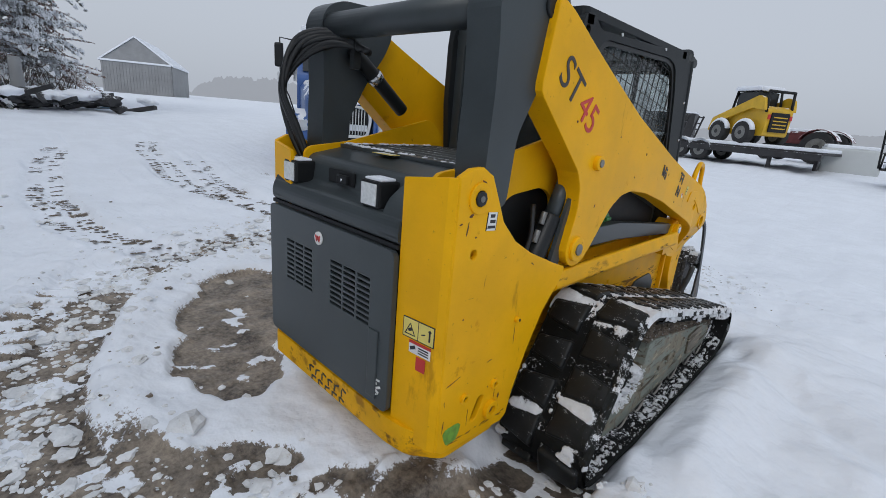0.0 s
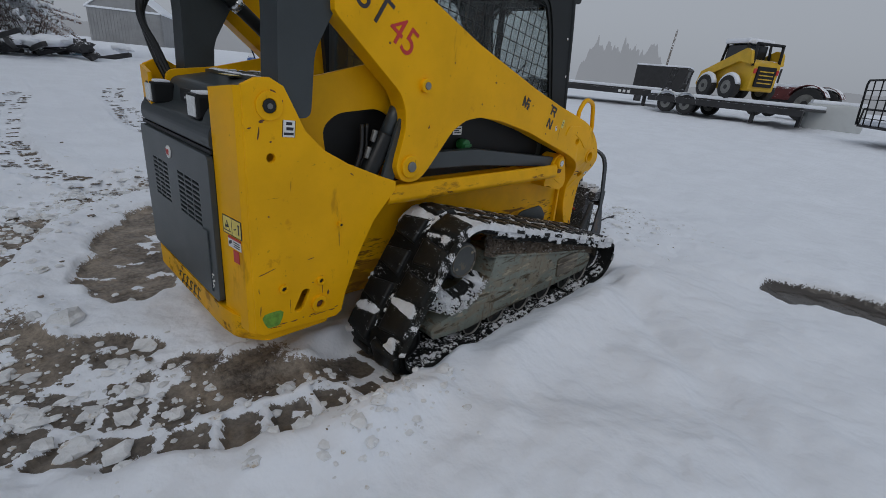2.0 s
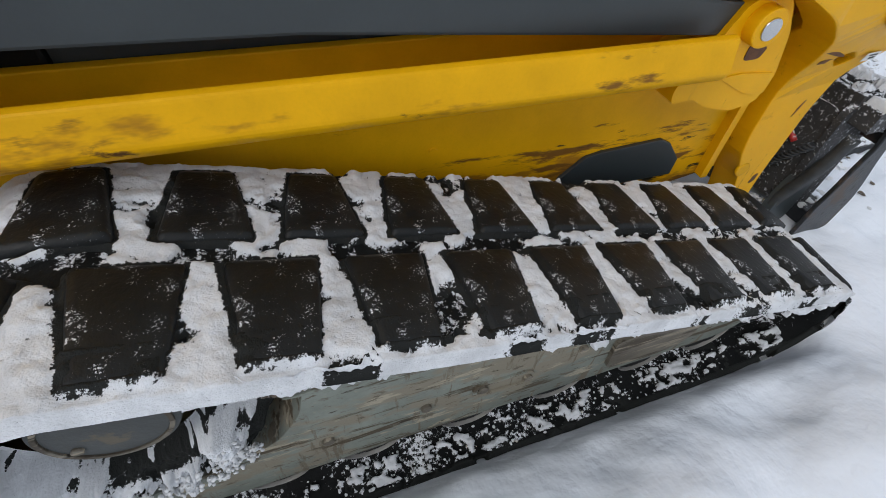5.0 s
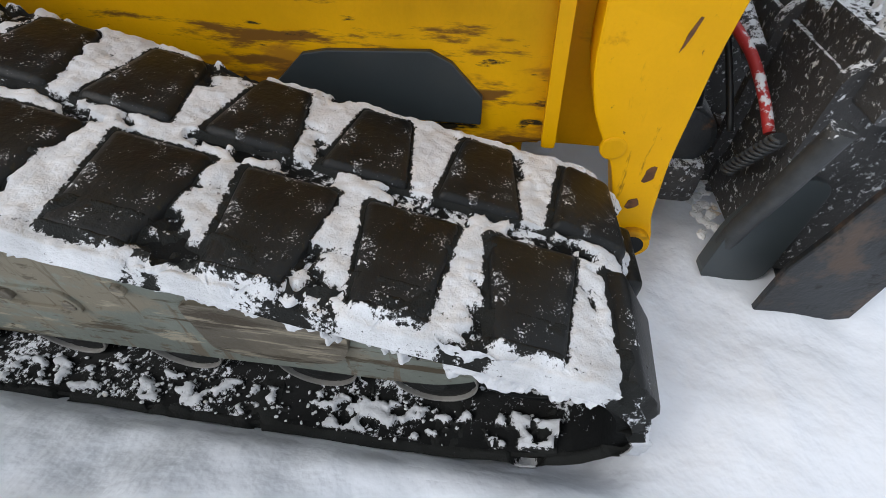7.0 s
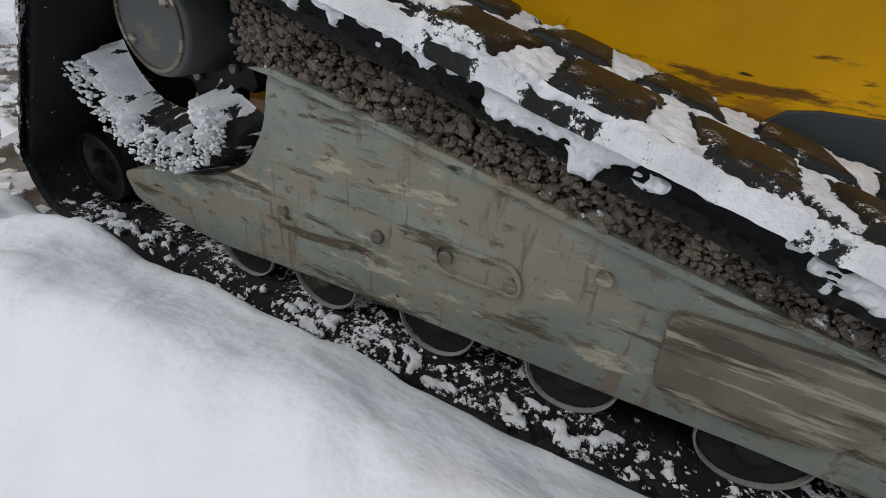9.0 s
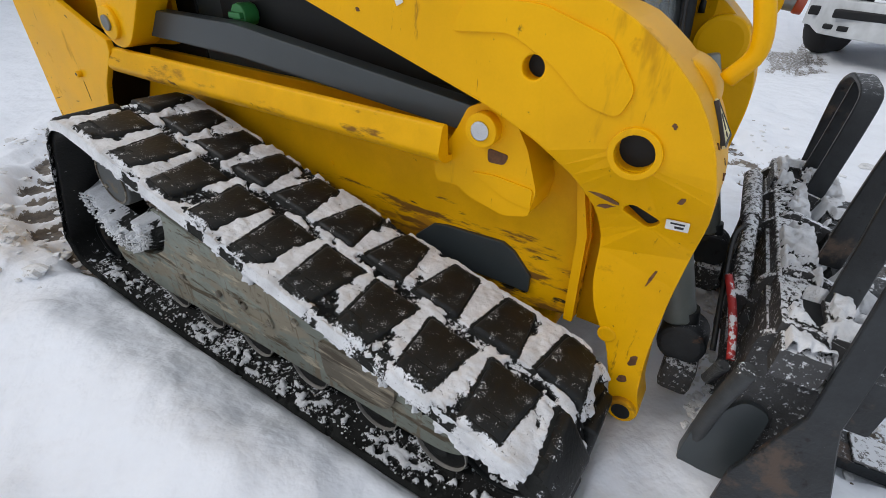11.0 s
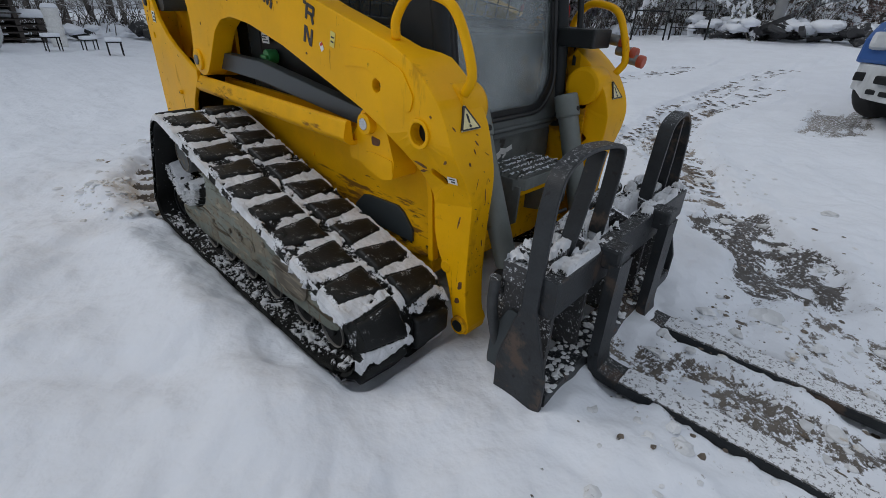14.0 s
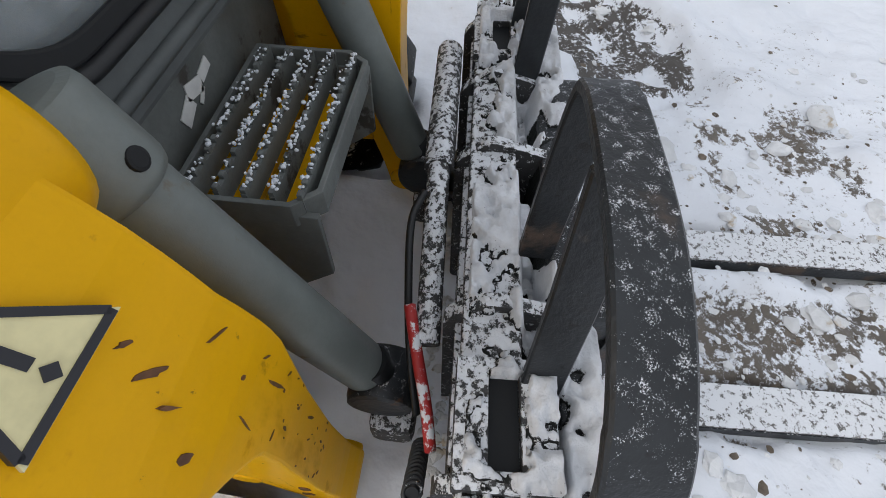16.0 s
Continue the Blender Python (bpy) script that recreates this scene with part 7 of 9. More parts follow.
for x in (0.19, -0.05, -0.24):
    deep = np.where((np.abs(cx - x) < 0.045) & (np.abs(cy - 1.545) < 0.012), -0.12, deep)
edge_ = sstep(cy, 1.434, 1.439) * (1 - sstep(cy, 1.626, 1.632))
zz = (bed + deep) * edge_ + 0.52 * (1 - edge_)
co_ = math.cos(radians(2.5)), math.sin(radians(2.5))
sheet = np.stack([cx * co_[0] - (cy - 1.5) * co_[1], cx * co_[1] + (cy - 1.5) * co_[0] + 1.5, zz], -1)
tagged(grid_mesh("carriage_snow", sheet, TRACK_SNOW, attr={"thin": 1 - np.clip(deep / 0.012, 0, 1)}), "snow crusted over the fork carriage rails", "snow", kind="stuff")
bm = Heap()
rnd = random.Random(31)
for i in range(900):
    x = rnd.uniform(XL, XR - 0.04)
    y, z = rnd.choice(((rnd.uniform(1.52, 1.57), 0.48), (rnd.uniform(1.54, 1.66), 0.121), (rnd.uniform(1.36, 1.42), 0.13)))
    if vnoise(x * 7, y * 7, 2) < 0.40:
        continue
    lump(bm, (x, y, z), rnd.uniform(0.005, 0.014), rnd, 0.5)
bm.transform(FT)
tagged(part("carriage_snow_lumps", bm, DIRTY_SNOW), "lumps of snow caked on the fork carriage", "snow", kind="stuff")


# ================================================================ surroundings
BARK = mat("bark", (0.20, 0.178, 0.16), 0.9, var=0.35, scale=5, fine=30, bump=0.6, snow=(0.42, 6, 0.12))
# needles lighter than their own tone: snowfall haze is in the colour
NEEDLES = mat("hazed_conifer_needles", (0.170, 0.180, 0.155), 0.8, var=0.4, scale=0.8, fine=9, bump=0.2)
NEEDLES_BROWN = mat("hazed_brown_needles", (0.29, 0.245, 0.21), 0.8, var=0.4, scale=0.8, fine=9, bump=0.2)
RUSSET = mat("russet_leaves", (0.24, 0.165, 0.145), 0.8, var=0.4, scale=0.8, fine=9, bump=0.2)
BRANCH_SNOW = mat("branch_snow", (0.80, 0.82, 0.86), 0.8, var=0.05, scale=2, fine=20, bump=0.3, spec=0.2)
# the barn's haze is put into this lighter metal grey
SHED_GREY = mat("hazed_weathered_metal", (0.27, 0.275, 0.28), 0.6, var=0.12, scale=0.6, fine=6, bump=0.1)
SHED_BROWN = mat("dark_boards", (0.06, 0.05, 0.045), 0.8, var=0.2, scale=1, fine=10, bump=0.2)
BLUE = mat("blue_truck_paint", (0.035, 0.10, 0.30), 0.3, var=0.08, scale=2, fine=30, bump=0.02, snow=(0.34, 2.2, 0.22))
TRUCK_WHITE = mat("frosted_white_plastic", (0.55, 0.57, 0.58), 0.5, var=0.12, scale=5, fine=40, bump=0.1)
TANK_WHITE = mat("white_tank_paint", (0.48, 0.50, 0.50), 0.5, var=0.06, scale=1, fine=20, bump=0.03)
DARK_STEEL = mat("dark_trailer_steel", (0.028, 0.028, 0.030), 0.55, var=0.25, scale=4, fine=30, bump=0.1, snow=(0.30, 9, 0.18))
TYRE = mat("tyre_rubber", (0.020, 0.020, 0.021), 0.75, var=0.2, scale=8, fine=60, bump=0.2, snow=(0.34, 9, 0.14))
MAROON = mat("maroon_paint", (0.12, 0.025, 0.025), 0.5, var=0.2, scale=3, bump=0.05, snow=(0.38, 4, 0.3))
GREY_BLUE = mat("blue_grey_bin", (0.06, 0.11, 0.15), 0.5, var=0.15, scale=4, bump=0.05)
FAR_YELLOW = mat("far_yellow_paint", (0.62, 0.38, 0.02), 0.45, var=0.1, scale=3, fine=30, bump=0.05, snow=(0.22, 4, 0.30))
CAB_DARK = mat("dark_cab_glass", (0.02, 0.024, 0.028), 0.15, var=0.1, bump=0.02)
BRUSH = mat("brush_twigs", (0.10, 0.085, 0.075), 0.9, var=0.35, scale=3, fine=20, bump=0.3, snow=(0.45, 7, 0.16))


def raw_mesh(name, verts, faces, mats, mat_index=None, smooth=False):
    me = bpy.data.meshes.new(name)
    me.from_pydata([tuple(v) for v in verts], [], [tuple(q) for q in faces])
    for m_ in mats:
        me.materials.append(m_)
    if mat_index is not None:
        me.polygons.foreach_set("material_index", np.array(mat_index, np.int32))
    if smooth:
        me.polygons.foreach_set("use_smooth", np.full(len(me.polygons), True))
    me.update()
    return me


def tuft(verts, faces, idx, c, along_, size, rs, which, flat=0.35):
    """A small ragged clump of needles or snow: two crossed, folded leaves."""
    a = np.array(along_, float)
    a /= np.linalg.norm(a) + 1e-9
    side = np.cross(a, (0, 0, 1.0)) + rs.normal(0, 0.35, 3)
    side /= np.linalg.norm(side) + 1e-9
    up = np.cross(side, a)
    k = len(verts)
    l, w, h = size * rs.uniform(0.8, 1.3), size * rs.uniform(0.35, 0.6), size * flat * rs.uniform(0.4, 1.0)
    c = np.array(c)
    verts += [c - a * l * 0.5, c + side * w - up * h * 0.5, c + a * l * 0.6 - up * h, c - side * w - up * h * 0.5, c + up * h]
    faces += [(k, k + 1, k + 4), (k + 1, k + 2, k + 4), (k + 2, k + 3, k + 4), (k + 3, k, k + 4)]
    idx += [which] * 4


def conifer(name, height, spread, seed, leaf, low=0.12, snowy=0.75, gap=0.25, taper=0.75):
    """A spruce or pine: tapered trunk, whorls of drooping limbs, a crown of many small clumps with snow on top."""
    rs = np.random.RandomState(seed)
    tree = thing(name, "", "")
    bm = tube([(0.15 * math.sin(i * 0.7 + seed) * i / 8, 0.12 * math.cos(i + seed) * i / 8, height * i / 8 - 0.3) for i in range(9)], [0.022 * height * (1 - i / 8.6) * 0.55 + 0.012 for i in range(9)], 8)
    levels = int(height * 2.5)
    verts, faces, idx = [], [], []
    for lv in range(levels):
        u = low + (1 - low) * (lv + rs.rand()) / levels
        z = u * height
        reach = spread * (1 - u) ** taper * rs.uniform(0.4, 1.25) + 0.25
        for b in range(rs.randint(4, 7)):
            if rs.rand() < gap:
                continue
            an = rs.uniform(0, 2 * math.pi)
            ln = reach * rs.uniform(0.45, 1.15)
            d = np.array([math.cos(an), math.sin(an), 0])
            droop = rs.uniform(0.05, 0.75)
            laden = snowy * rs.uniform(0.7, 1.15)
            n = max(3, int(ln / 0.19))
            pts = []
            for i in range(1, n + 1):
                t = i / n
                p = d * ln * t + np.array([0, 0, z + 0.15 * ln * t - droop * ln * t * t])
                pts.append(p)
                lat = np.cross(d, (0, 0, 1.0))
                for s_ in range(7 if t < 0.85 else 5):
                    off = lat * rs.uniform(-0.32, 0.32) * ln * 0.5 * (1.15 - t) + rs.normal(0, 0.03, 3)
                    q = p + off
                    way = d * 0.7 + lat * np.sign(off @ lat) * 0.6 + np.array([0, 0, -0.3])
                    tuft(verts, faces, idx, q, way, rs.uniform(0.07, 0.17), rs, 0)
                    if rs.rand() < laden:
                        tuft(verts, faces, idx, q + rs.normal(0, 0.02, 3) + np.array([0, 0, 0.05]), way, rs.uniform(0.07, 0.24), rs, 1, 0.95)
            if ln > 0.8:
                tube([(0, 0, z), tuple(pts[len(pts) // 2]), tuple(pts[-1])], [0.035, 0.022, 0.008], 4, bm)
    part("trunk", bm, BARK, tree)
    crown = new("crown", raw_mesh("crown", verts, faces, [leaf, BRANCH_SNOW], idx))
    crown.parent = tree
    return tree


def bare_tree(name, height, seed, snow_share=0.60):
    """A leafless tree: forked limbs with snow lying along them."""
    rs = random.Random(seed)
    tree = thing(name, "", "")
    bm, sn = bmesh.new(), bmesh.new()

    def grow(p, d, ln, r, depth):
        pts, q, n = [p], p, 6 if depth == 0 else 3
        for i in range(n):
            d = (d + Vector((rs.gauss(0, 0.13), rs.gauss(0, 0.13), rs.gauss(0.03, 0.08))) * (0.3 if depth == 0 else 1)).normalized()
            q = q + d * ln / n
            pts.append(q)
        tube(pts, [r * (1 - (0.75 if depth == 0 else 0.4) * i / n) for i in range(n + 1)], 6 if depth < 1 else 3, bm)
        if depth >= 1 and abs(d.z) < 0.85 and rs.random() < snow_share:
            tube([a + Vector((0, 0, r * 0.9)) for a in pts], [r * 0.7 + 0.008] * 4, 3, sn)
        if depth < 4:
            for i in range((15, 4, 3, 2)[depth]):
                a = rs.uniform(0, 6.28)
                tilt_ = rs.uniform(0.5, 1.25)
                side = Matrix.Rotation(a, 3, d) @ d.orthogonal().normalized()
                nd = (d * math.cos(tilt_) + side * math.sin(tilt_) + Vector((0, 0, 0.12))).normalized()
                if depth == 0:
                    u = rs.uniform(0.16, 0.98)
                    at_ = pts[int(u * n)].lerp(pts[int(u * n) + 1], u * n % 1)
                    grow(at_, nd, height * rs.uniform(0.16, 0.32) * (1.15 - 0.7 * u), r * 0.42 * (1.1 - 0.6 * u), 1)
                else:
                    grow(pts[rs.choice((1, 2, 3))], nd, ln * rs.uniform(0.45, 0.75), r * 0.55, depth + 1)

    grow(Vector((0, 0, -0.3)), Vector((rs.gauss(0, 0.04), rs.gauss(0, 0.04), 1)).normalized(), height * 0.95, height * 0.0085, 0)
    part("trunk", bm, BARK, tree)
    tagged(part("limb_snow", sn, BRANCH_SNOW, tree), "snow lying along the limbs", kind="stuff")
    return tree


rnd = random.Random(77)
KINDS = [
    (conifer("spruce_tree", 16.0, 3.6, 1, NEEDLES, 0.05, 0.95, 0.12, 0.6), "dark green spruce tree heavily laden with snow", "spruce"),
    (conifer("spruce_tree", 13.0, 3.4, 2, NEEDLES, 0.04, 0.95, 0.15, 0.5), "dark green spruce tree heavily laden with snow", "spruce"),
    (conifer("pine_tree", 17.0, 3.2, 3, NEEDLES_BROWN, 0.30, 0.75, 0.50, 0.3), "tall thin pine tree with snowy limbs", "pine"),
    (conifer("pine_tree", 14.5, 4.0, 4, NEEDLES_BROWN, 0.06, 0.9, 0.28, 0.45), "brownish pine tree dusted with snow", "pine"),
    (bare_tree("bare_tree", 12.0, 5), "leafless grey tree with snow along its limbs", "tree"),
    (bare_tree("bare_tree", 10.0, 6), "leafless grey tree with snow along its limbs", "tree"),
]
for tr, lab, cat in KINDS:
    tagged(tr, lab, cat, "woods behind the yard")
placed = [0] * len(KINDS)


def plant(kind, x, y, scale=1.0):
    tr = KINDS[kind][0]
    m_ = pose(x, y, ground_z(x, y), 0, 0, rnd.uniform(0, 360)) @ Matrix.Diagonal((scale, scale, scale * rnd.uniform(0.93, 1.07), 1))
    if not placed[kind]:
        placed[kind] = 1
        tr.matrix_basis = m_
    else:
        cp = copy_thing(tr, Matrix.Identity(4))
        cp.matrix_basis = m_


EYE0 = (2.39, 2.71)


def spot(az, dist):
    """A place in the yard by compass bearing (degrees from ahead, to the right) and distance from the open side."""
    a = radians(az)
    return EYE0[0] + dist * math.sin(a), EYE0[1] + dist * math.cos(a)


for row, (dist, step_) in enumerate(((22.5, 5.0), (26.5, 4.6), (32, 5.5))):
    az = -100 - (3 if row % 2 else 0)
    while az > -204:
        a2, d2 = az + rnd.uniform(-1.3, 1.3), dist + rnd.uniform(-2, 2)
        left = a2 < -152
        if row == 0:
            kind = rnd.choice((4, 5, 4, 5)) if left else (rnd.choice((0, 1, 1)) if a2 < -117 else rnd.choice((1, 3, 3)))
        else:
            kind = rnd.choice((2, 4, 2, 5, 4)) if left else (rnd.choice((0, 1, 0, 2)) if a2 < -117 else rnd.choice((3, 3, 0, 2)))
        if not (row == 0 and not left and rnd.random() < 0.15):
            x, y = spot(a2, d2)
            plant(kind, x, y, rnd.uniform(0.85, 1.15) * float(np.interp(a2, [-112, -104, -99], [1.0, 0.72, 0.42])))
        az -= step_
for i in range(34):
    x, y = spot(rnd.uniform(-206, -152), rnd.uniform(21.5, 34))
    plant(rnd.choice((4, 5)), x, y, rnd.uniform(0.7, 1.25))
# low brush at the foot of the woods
bm = bmesh.new()
for i in range(520):
    x, y = spot(rnd.uniform(-203, -99), rnd.uniform(19.5, 25))
    z = ground_z(x, y)
    for j in range(5):
        a, l = rnd.uniform(0, 6.28), rnd.uniform(0.5, 1.7)
        lean = rnd.uniform(0.3, 1.0)
        p = Vector((x + rnd.gauss(0, 0.2), y + rnd.gauss(0, 0.2), z - 0.05))
        q = p + Vector((math.cos(a) * lean * l * 0.5, math.sin(a) * lean * l * 0.5, l * 0.7))
        e = q + Vector((math.cos(a) * lean * l * 0.5, math.sin(a) * lean * l * 0.5, l * 0.1))
        tube([p, q, e], [0.018, 0.014, 0.006], 3, bm)
tagged(part("brush", bm, BRUSH), "tangled brush with snow at the edge of the woods", "brush", kind="stuff")
bm = Heap()
for i in range(160):
    x, y = spot(rnd.uniform(-203, -99), rnd.uniform(19.5, 26))
    lump(bm, (x, y, ground_z(x, y)), rnd.uniform(0.25, 0.75), rnd, 0.55, 2)
tagged(part("snow_mounds", bm, SNOW_MAT, smooth=True), "rounded snow mounds at the edge of the woods", "snow", kind="stuff")
# the depth of the woods closes behind the trees, haze put into its grey
wall_pts = [spot(a, 52) for a in np.linspace(-96, -206, 56)]
bm = bmesh.new()
ring = []
for i, (x, y) in enumerate(wall_pts):
    hgt = 10.5 + 2.5 * math.sin(i * 1.7) + 1.5 * math.sin(i * 4.1 + 1) - (5.0 if i < 4 else 0)
    ring.append((bm.verts.new((x, y, -1)), bm.verts.new((x, y, hgt * 0.5)), bm.verts.new((x + rnd.uniform(-.5, .5), y, hgt))))
for a, b in zip(ring, ring[1:]):
    bm.faces.new((a[0], b[0], b[1], a[1]))
    bm.faces.new((a[1], b[1], b[2], a[2]))
tagged(part("woods_backdrop", bm, mat("hazed_woods_depth", (0.44, 0.43, 0.425), 0.9, var=0.5, scale=0.5, fine=3.0, bump=0.1, snow=(0.50, 2.2, 0.0))), "grey depth of snowy woods", "backdrop", kind="structure")


# ---------------------------------------------------------------- blue truck
def wheel(parent, c, r, w, axis=(0, 1, 0), name="wheel"):
    a = Vector(axis)
    c = Vector(c)
    t_ = part("tyre", rod(c - a * w / 2, c + a * w / 2, r, 28, bevel=r * 0.12), TYRE, None)
    t_.name = name
    t_.parent = parent
    part("rim", rod(c - a * (w / 2 + 0.006), c + a * (w / 2 + 0.006), r * 0.58, 22, bevel=0.01), STEEL, t_)
    part("wheel_hub", rod(c - a * (w / 2 + 0.02), c + a * (w / 2 + 0.02), r * 0.2, 14, bevel=0.006), DARK_STEEL, t_)
    return t_


def truck():
    t_ = thing("heavy_truck", "blue heavy truck with snow on its hood and frosted grille", "truck")
    # built facing +x with the bumper at x = 0
    ys_ = np.linspace(-1.18, 1.18, 13)
    bm = plate([(y, 0.74) for y in ys_] + [(y, 0.40 if abs(y) > 0.95 else 0.33) for y in ys_[::-1]], -0.16, 0.0, bevel=0.02, axis="x")
    for v in bm.verts:
        v.co.x -= 0.42 * (abs(v.co.y) / 1.18) ** 2.2
    part("bumper", bm, TRUCK_WHITE, t_, "white frosted bumper swept back at its ends")
    for y in (-0.92, 0.92):
        part("fog_lamp", slab(pose(-0.235, y, 0.585, 0, 0, -24 if y > 0 else 24), 0.05, 0.2, 0.11, 0.02), BLACK_PLAIN, t_)
    part("bumper_intake", box((-0.12, -0.58, 0.54), (0.008, 0.58, 0.64), 0.02), BLACK_PLAIN, t_)
    # black blocks paint the shaded tow holes on the uncut bumper
    for y in (-0.40, 0.40, -0.62):
        part("tow_hole_shade", box((-0.14, y - 0.07, 0.40), (-0.02 if abs(y) < 0.5 else -0.08, y + 0.07, 0.46), 0.015), BLACK_PLAIN, t_)
    g_out = rounded([(-0.50, 0.86), (-0.58, 1.20), (-0.54, 1.44), (-0.2, 1.50), (0.2, 1.50), (0.54, 1.44), (0.58, 1.20), (0.50, 0.86)], 0.08)
    g_in = rounded([(-0.45, 0.92), (-0.52, 1.20), (-0.48, 1.40), (-0.18, 1.45), (0.18, 1.45), (0.48, 1.40), (0.52, 1.20), (0.45, 0.92)], 0.06)
    gr_ = part("grille", plate(g_out, -0.20, -0.10, holes=[g_in], bevel=0.02), TRUCK_WHITE, t_, "frosted chrome grille surround")
    part("grille_core", box((-0.20, -0.5, 0.9), (-0.17, 0.5, 1.43), 0.0), BLACK_PLAIN, gr_)
    for i in range(15):
        y = -0.42 + 0.06 * i
        part("grille_bar", tube([(-0.13, y, 0.93), (-0.12, y, 1.2), (-0.15, y * 1.02, 1.43)], 0.011, 6), TRUCK_WHITE, gr_)
    part("grille_bar", box((-0.14, -0.03, 0.92), (-0.09, 0.03, 1.45), 0.01), TRUCK_WHITE, gr_)
    part("grille_snow", box((-0.19, -0.48, 1.0), (-0.165, 0.48, 1.12), 0.006), SNOW_MAT, gr_)
    # hood: a lofted shell
    secs = [(-0.16, 0.86, 1.50, 0.62), (-0.5, 0.86, 1.72, 0.78), (-1.1, 0.88, 1.86, 0.88), (-1.75, 0.9, 2.0, 0.98)]
    arr = []
    for x, z0, z1, w in secs:
        arr.append([(x, y, z) for y, z in ((-w, z0), (-w, z1 - 0.22), (-w * 0.88, z1 - 0.07), (-w * 0.55, z1), (0, z1 + 0.03), (w * 0.55, z1), (w * 0.88, z1 - 0.07), (w, z1 - 0.22), (w, z0))])
    hd = grid_mesh("hood", np.array(arr), BLUE, t_)
    hd["label"] = "blue hood partly covered with snow"
    for s_ in (-1, 1):
        fen = [(-0.30, 0.74), (-0.33, 1.04), (-0.48, 1.24), (-0.75, 1.34), (-1.35, 1.22), (-1.55, 0.9), (-1.50, 0.74), (-1.32, 0.78), (-1.18, 1.0), (-0.90, 1.10), (-0.62, 0.98), (-0.50, 0.74)]
        part("front_fender", plate([(y, z) for y, z in fen], s_ * 0.66, s_ * 1.18, bevel=0.05, axis="y"), BLUE, t_, "blue front fender")
        part("headlamp", slab(pose(-0.34, s_ * 0.88, 1.02, 0, -20, s_ * -28), 0.14, 0.34, 0.22, 0.06), TRUCK_WHITE, t_, "frosted headlamp")
        wheel(t_, (-0.95, s_ * 1.02, 0.52), 0.52, 0.30)
        arm_ = part("hood_mirror_arm", tube([(-0.35, s_ * 1.0, 1.25), (-0.30, s_ * 1.10, 1.55), (-0.30, s_ * 1.20, 1.72)], 0.014, 6), BLACK_PLAIN, t_)
        part("hood_mirror", slab(pose(-0.30, s_ * 1.22, 1.86, 0, 8, 0), 0.10, 0.20, 0.26, 0.04), TRUCK_WHITE, arm_, "frosted hood mirror")
        big_ = part("door_mirror_bracket", tube([(-2.15, s_ * 1.05, 2.75), (-2.05, s_ * 1.45, 2.78), (-2.05, s_ * 1.45, 2.05), (-2.15, s_ * 1.05, 2.05)], 0.018, 6), BLACK_PLAIN, t_)
        part("door_mirror", slab(pose(-2.04, s_ * 1.47, 2.42), 0.10, 0.20, 0.50, 0.05), BLACK_PLAIN, big_)
        part("exhaust_stack", rod((-2.05, s_ * 1.05, 1.9), (-2.05, s_ * 1.05, 2.75), 0.10, 18, bevel=0.01), CHROME, t_, "chrome exhaust stack with snow")
    part("cab", plate(rounded([(-3.9, 0.9), (-3.9, 3.0), (-2.5, 3.05), (-2.25, 2.85), (-1.8, 2.05), (-1.75, 0.9)], 0.15), -1.05, 1.05, bevel=0.08, axis="y"), BLUE, t_, "blue truck cab")
    part("windscreen", slab(Matrix.Translation((-1.99, 0, 2.46)) @ Matrix.Rotation(radians(-29), 4, "Y"), 0.03, 1.85, 0.78, 0.01), CAB_DARK, t_)
    part("roof_snow", box((-3.8, -1.0, 3.0), (-2.45, 1.0, 3.14), 0.06), SNOW_MAT, t_)
    part("sun_visor", box((-2.2, -0.95, 2.86), (-1.98, 0.95, 2.92), 0.02), BLUE, t_)
    part("chassis_rail", box((-8.5, -0.45, 0.75), (-0.4, 0.45, 1.05), 0.02), DARK_STEEL, t_)
    part("flat_bed", box((-9.0, -1.2, 1.05), (-4.1, 1.2, 1.25), 0.02), DARK_STEEL, t_)
    part("headboard", box((-4.25, -1.2, 1.2), (-4.1, 1.2, 2.6), 0.02), DARK_STEEL, t_)
    for x in (-6.6, -7.9):
        for s_ in (-1, 1):
            wheel(t_, (x, s_ * 0.95, 0.52), 0.52, 0.5)
    t_.matrix_basis = pose(-5.93, 2.25, ground_z(-6.4, 2.3) - 0.03, 0, 0, -32) @ Matrix.Diagonal((0.95, 0.90, 0.96, 1))


truck()


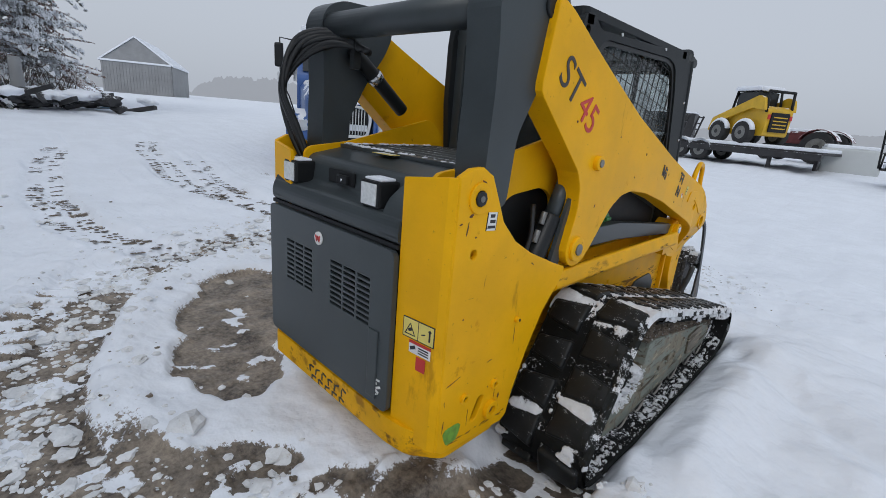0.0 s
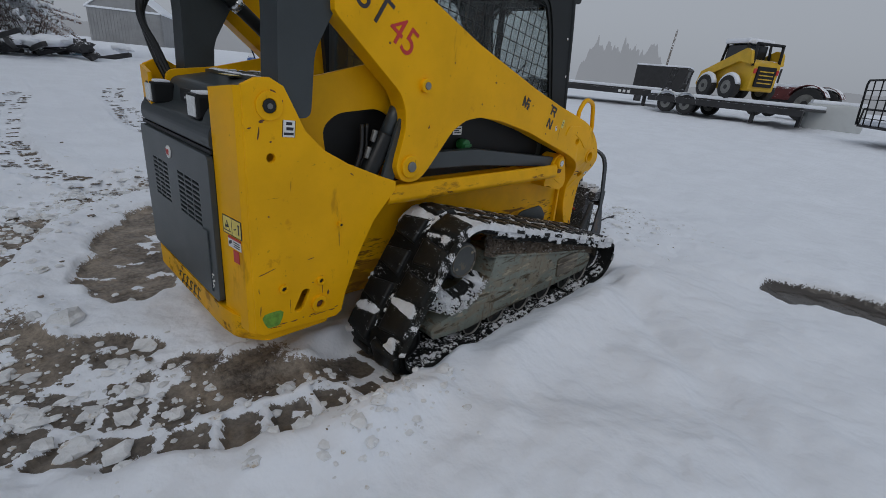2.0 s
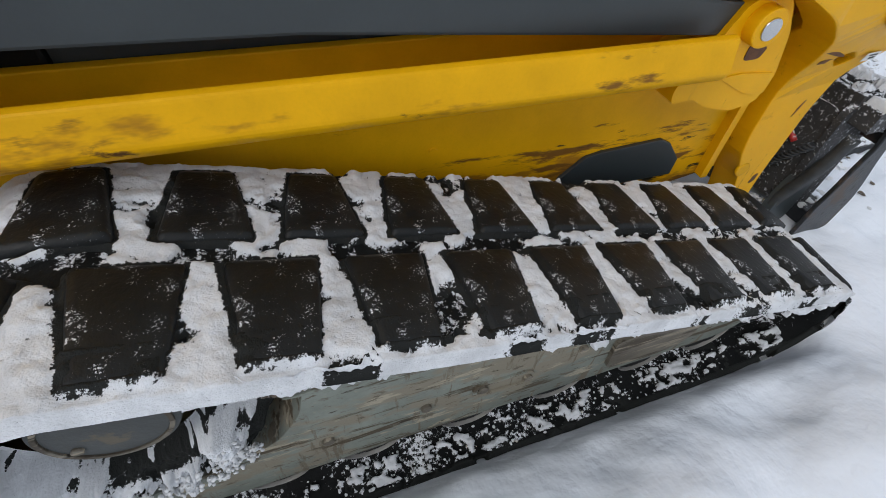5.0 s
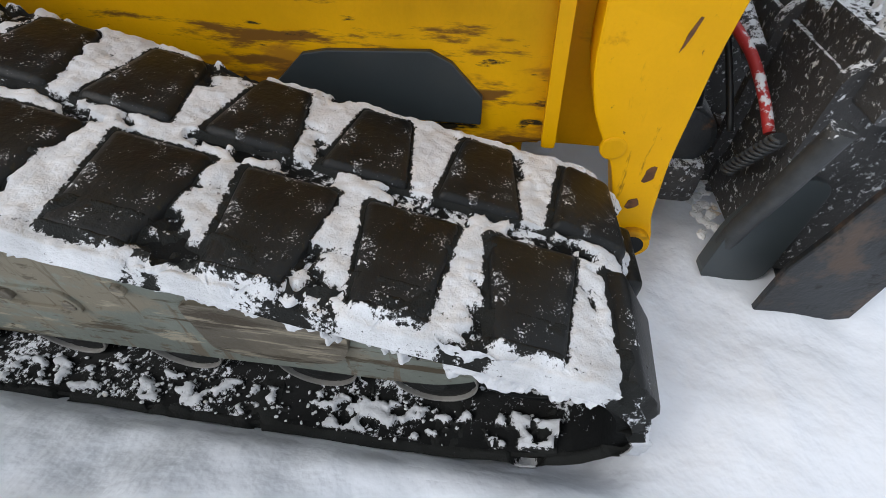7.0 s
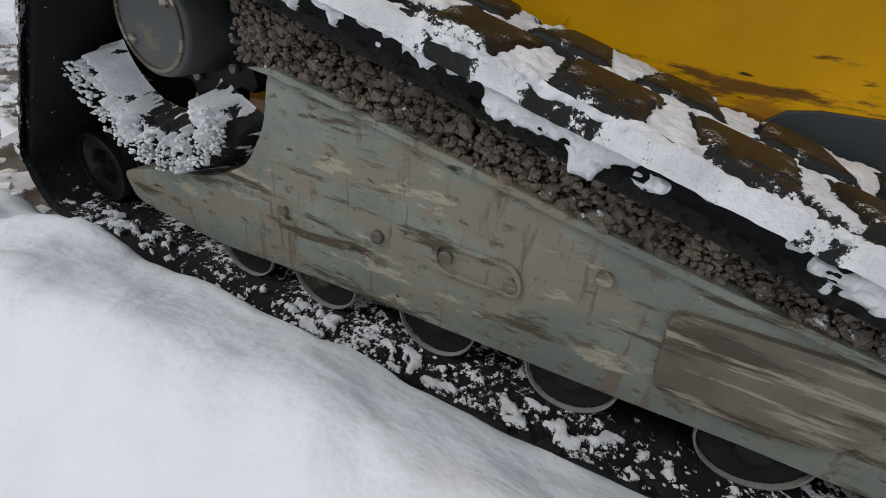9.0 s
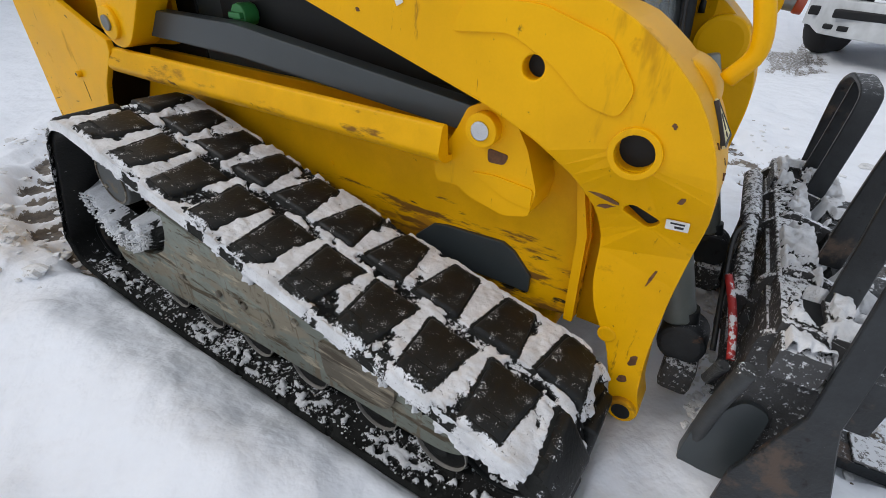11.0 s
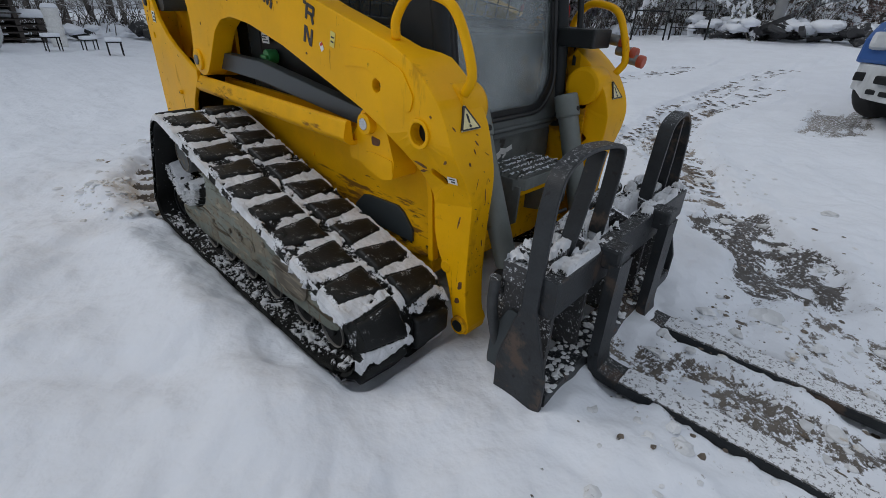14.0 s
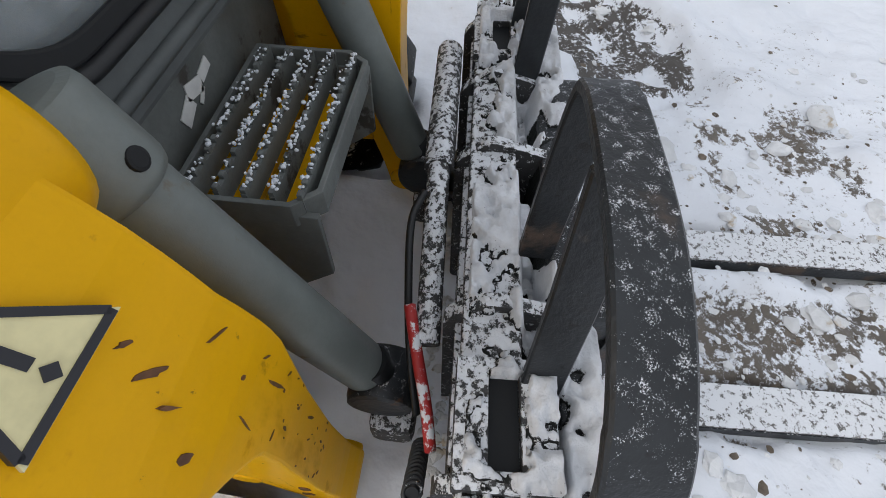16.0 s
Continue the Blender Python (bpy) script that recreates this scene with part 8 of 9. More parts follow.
# ---------------------------------------------------------------- things at the foot of the woods
def propane_tank():
    t_ = thing("storage_tank", "long white storage tank topped with snow", "tank")
    x0, x1, y, zc, r = 0.60, 6.0, -12.7, 0.60, 0.60
    prof = [(x0 - 0.02, 0.03), (x0, 0.25), (x0 + 0.10, 0.45), (x0 + 0.28, 0.57), (x0 + 0.5, r)] + [(x1 - 0.5, r), (x1 - 0.2, 0.5), (x1, 0.1)]
    bm = tube([(x, y, zc) for x, _ in prof], [q for _, q in prof], 36)
    part("shell", bm, TANK_WHITE, t_, "white tank shell", smooth=True)
    bm = bmesh.new()
    arr = []
    for x in np.linspace(x0 + 0.12, x1 - 0.3, 40):
        rr = r if x > x0 + 0.5 else np.interp(x, [x0, x0 + 0.1, x0 + 0.28, x0 + 0.5], [0.25, 0.45, 0.57, r])
        arr.append([(x, y + (rr + 0.01) * math.sin(a), zc + (rr + 0.012) * math.cos(a) + 0.09 * max(0, 1 - (a / 0.95) ** 2) - (0.03 if abs(a) > 0.9 else 0)) for a in np.linspace(-0.95, 0.95, 15)])
    sn = grid_mesh("snow_cap", np.array(arr), SNOW_MAT, t_)
    for x in (x0 + 0.9, x1 - 1.0):
        part("saddle", box((x - 0.1, y - 0.4, -0.05), (x + 0.1, y + 0.4, 0.25), 0.02), DARK_STEEL, t_)


propane_tank()


def saw_stool(x, y, turn, h_):
    t_ = thing("low_stand", "low black metal stand capped with snow", "stand", "stands in the snow")
    for sx in (-0.22, 0.22):
        for sy in (-0.15, 0.15):
            part("leg", box((sx - 0.018, sy - 0.018, -0.05), (sx + 0.018, sy + 0.018, h_), 0.004), BLACK_PLAIN, t_)
    part("top_frame", box((-0.25, -0.18, h_ - 0.04), (0.25, 0.18, h_), 0.006), BLACK_PLAIN, t_)
    bm = box((-0.27, -0.20, h_), (0.27, 0.20, h_ + 0.13), 0.05)
    part("snow_cap", bm, SNOW_MAT, t_)
    t_.matrix_basis = pose(x, y, ground_z(x, y), 0, 0, turn) @ Matrix.Scale(0.6, 4)


for x, y, tn, hh in ((-0.15, -12.0, 10, 0.50), (-1.10, -10.9, -8, 0.46), (-0.95, -12.6, 14, 0.40)):
    saw_stool(x, y, tn, hh)


def bucket_stack():
    t_ = thing("bucket_stack", "stack of pale plastic buckets with a snow cap", "buckets")
    for i in range(4):
        part("bucket", rod((0, 0, 0.3 * i), (0, 0, 0.3 * i + 0.33), 0.22, 20, 0.25, bevel=0.01), WHITE, t_)
    part("snow_cap", rod((0, 0, 1.23), (0, 0, 1.36), 0.26, 20, 0.20, bevel=0.03), SNOW_MAT, t_)
    x, y = spot(-169.9, 16.5)
    t_.matrix_basis = pose(x, y, ground_z(x, y)) @ Matrix.Scale(0.72, 4)


bucket_stack()


def pallet_pile(x, y, turn, n, w):
    t_ = thing("pallet_stack", "stack of grey pallets deep in snow", "pallets", "stores by the woods")
    for i in range(n):
        for k in (-0.45, 0, 0.45):
            part("stringer", box((k * w - 0.05, -0.5, 0.15 * i), (k * w + 0.05, 0.5, 0.15 * i + 0.10), 0.004), SHED_BROWN, t_)
        for k in range(6):
            part("deck_board", box((-0.55 * w, -0.5 + 0.18 * k, 0.15 * i + 0.10), (0.55 * w, -0.40 + 0.18 * k, 0.15 * i + 0.125), 0.003), SHED_BROWN, t_)
    part("snow_cap", box((-0.6 * w, -0.56, 0.15 * n - 0.02), (0.6 * w, 0.56, 0.15 * n + 0.17), 0.08), SNOW_MAT, t_)
    t_.matrix_basis = pose(x, y, ground_z(x, y), 0, 0, turn)


pallet_pile(0.75, -15.2, 8, 7, 1.4)
pallet_pile(0.05, -15.5, -5, 4, 1.1)


def tyre_stack(x, y):
    t_ = thing("tyre_stack", "leaning stack of old tyres with snow on each", "tyres")
    for i in range(5):
        bm = tube([(0.30 * math.cos(a) + 0.05 * math.sin(i * 2), 0.30 * math.sin(a), 0.14 + 0.26 * i) for a in np.linspace(0, 2 * math.pi, 25)[:-1]], 0.125, 10, closed=True)
        ty = part("tyre", bm, TYRE, t_)
        bm = tube([(0.31 * math.cos(a) + 0.05 * math.sin(i * 2), 0.31 * math.sin(a), 0.235 + 0.26 * i) for a in np.linspace(0, 2 * math.pi, 25)[:-1]], 0.075, 8, closed=True)
        part("snow_ring", bm, SNOW_MAT, ty)
    t_.matrix_basis = pose(x, y, ground_z(x, y), 3, 2, 0)


tyre_stack(*spot(-158.8, 18.0))


def junk_heap(name, label, az, dist, n, size, seed):
    rs = random.Random(seed)
    t_ = thing(name, label, "scrap heap", "scrap along the yard edge")
    for i in range(n):
        p = (rs.gauss(0, 1.0), rs.gauss(0, 0.35), rs.uniform(0.1, 0.5) * size)
        if rs.random() < 0.5:
            part("scrap_beam", slab(pose(*p, rs.uniform(-20, 20), rs.uniform(-25, 25), rs.uniform(0, 180)), rs.uniform(0.8, 1.8), rs.uniform(0.08, 0.16), 0.12, 0.01), DARK_STEEL, t_)
        else:
            bm = Heap()
            lump(bm, p, rs.uniform(0.2, 0.42) * size, rs, 0.7, 2)
            part("scrap_lump", bm, DARK_STEEL, t_)
    for i in range(2 * n):
        bm = Heap()
        lump(bm, (rs.gauss(0, 1.1), rs.gauss(0, 0.4), rs.uniform(0.25, 0.62) * size), rs.uniform(0.16, 0.40) * size, rs, 0.45, 2)
        part("snow_cap", bm, SNOW_MAT, t_, smooth=True)
    x, y = spot(az, dist)
    t_.matrix_basis = pose(x, y, ground_z(x, y), 0, 0, -az)
    return t_


junk_heap("scrap_heap", "snow-covered heap of logs and scrap", -161.3, 18.6, 9, 0.85, 1)
junk_heap("scrap_heap", "snow-covered heap of timber and stones", -100.8, 19.2, 10, 0.85, 2)
junk_heap("scrap_heap", "snow-covered heap of timber and stones", -104.6, 19.0, 6, 0.65, 3)


def pipe_gate(az0, az1, dist):
    t_ = thing("pipe_gate", "dark pipe gate standing in the snow", "gate", "gates by the woods")
    (x0, y0), (x1, y1) = spot(az0, dist), spot(az1, dist)
    z = ground_z(x0, y0)
    for u in (0.0, 1.0):
        part("post", rod((x0 + (x1 - x0) * u, y0 + (y1 - y0) * u, z - 0.2), (x0 + (x1 - x0) * u, y0 + (y1 - y0) * u, z + 0.85), 0.026, 8), BLACK_PLAIN, t_)
    for hz in (0.83, 0.35):
        part("rail", rod((x0, y0, z + hz), (x1, y1, z + hz), 0.022 if hz > 0.5 else 0.013, 8), BLACK_PLAIN, t_)


pipe_gate(-114.8, -111.8, 17.5)
pipe_gate(-111.3, -108.1, 17.8)


def boundary_post(az, dist, h_):
    x, y = spot(az, dist)
    t_ = part("concrete_post", rod((x, y, ground_z(x, y) - 0.2), (x, y, ground_z(x, y) + h_), 0.17, 16, 0.14, bevel=0.03), SHED_GREY)
    tagged(t_, "pale round post standing in the scrap", "post")


boundary_post(-102.7, 19.2, 1.35)


def pickup():
    t_ = thing("pickup_truck", "red pickup truck buried under snow", "pickup")
    part("body", box((-2.2, -0.9, 0.45), (2.2, 0.9, 1.05), 0.12), RED, t_)
    part("cabin", plate(rounded([(-0.9, 1.0), (-0.6, 1.6), (0.7, 1.6), (1.2, 1.0)], 0.1), -0.8, 0.8, bevel=0.06, axis="y"), CAB_DARK, t_)
    part("snow_cap", box((-2.1, -0.85, 1.03), (2.1, 0.85, 1.25), 0.09), SNOW_MAT, t_)
    part("snow_cap", box((-0.65, -0.8, 1.58), (0.75, 0.8, 1.8), 0.09), SNOW_MAT, t_)
    for x in (-1.4, 1.4):
        for s_ in (-1, 1):
            wheel(t_, (x, s_ * 0.82, 0.36), 0.36, 0.22)
    x, y = spot(-123.8, 22.5)
    t_.matrix_basis = pose(x, y, ground_z(x, y), 0, 0, 35)


pickup()


def brown_shed():
    t_ = thing("wooden_shed", "dark brown wooden shed among the trees", "shed")
    for i in range(22):
        part("wall_board", box((-3 + 0.27 * i, -0.03, 0), (-3 + 0.27 * i + 0.26, 0.03, 2.7), 0.004), SHED_BROWN, t_)
    part("back", box((-3, 0.05, 0), (2.9, 3.0, 2.7), 0.02), SHED_BROWN, t_)
    part("roof", plate([(-0.5, 2.55), (1.5, 3.6), (3.5, 2.55), (3.5, 2.75), (1.5, 3.85), (-0.5, 2.75)], -3.3, 3.2, bevel=0.01), SNOW_MAT, t_)
    x, y = spot(-184.5, 30)
    t_.matrix_basis = pose(x, y, ground_z(x, y), 0, 0, 175)


brown_shed()


# ---------------------------------------------------------------- far side of the yard: barn, tree, scrap, trailers
EYE1 = (2.258, -3.097)


def spot1(az, dist):
    a = radians(az)
    return EYE1[0] + dist * math.sin(a), EYE1[1] + dist * math.cos(a)


def barn():
    t_ = thing("barn", "grey metal barn with a snow line under the gable", "barn")
    w, h_, pk, ln = 4.4, 4.75, 8.1, 18.0
    part("gable_wall", plate([(-w, 0), (-w, h_), (w, h_), (w, 0)], 0, 0.2, bevel=0.02, axis="y"), SHED_GREY, t_)
    part("gable", plate([(-w, h_), (0, pk), (w, h_)], -0.02, 0.2, bevel=0.01, axis="y"), SHED_GREY, t_)
    part("snow_ledge", box((-w - 0.05, -0.18, h_ - 0.12), (w + 0.05, 0.05, h_ + 0.14), 0.05), SNOW_MAT, t_)
    for i in range(23):
        x = -w + 0.4 * i + 0.2
        part("wall_rib", box((x - 0.03, -0.06, 0), (x + 0.03, 0, h_ - 0.15), 0.01), SHED_GREY, t_)
    for s_ in (-1, 1):
        part("side_wall", box((s_ * w - 0.1, 0.2, 0), (s_ * w + 0.1, ln, h_), 0.02), SHED_GREY, t_)
        part("roof_slope", plate([(0, pk + 0.05), (s_ * (w + 0.3), h_ - 0.15), (s_ * (w + 0.3), h_ + 0.1), (0, pk + 0.3)], -0.2, ln + 0.2, bevel=0.01, axis="y"), SNOW_MAT, t_)
    x, y = spot1(-76.9, 86)
    t_.matrix_basis = pose(x, y, ground_z(x, y) - 0.3, 0, 0, 66)


barn()
# broad russet tree and its neighbours to the left of the barn
russet = conifer("russet_tree", 11.0, 5.0, 12, RUSSET, 0.03, 0.10, 0.08, 0.42)
tagged(russet, "broad russet tree with snow on every branch", "tree", "trees by the barn")
for i, (az, dist, sc) in enumerate(((-82.9, 27, 0.44), (-86.0, 30, 0.60), (-88.5, 25, 0.50), (-92, 28, 0.62), (-84.3, 25.5, 0.40))):
    x, y = spot1(az, dist)
    m_ = pose(x, y, ground_z(x, y), 0, 0, 70 * i) @ Matrix.Diagonal((sc, sc, sc, 1))
    if i:
        cp = copy_thing(russet, Matrix.Identity(4))
        cp.matrix_basis = m_
    else:
        russet.matrix_basis = m_
for az, dist, n, sz, sd in ((-85.2, 18.3, 10, 0.85, 6), (-82.4, 19.6, 7, 0.65, 7), (-88.6, 18.4, 9, 0.8, 8)):
    x, y = spot1(az, dist)
    heap_ = junk_heap("scrap_heap", "snow-covered heap of pipes and tarpaulins", az, dist, n, sz, sd)
    heap_.matrix_basis = pose(x, y, ground_z(x, y), 0, 0, -az)
x, y = spot1(-79.9, 20.5)
tb = thing("plastic_bin", "blue-grey bin with a snow lid", "bin")
part("bin_body", box((-0.65, -0.45, 0), (0.65, 0.45, 0.75), 0.05), GREY_BLUE, tb)
part("snow_cap", box((-0.68, -0.48, 0.74), (0.68, 0.48, 0.92), 0.07), SNOW_MAT, tb)
tb.matrix_basis = pose(x, y, ground_z(x, y), 0, 0, 20) @ Matrix.Scale(0.55, 4)


def flat_trailer(name, label, x0, x1, axle_x, deck_z, wr=0.40):
    t_ = thing(name, label, "trailer", "trailers across the yard")
    ln = x1 - x0
    part("deck", box((0, -1.1, deck_z - 0.10), (ln, 1.1, deck_z), 0.02), DARK_STEEL, t_)
    part("deck_snow", box((0.02, -1.08, deck_z - 0.01), (ln - 0.02, 1.08, deck_z + 0.12), 0.05), SNOW_MAT, t_)
    for s_ in (-1, 1):
        part("side_rail", box((0, s_ * 1.1 - 0.06, deck_z - 0.28), (ln, s_ * 1.1 + 0.06, deck_z - 0.06), 0.02), DARK_STEEL, t_)
    for ax in axle_x:
        for s_ in (-1, 1):
            wheel(t_, (ax, s_ * 1.0, wr), wr, 0.24)
            arc = [(ax + (wr + 0.10) * math.cos(a), s_ * 1.0, wr + (wr + 0.09) * math.sin(a)) for a in np.linspace(0.1, 3.04, 9)]
            part("mudguard", strip(arc, (0, 1, 0), 0.32, 0.03), TRUCK_WHITE, t_, "snow-covered mudguard")
    return t_


def far_loader(parent_pose):
    t_ = thing("skid_steer_loader", "yellow skid steer loader with snow, parked on a trailer", "skid steer")
    part("body", plate(rounded([(-1.25, 0.35), (-1.30, 1.30), (-1.0, 1.45), (0.2, 1.15), (0.9, 0.95), (0.95, 0.35)], 0.1), -0.55, 0.55, bevel=0.03, axis="y"), FAR_YELLOW, t_, "yellow loader body")
    for s_ in (-1, 1):
        part("lift_arm", plate(rounded([(-1.25, 1.25), (-1.15, 1.70), (-0.90, 1.80), (1.2, 0.95), (1.35, 0.45), (1.15, 0.40), (1.0, 0.75), (-0.7, 1.35)], 0.08), s_ * 0.58, s_ * 0.72, bevel=0.02, axis="y"), FAR_YELLOW, t_)
        for x in (-0.62, 0.60):
            w_ = wheel(t_, (x, s_ * 0.78, 0.42), 0.42, 0.30)
        part("tyre_snow", tube([(xx + 0.42 * math.cos(a), s_ * 0.80, 0.44 + 0.42 * math.sin(a)) for xx in (0.60,) for a in np.linspace(0.2, 2.9, 9)], 0.10, 8), SNOW_MAT, t_)
        part("tyre_snow", tube([(-0.62 + 0.42 * math.cos(a), s_ * 0.80, 0.44 + 0.42 * math.sin(a)) for a in np.linspace(0.2, 2.9, 9)], 0.10, 8), SNOW_MAT, t_)
        part("cab_post", tube([(0.55, s_ * 0.48, 1.0), (0.40, s_ * 0.48, 2.0), (-0.65, s_ * 0.48, 2.02), (-0.75, s_ * 0.48, 1.35)], 0.05, 6), BLACK_PLAIN, t_)
        part("tail_lamp", box((-1.33, s_ * 0.48 - 0.05, 0.95), (-1.29, s_ * 0.48 + 0.05, 1.12), 0.01), RED, t_)
    part("cab_glass", box((-0.6, -0.45, 1.2), (0.42, 0.45, 1.95), 0.05), CAB_DARK, t_)
    part("cab_roof_snow", box((-0.72, -0.55, 1.98), (0.52, 0.55, 2.16), 0.07), SNOW_MAT, t_)
    eg = part("engine_grille", box((-1.34, -0.40, 0.50), (-1.28, 0.40, 1.20), 0.03), BLACK_PLAIN, t_)
    for i in range(4):
        part("grille_slat", box((-1.355, -0.30, 0.62 + 0.13 * i), (-1.335, 0.30, 0.66 + 0.13 * i), 0.005), FAR_YELLOW, eg)
    for yy in (-0.55, 0.55):
        part("guard_post", rod((-1.2, yy, 1.2), (-1.15, yy, 1.95), 0.05, 8), BLACK_PLAIN, t_)
    part("guard_beam", rod((-1.15, -0.58, 1.95), (-1.15, 0.58, 1.95), 0.05, 8), BLACK_PLAIN, t_)
    t_.matrix_basis = parent_pose


ta = flat_trailer("equipment_trailer", "low trailer with snowy deck carrying a loader", 0, 5.6, (0.80, 1.60), 0.66, 0.36)
xa, ya = spot1(-19.7, 23.6)
xb, yb = spot1(-7.0, 21.5)
turn_a = math.degrees(math.atan2(yb - ya, xb - xa))
ta.matrix_basis = pose(xa, ya, ground_z(xa, ya), 0, 0, turn_a)
part("landing_leg", box((5.15, -0.08, 0.0), (5.27, 0.08, 0.58), 0.02), DARK_STEEL, ta)
part("landing_leg", box((4.0, -1.0, 0.0), (4.12, -0.88, 0.5), 0.02), DARK_STEEL, ta)
for ry in (-0.62, 0.62):
    rp = part("ramp", slab(pose(0.35, ry, 1.15, 0, 14, 0), 0.06, 0.06, 1.15, 0.01), DARK_STEEL, ta)
    part("ramp_side", slab(pose(0.35, ry + 0.42, 1.15, 0, 14, 0), 0.06, 0.06, 1.15, 0.01), DARK_STEEL, rp)
    for k in range(5):
        part("ramp_rung", slab(pose(0.35 + 0.06 * (k - 2) + 0.0, ry + 0.21, 1.15 + 0.25 * (k - 2), 0, 14, 0), 0.05, 0.40, 0.05, 0.008), DARK_STEEL, rp)
far_loader(ta.matrix_basis @ pose(2.75, 0.0, 0.72, 0, 0, 155) @ Matrix.Diagonal((0.97, 0.97, 0.97, 1)))
tc = flat_trailer("gooseneck_trailer", "long black flatbed trailer deep in snow", 0, 8.5, (1.2, 2.2), 0.72)
xa, ya = -14.4, 18.9
tc.matrix_basis = pose(xa, ya, ground_z(-8, 20), 0, 0, 12)
part("landing_leg", box((7.6, -0.9, 0.0), (7.75, -0.75, 0.68), 0.02), DARK_STEEL, tc)
for k in (-0.3, -0.1, 0.1):
    part("maker_lettering", marks(Matrix.Translation((6.9, -1.165, 0.56)) @ face_back(0, 0, 0), [(k, 0, 0.12, 0.11, 0)]), WHITE, tc)
xa, ya = spot1(-20.4, 31)
dk = thing("dump_container", "dark steel container with snow along its rim", "container")
part("container_body", box((-2.2, -1.0, 0.5), (2.2, 1.0, 2.2), 0.05), DARK_STEEL, dk)
part("rim_snow", box((-2.2, -1.02, 2.18), (2.2, 1.02, 2.28), 0.04), SNOW_MAT, dk)
for x in (-1.8, 1.8):
    part("skid", box((x - 0.1, -0.9, 0), (x + 0.1, 0.9, 0.52), 0.02), DARK_STEEL, dk)
dk.matrix_basis = pose(xa, ya, ground_z(xa, ya), 0, 0, 10) @ Matrix.Diagonal((0.62, 0.7, 0.88, 1))


def tractor():
    t_ = thing("farm_tractor", "dark maroon farm tractor half hidden behind the trailer", "tractor")
    part("engine_hood", box((-0.2, -0.35, 0.9), (1.9, 0.35, 1.55), 0.1), MAROON, t_)
    part("engine_block", box((-0.2, -0.25, 0.45), (1.8, 0.25, 0.95), 0.05), DARK_STEEL, t_)
    part("seat", box((-0.9, -0.3, 1.0), (-0.4, 0.3, 1.35), 0.08), BLACK_PLAIN, t_)
    for s_ in (-1, 1):
        wheel(t_, (-0.8, s_ * 0.85, 0.78), 0.78, 0.42)
        wheel(t_, (1.5, s_ * 0.75, 0.42), 0.42, 0.26)
        part("mudguard", strip([(-0.8 + 0.9 * math.cos(a), s_ * 0.85, 0.78 + 0.88 * math.sin(a)) for a in np.linspace(0.4, 2.7, 8)], (0, 1, 0), 0.45, 0.04), MAROON, t_)
    part("exhaust", rod((1.1, 0.2, 1.5), (1.1, 0.2, 2.35), 0.05, 10), DARK_STEEL, t_)
    part("snow_cap", box((-0.1, -0.32, 1.53), (1.8, 0.32, 1.66), 0.05), SNOW_MAT, t_)
    x, y = spot1(-8.3, 26.5)
    t_.matrix_basis = pose(x, y, ground_z(x, y), 0, 0, 165) @ Matrix.Scale(0.85, 4)


tractor()


def utility_trailer():
    t_ = thing("utility_trailer", "small black utility trailer with a mesh ramp gate", "trailer", "trailers across the yard")
    part("deck", box((-1.6, -0.9, 0.45), (1.6, 0.9, 0.52), 0.01), DARK_STEEL, t_)
    part("deck_snow", box((-1.58, -0.88, 0.52), (1.58, 0.88, 0.66), 0.05), SNOW_MAT, t_)
    for s_ in (-1, 1):
        part("side_rail", rod((-1.6, s_ * 0.9, 0.95), (1.6, s_ * 0.9, 0.95), 0.03, 8), BLACK_PLAIN, t_)
        for x in (-1.6, -0.5, 0.6, 1.6):
            part("rail_post", rod((x, s_ * 0.9, 0.45), (x, s_ * 0.9, 0.95), 0.025, 8), BLACK_PLAIN, t_)
        wheel(t_, (0.2, s_ * 1.02, 0.34), 0.34, 0.2)
        part("mudguard", strip([(0.2 + 0.46 * math.cos(a), s_ * 1.02, 0.34 + 0.42 * math.sin(a)) for a in np.linspace(0.2, 2.94, 8)], (0, 1, 0), 0.25, 0.03), TRUCK_WHITE, t_)
    gt = part("ramp_gate", tube([(-1.65, -0.9, 0.5), (-1.75, -0.9, 1.6), (-1.77, -0.8, 1.72), (-1.77, 0.8, 1.72), (-1.75, 0.9, 1.6), (-1.65, 0.9, 0.5)], 0.03, 8), BLACK_PLAIN, t_, "black tube ramp gate")
    for y in (-0.45, 0, 0.45):
        part("gate_bar", rod((-1.66, y, 0.5), (-1.77, y, 1.72), 0.018, 6), BLACK_PLAIN, gt)
    for k in range(4):
        part("gate_rail", rod((-1.67 - 0.025 * k, -0.9, 0.7 + 0.25 * k), (-1.67 - 0.025 * k, 0.9, 0.7 + 0.25 * k), 0.012, 6), BLACK_PLAIN, gt)
    x, y = spot1(2.2, 19.2)
    t_.matrix_basis = pose(x, y, ground_z(x, y), 0, 0, 25)


utility_trailer()
x, y = spot1(-5.2, 23)
bm = slab(pose(0, 0, 0.42), 1.7, 1.1, 0.95, 0.10)
bmesh.ops.subdivide_edges(bm, edges=bm.edges[:], cuts=2, use_grid_fill=True)
for v in bm.verts:
    v.co += 0.06 * noise.noise_vector(v.co * 2.3)
cv = thing("covered_load", "grey tarpaulin-covered load under snow", "covered load")
part("tarpaulin", bm, TANK_WHITE, cv, smooth=True)
part("snow_cap", slab(pose(0, 0, 0.93), 1.55, 0.95, 0.14, 0.05), SNOW_MAT, cv)
cv.matrix_basis = pose(x, y, ground_z(x, y) - 0.05, 0, 0, 12)
x, y = spot1(-20.9, 60)
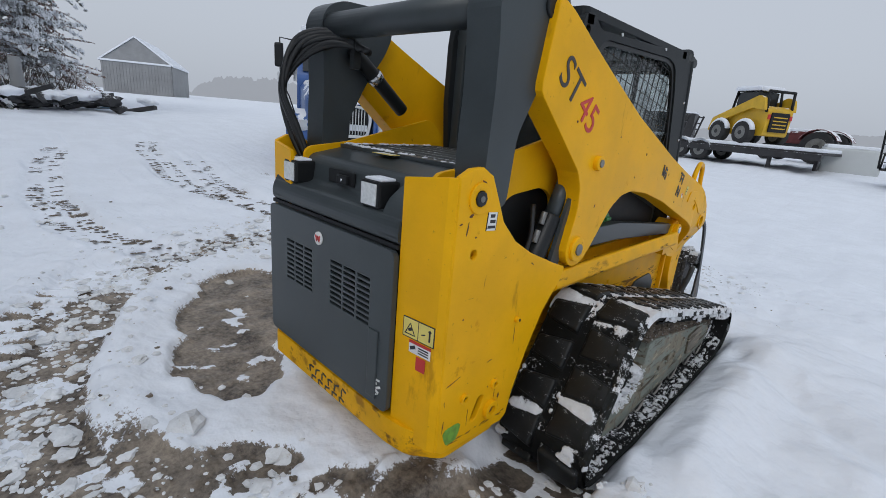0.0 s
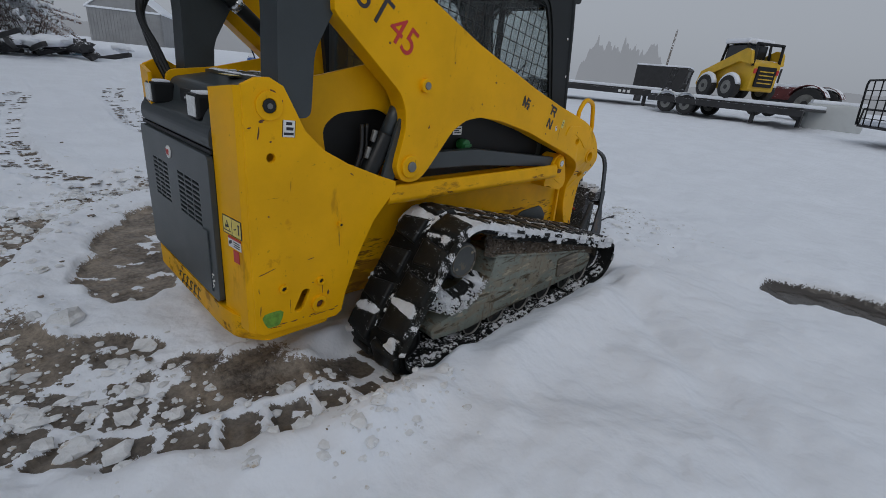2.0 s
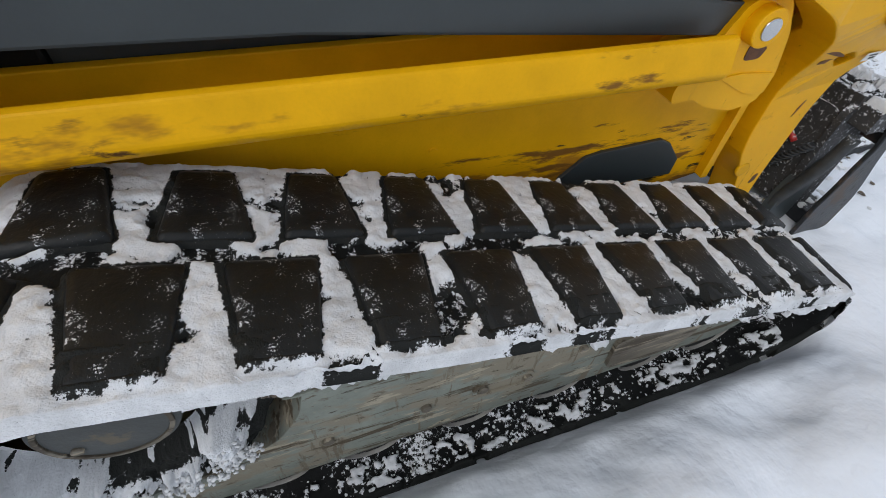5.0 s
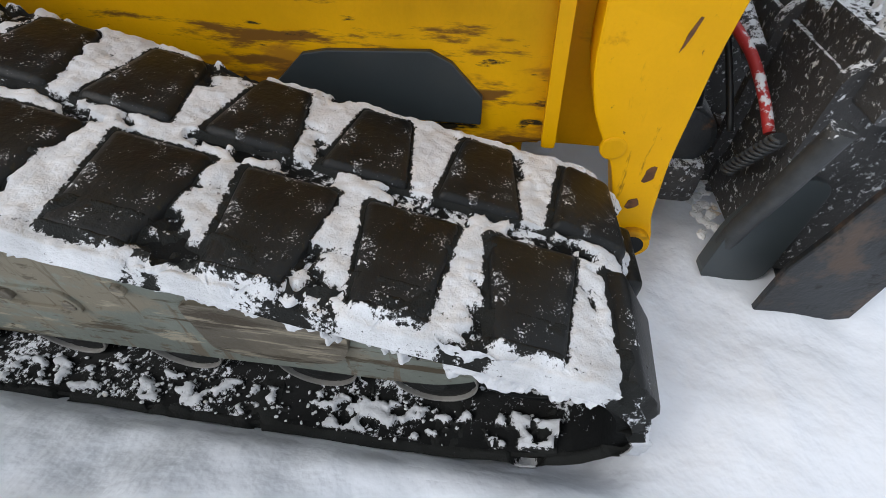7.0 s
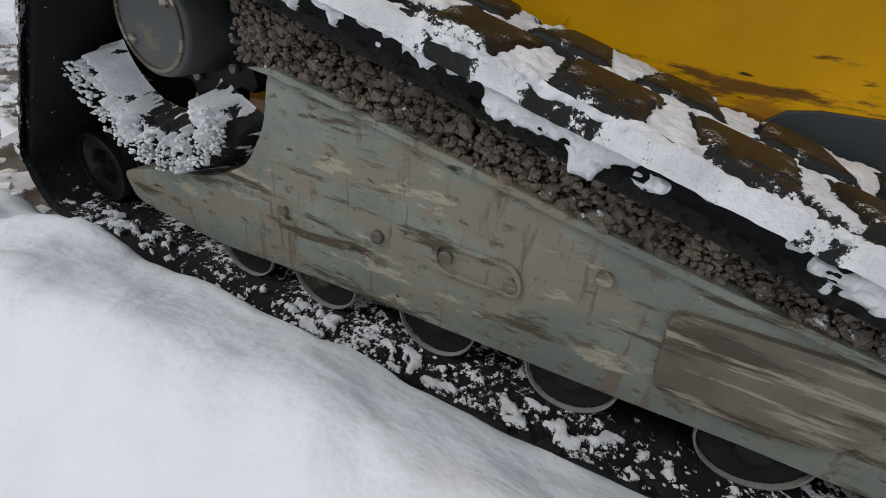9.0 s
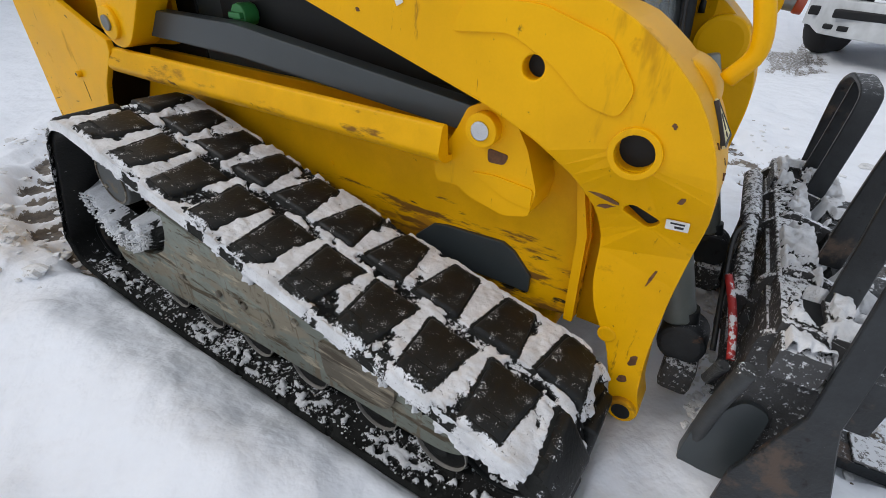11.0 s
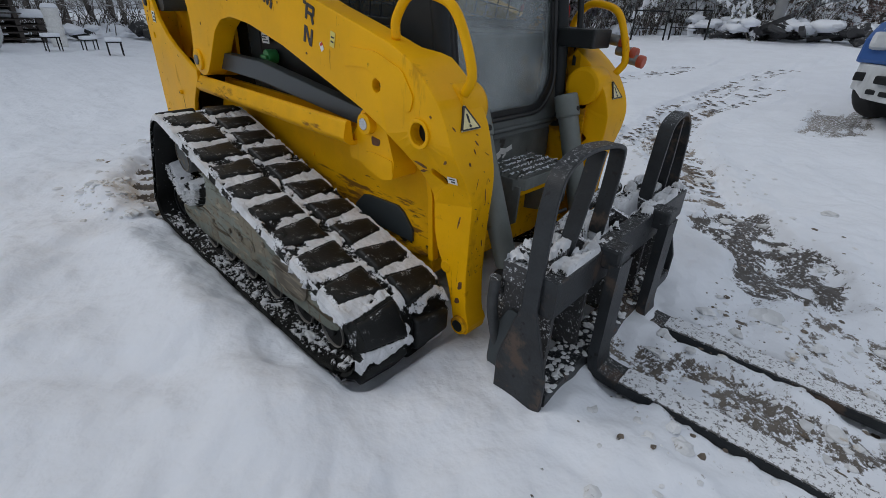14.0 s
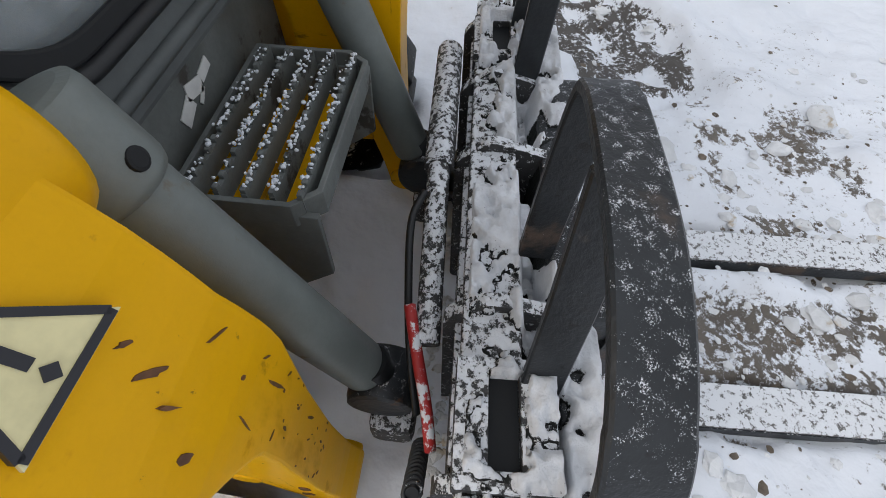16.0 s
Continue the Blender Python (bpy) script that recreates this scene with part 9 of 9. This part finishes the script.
pl = tagged(part("utility_pole", rod((x, y, ground_z(x, y) - 0.5), (x + 0.5, y, ground_z(x, y) + 7.0), 0.14, 10, 0.09), BARK), "leaning wooden utility pole", "pole")

# distant woods, washed out by the falling snow; haze and glow are painted in
haze = bpy.data.materials.new("distant_haze")
haze.use_nodes = True
hb = haze.node_tree.nodes["Principled BSDF"]
hb.inputs["Base Color"].default_value = (0.1, 0.1, 0.1, 1)
hb.inputs["Roughness"].default_value = 1.0
hn = haze.node_tree.nodes.new("ShaderNodeTexNoise")
hn.inputs["Scale"].default_value, hn.inputs["Detail"].default_value = 0.35, 8
hr = haze.node_tree.nodes.new("ShaderNodeValToRGB")
hr.color_ramp.elements[0].position, hr.color_ramp.elements[0].color = 0.3, (0.33, 0.35, 0.385, 1)
hr.color_ramp.elements[1].position, hr.color_ramp.elements[1].color = 0.7, (0.41, 0.43, 0.47, 1)
haze.node_tree.links.new(hn.outputs[0], hr.inputs[0])
haze.node_tree.links.new(hr.outputs[0], hb.inputs["Emission Color"])
hb.inputs["Emission Strength"].default_value = 0.85


def far_woods(az0, az1, dist, base, top, seed, rough):
    """A ragged strip of woods on the horizon."""
    rs = np.random.RandomState(seed)
    n = int(abs(az1 - az0) * 16) + 2
    crest = fbm(np.arange(n) * 0.16, np.full(n, 0.5), 4, seed)
    bm = bmesh.new()
    prev = None
    for i in range(n):
        a = az0 + (az1 - az0) * i / (n - 1)
        x, y = spot1(a, dist)
        env = min(1, 6 * i / n, 6 * (n - 1 - i) / n)
        t1 = base + (top - base) * (env ** 0.5) * (1 - rough * (1.3 * crest[i] + 0.12 * rs.rand()))
        cur = (bm.verts.new((x, y, base - 4)), bm.verts.new((x, y, t1)))
        if prev:
            bm.faces.new((prev[0], cur[0], cur[1], prev[1]))
        prev = cur
    tagged(part("distant_woods", bm, haze), "pale distant woods fading in falling snow", "backdrop", kind="structure")


far_woods(-72.5, -54, 220, 0, 11.5, 1, 0.25)
far_woods(-30, -20.6, 190, 0.5, 21, 2, 0.35)
far_woods(-20.5, 28, 260, 1.0, 9, 3, 0.15)
far_woods(-99, -72, 260, 0, 8, 4, 0.2)
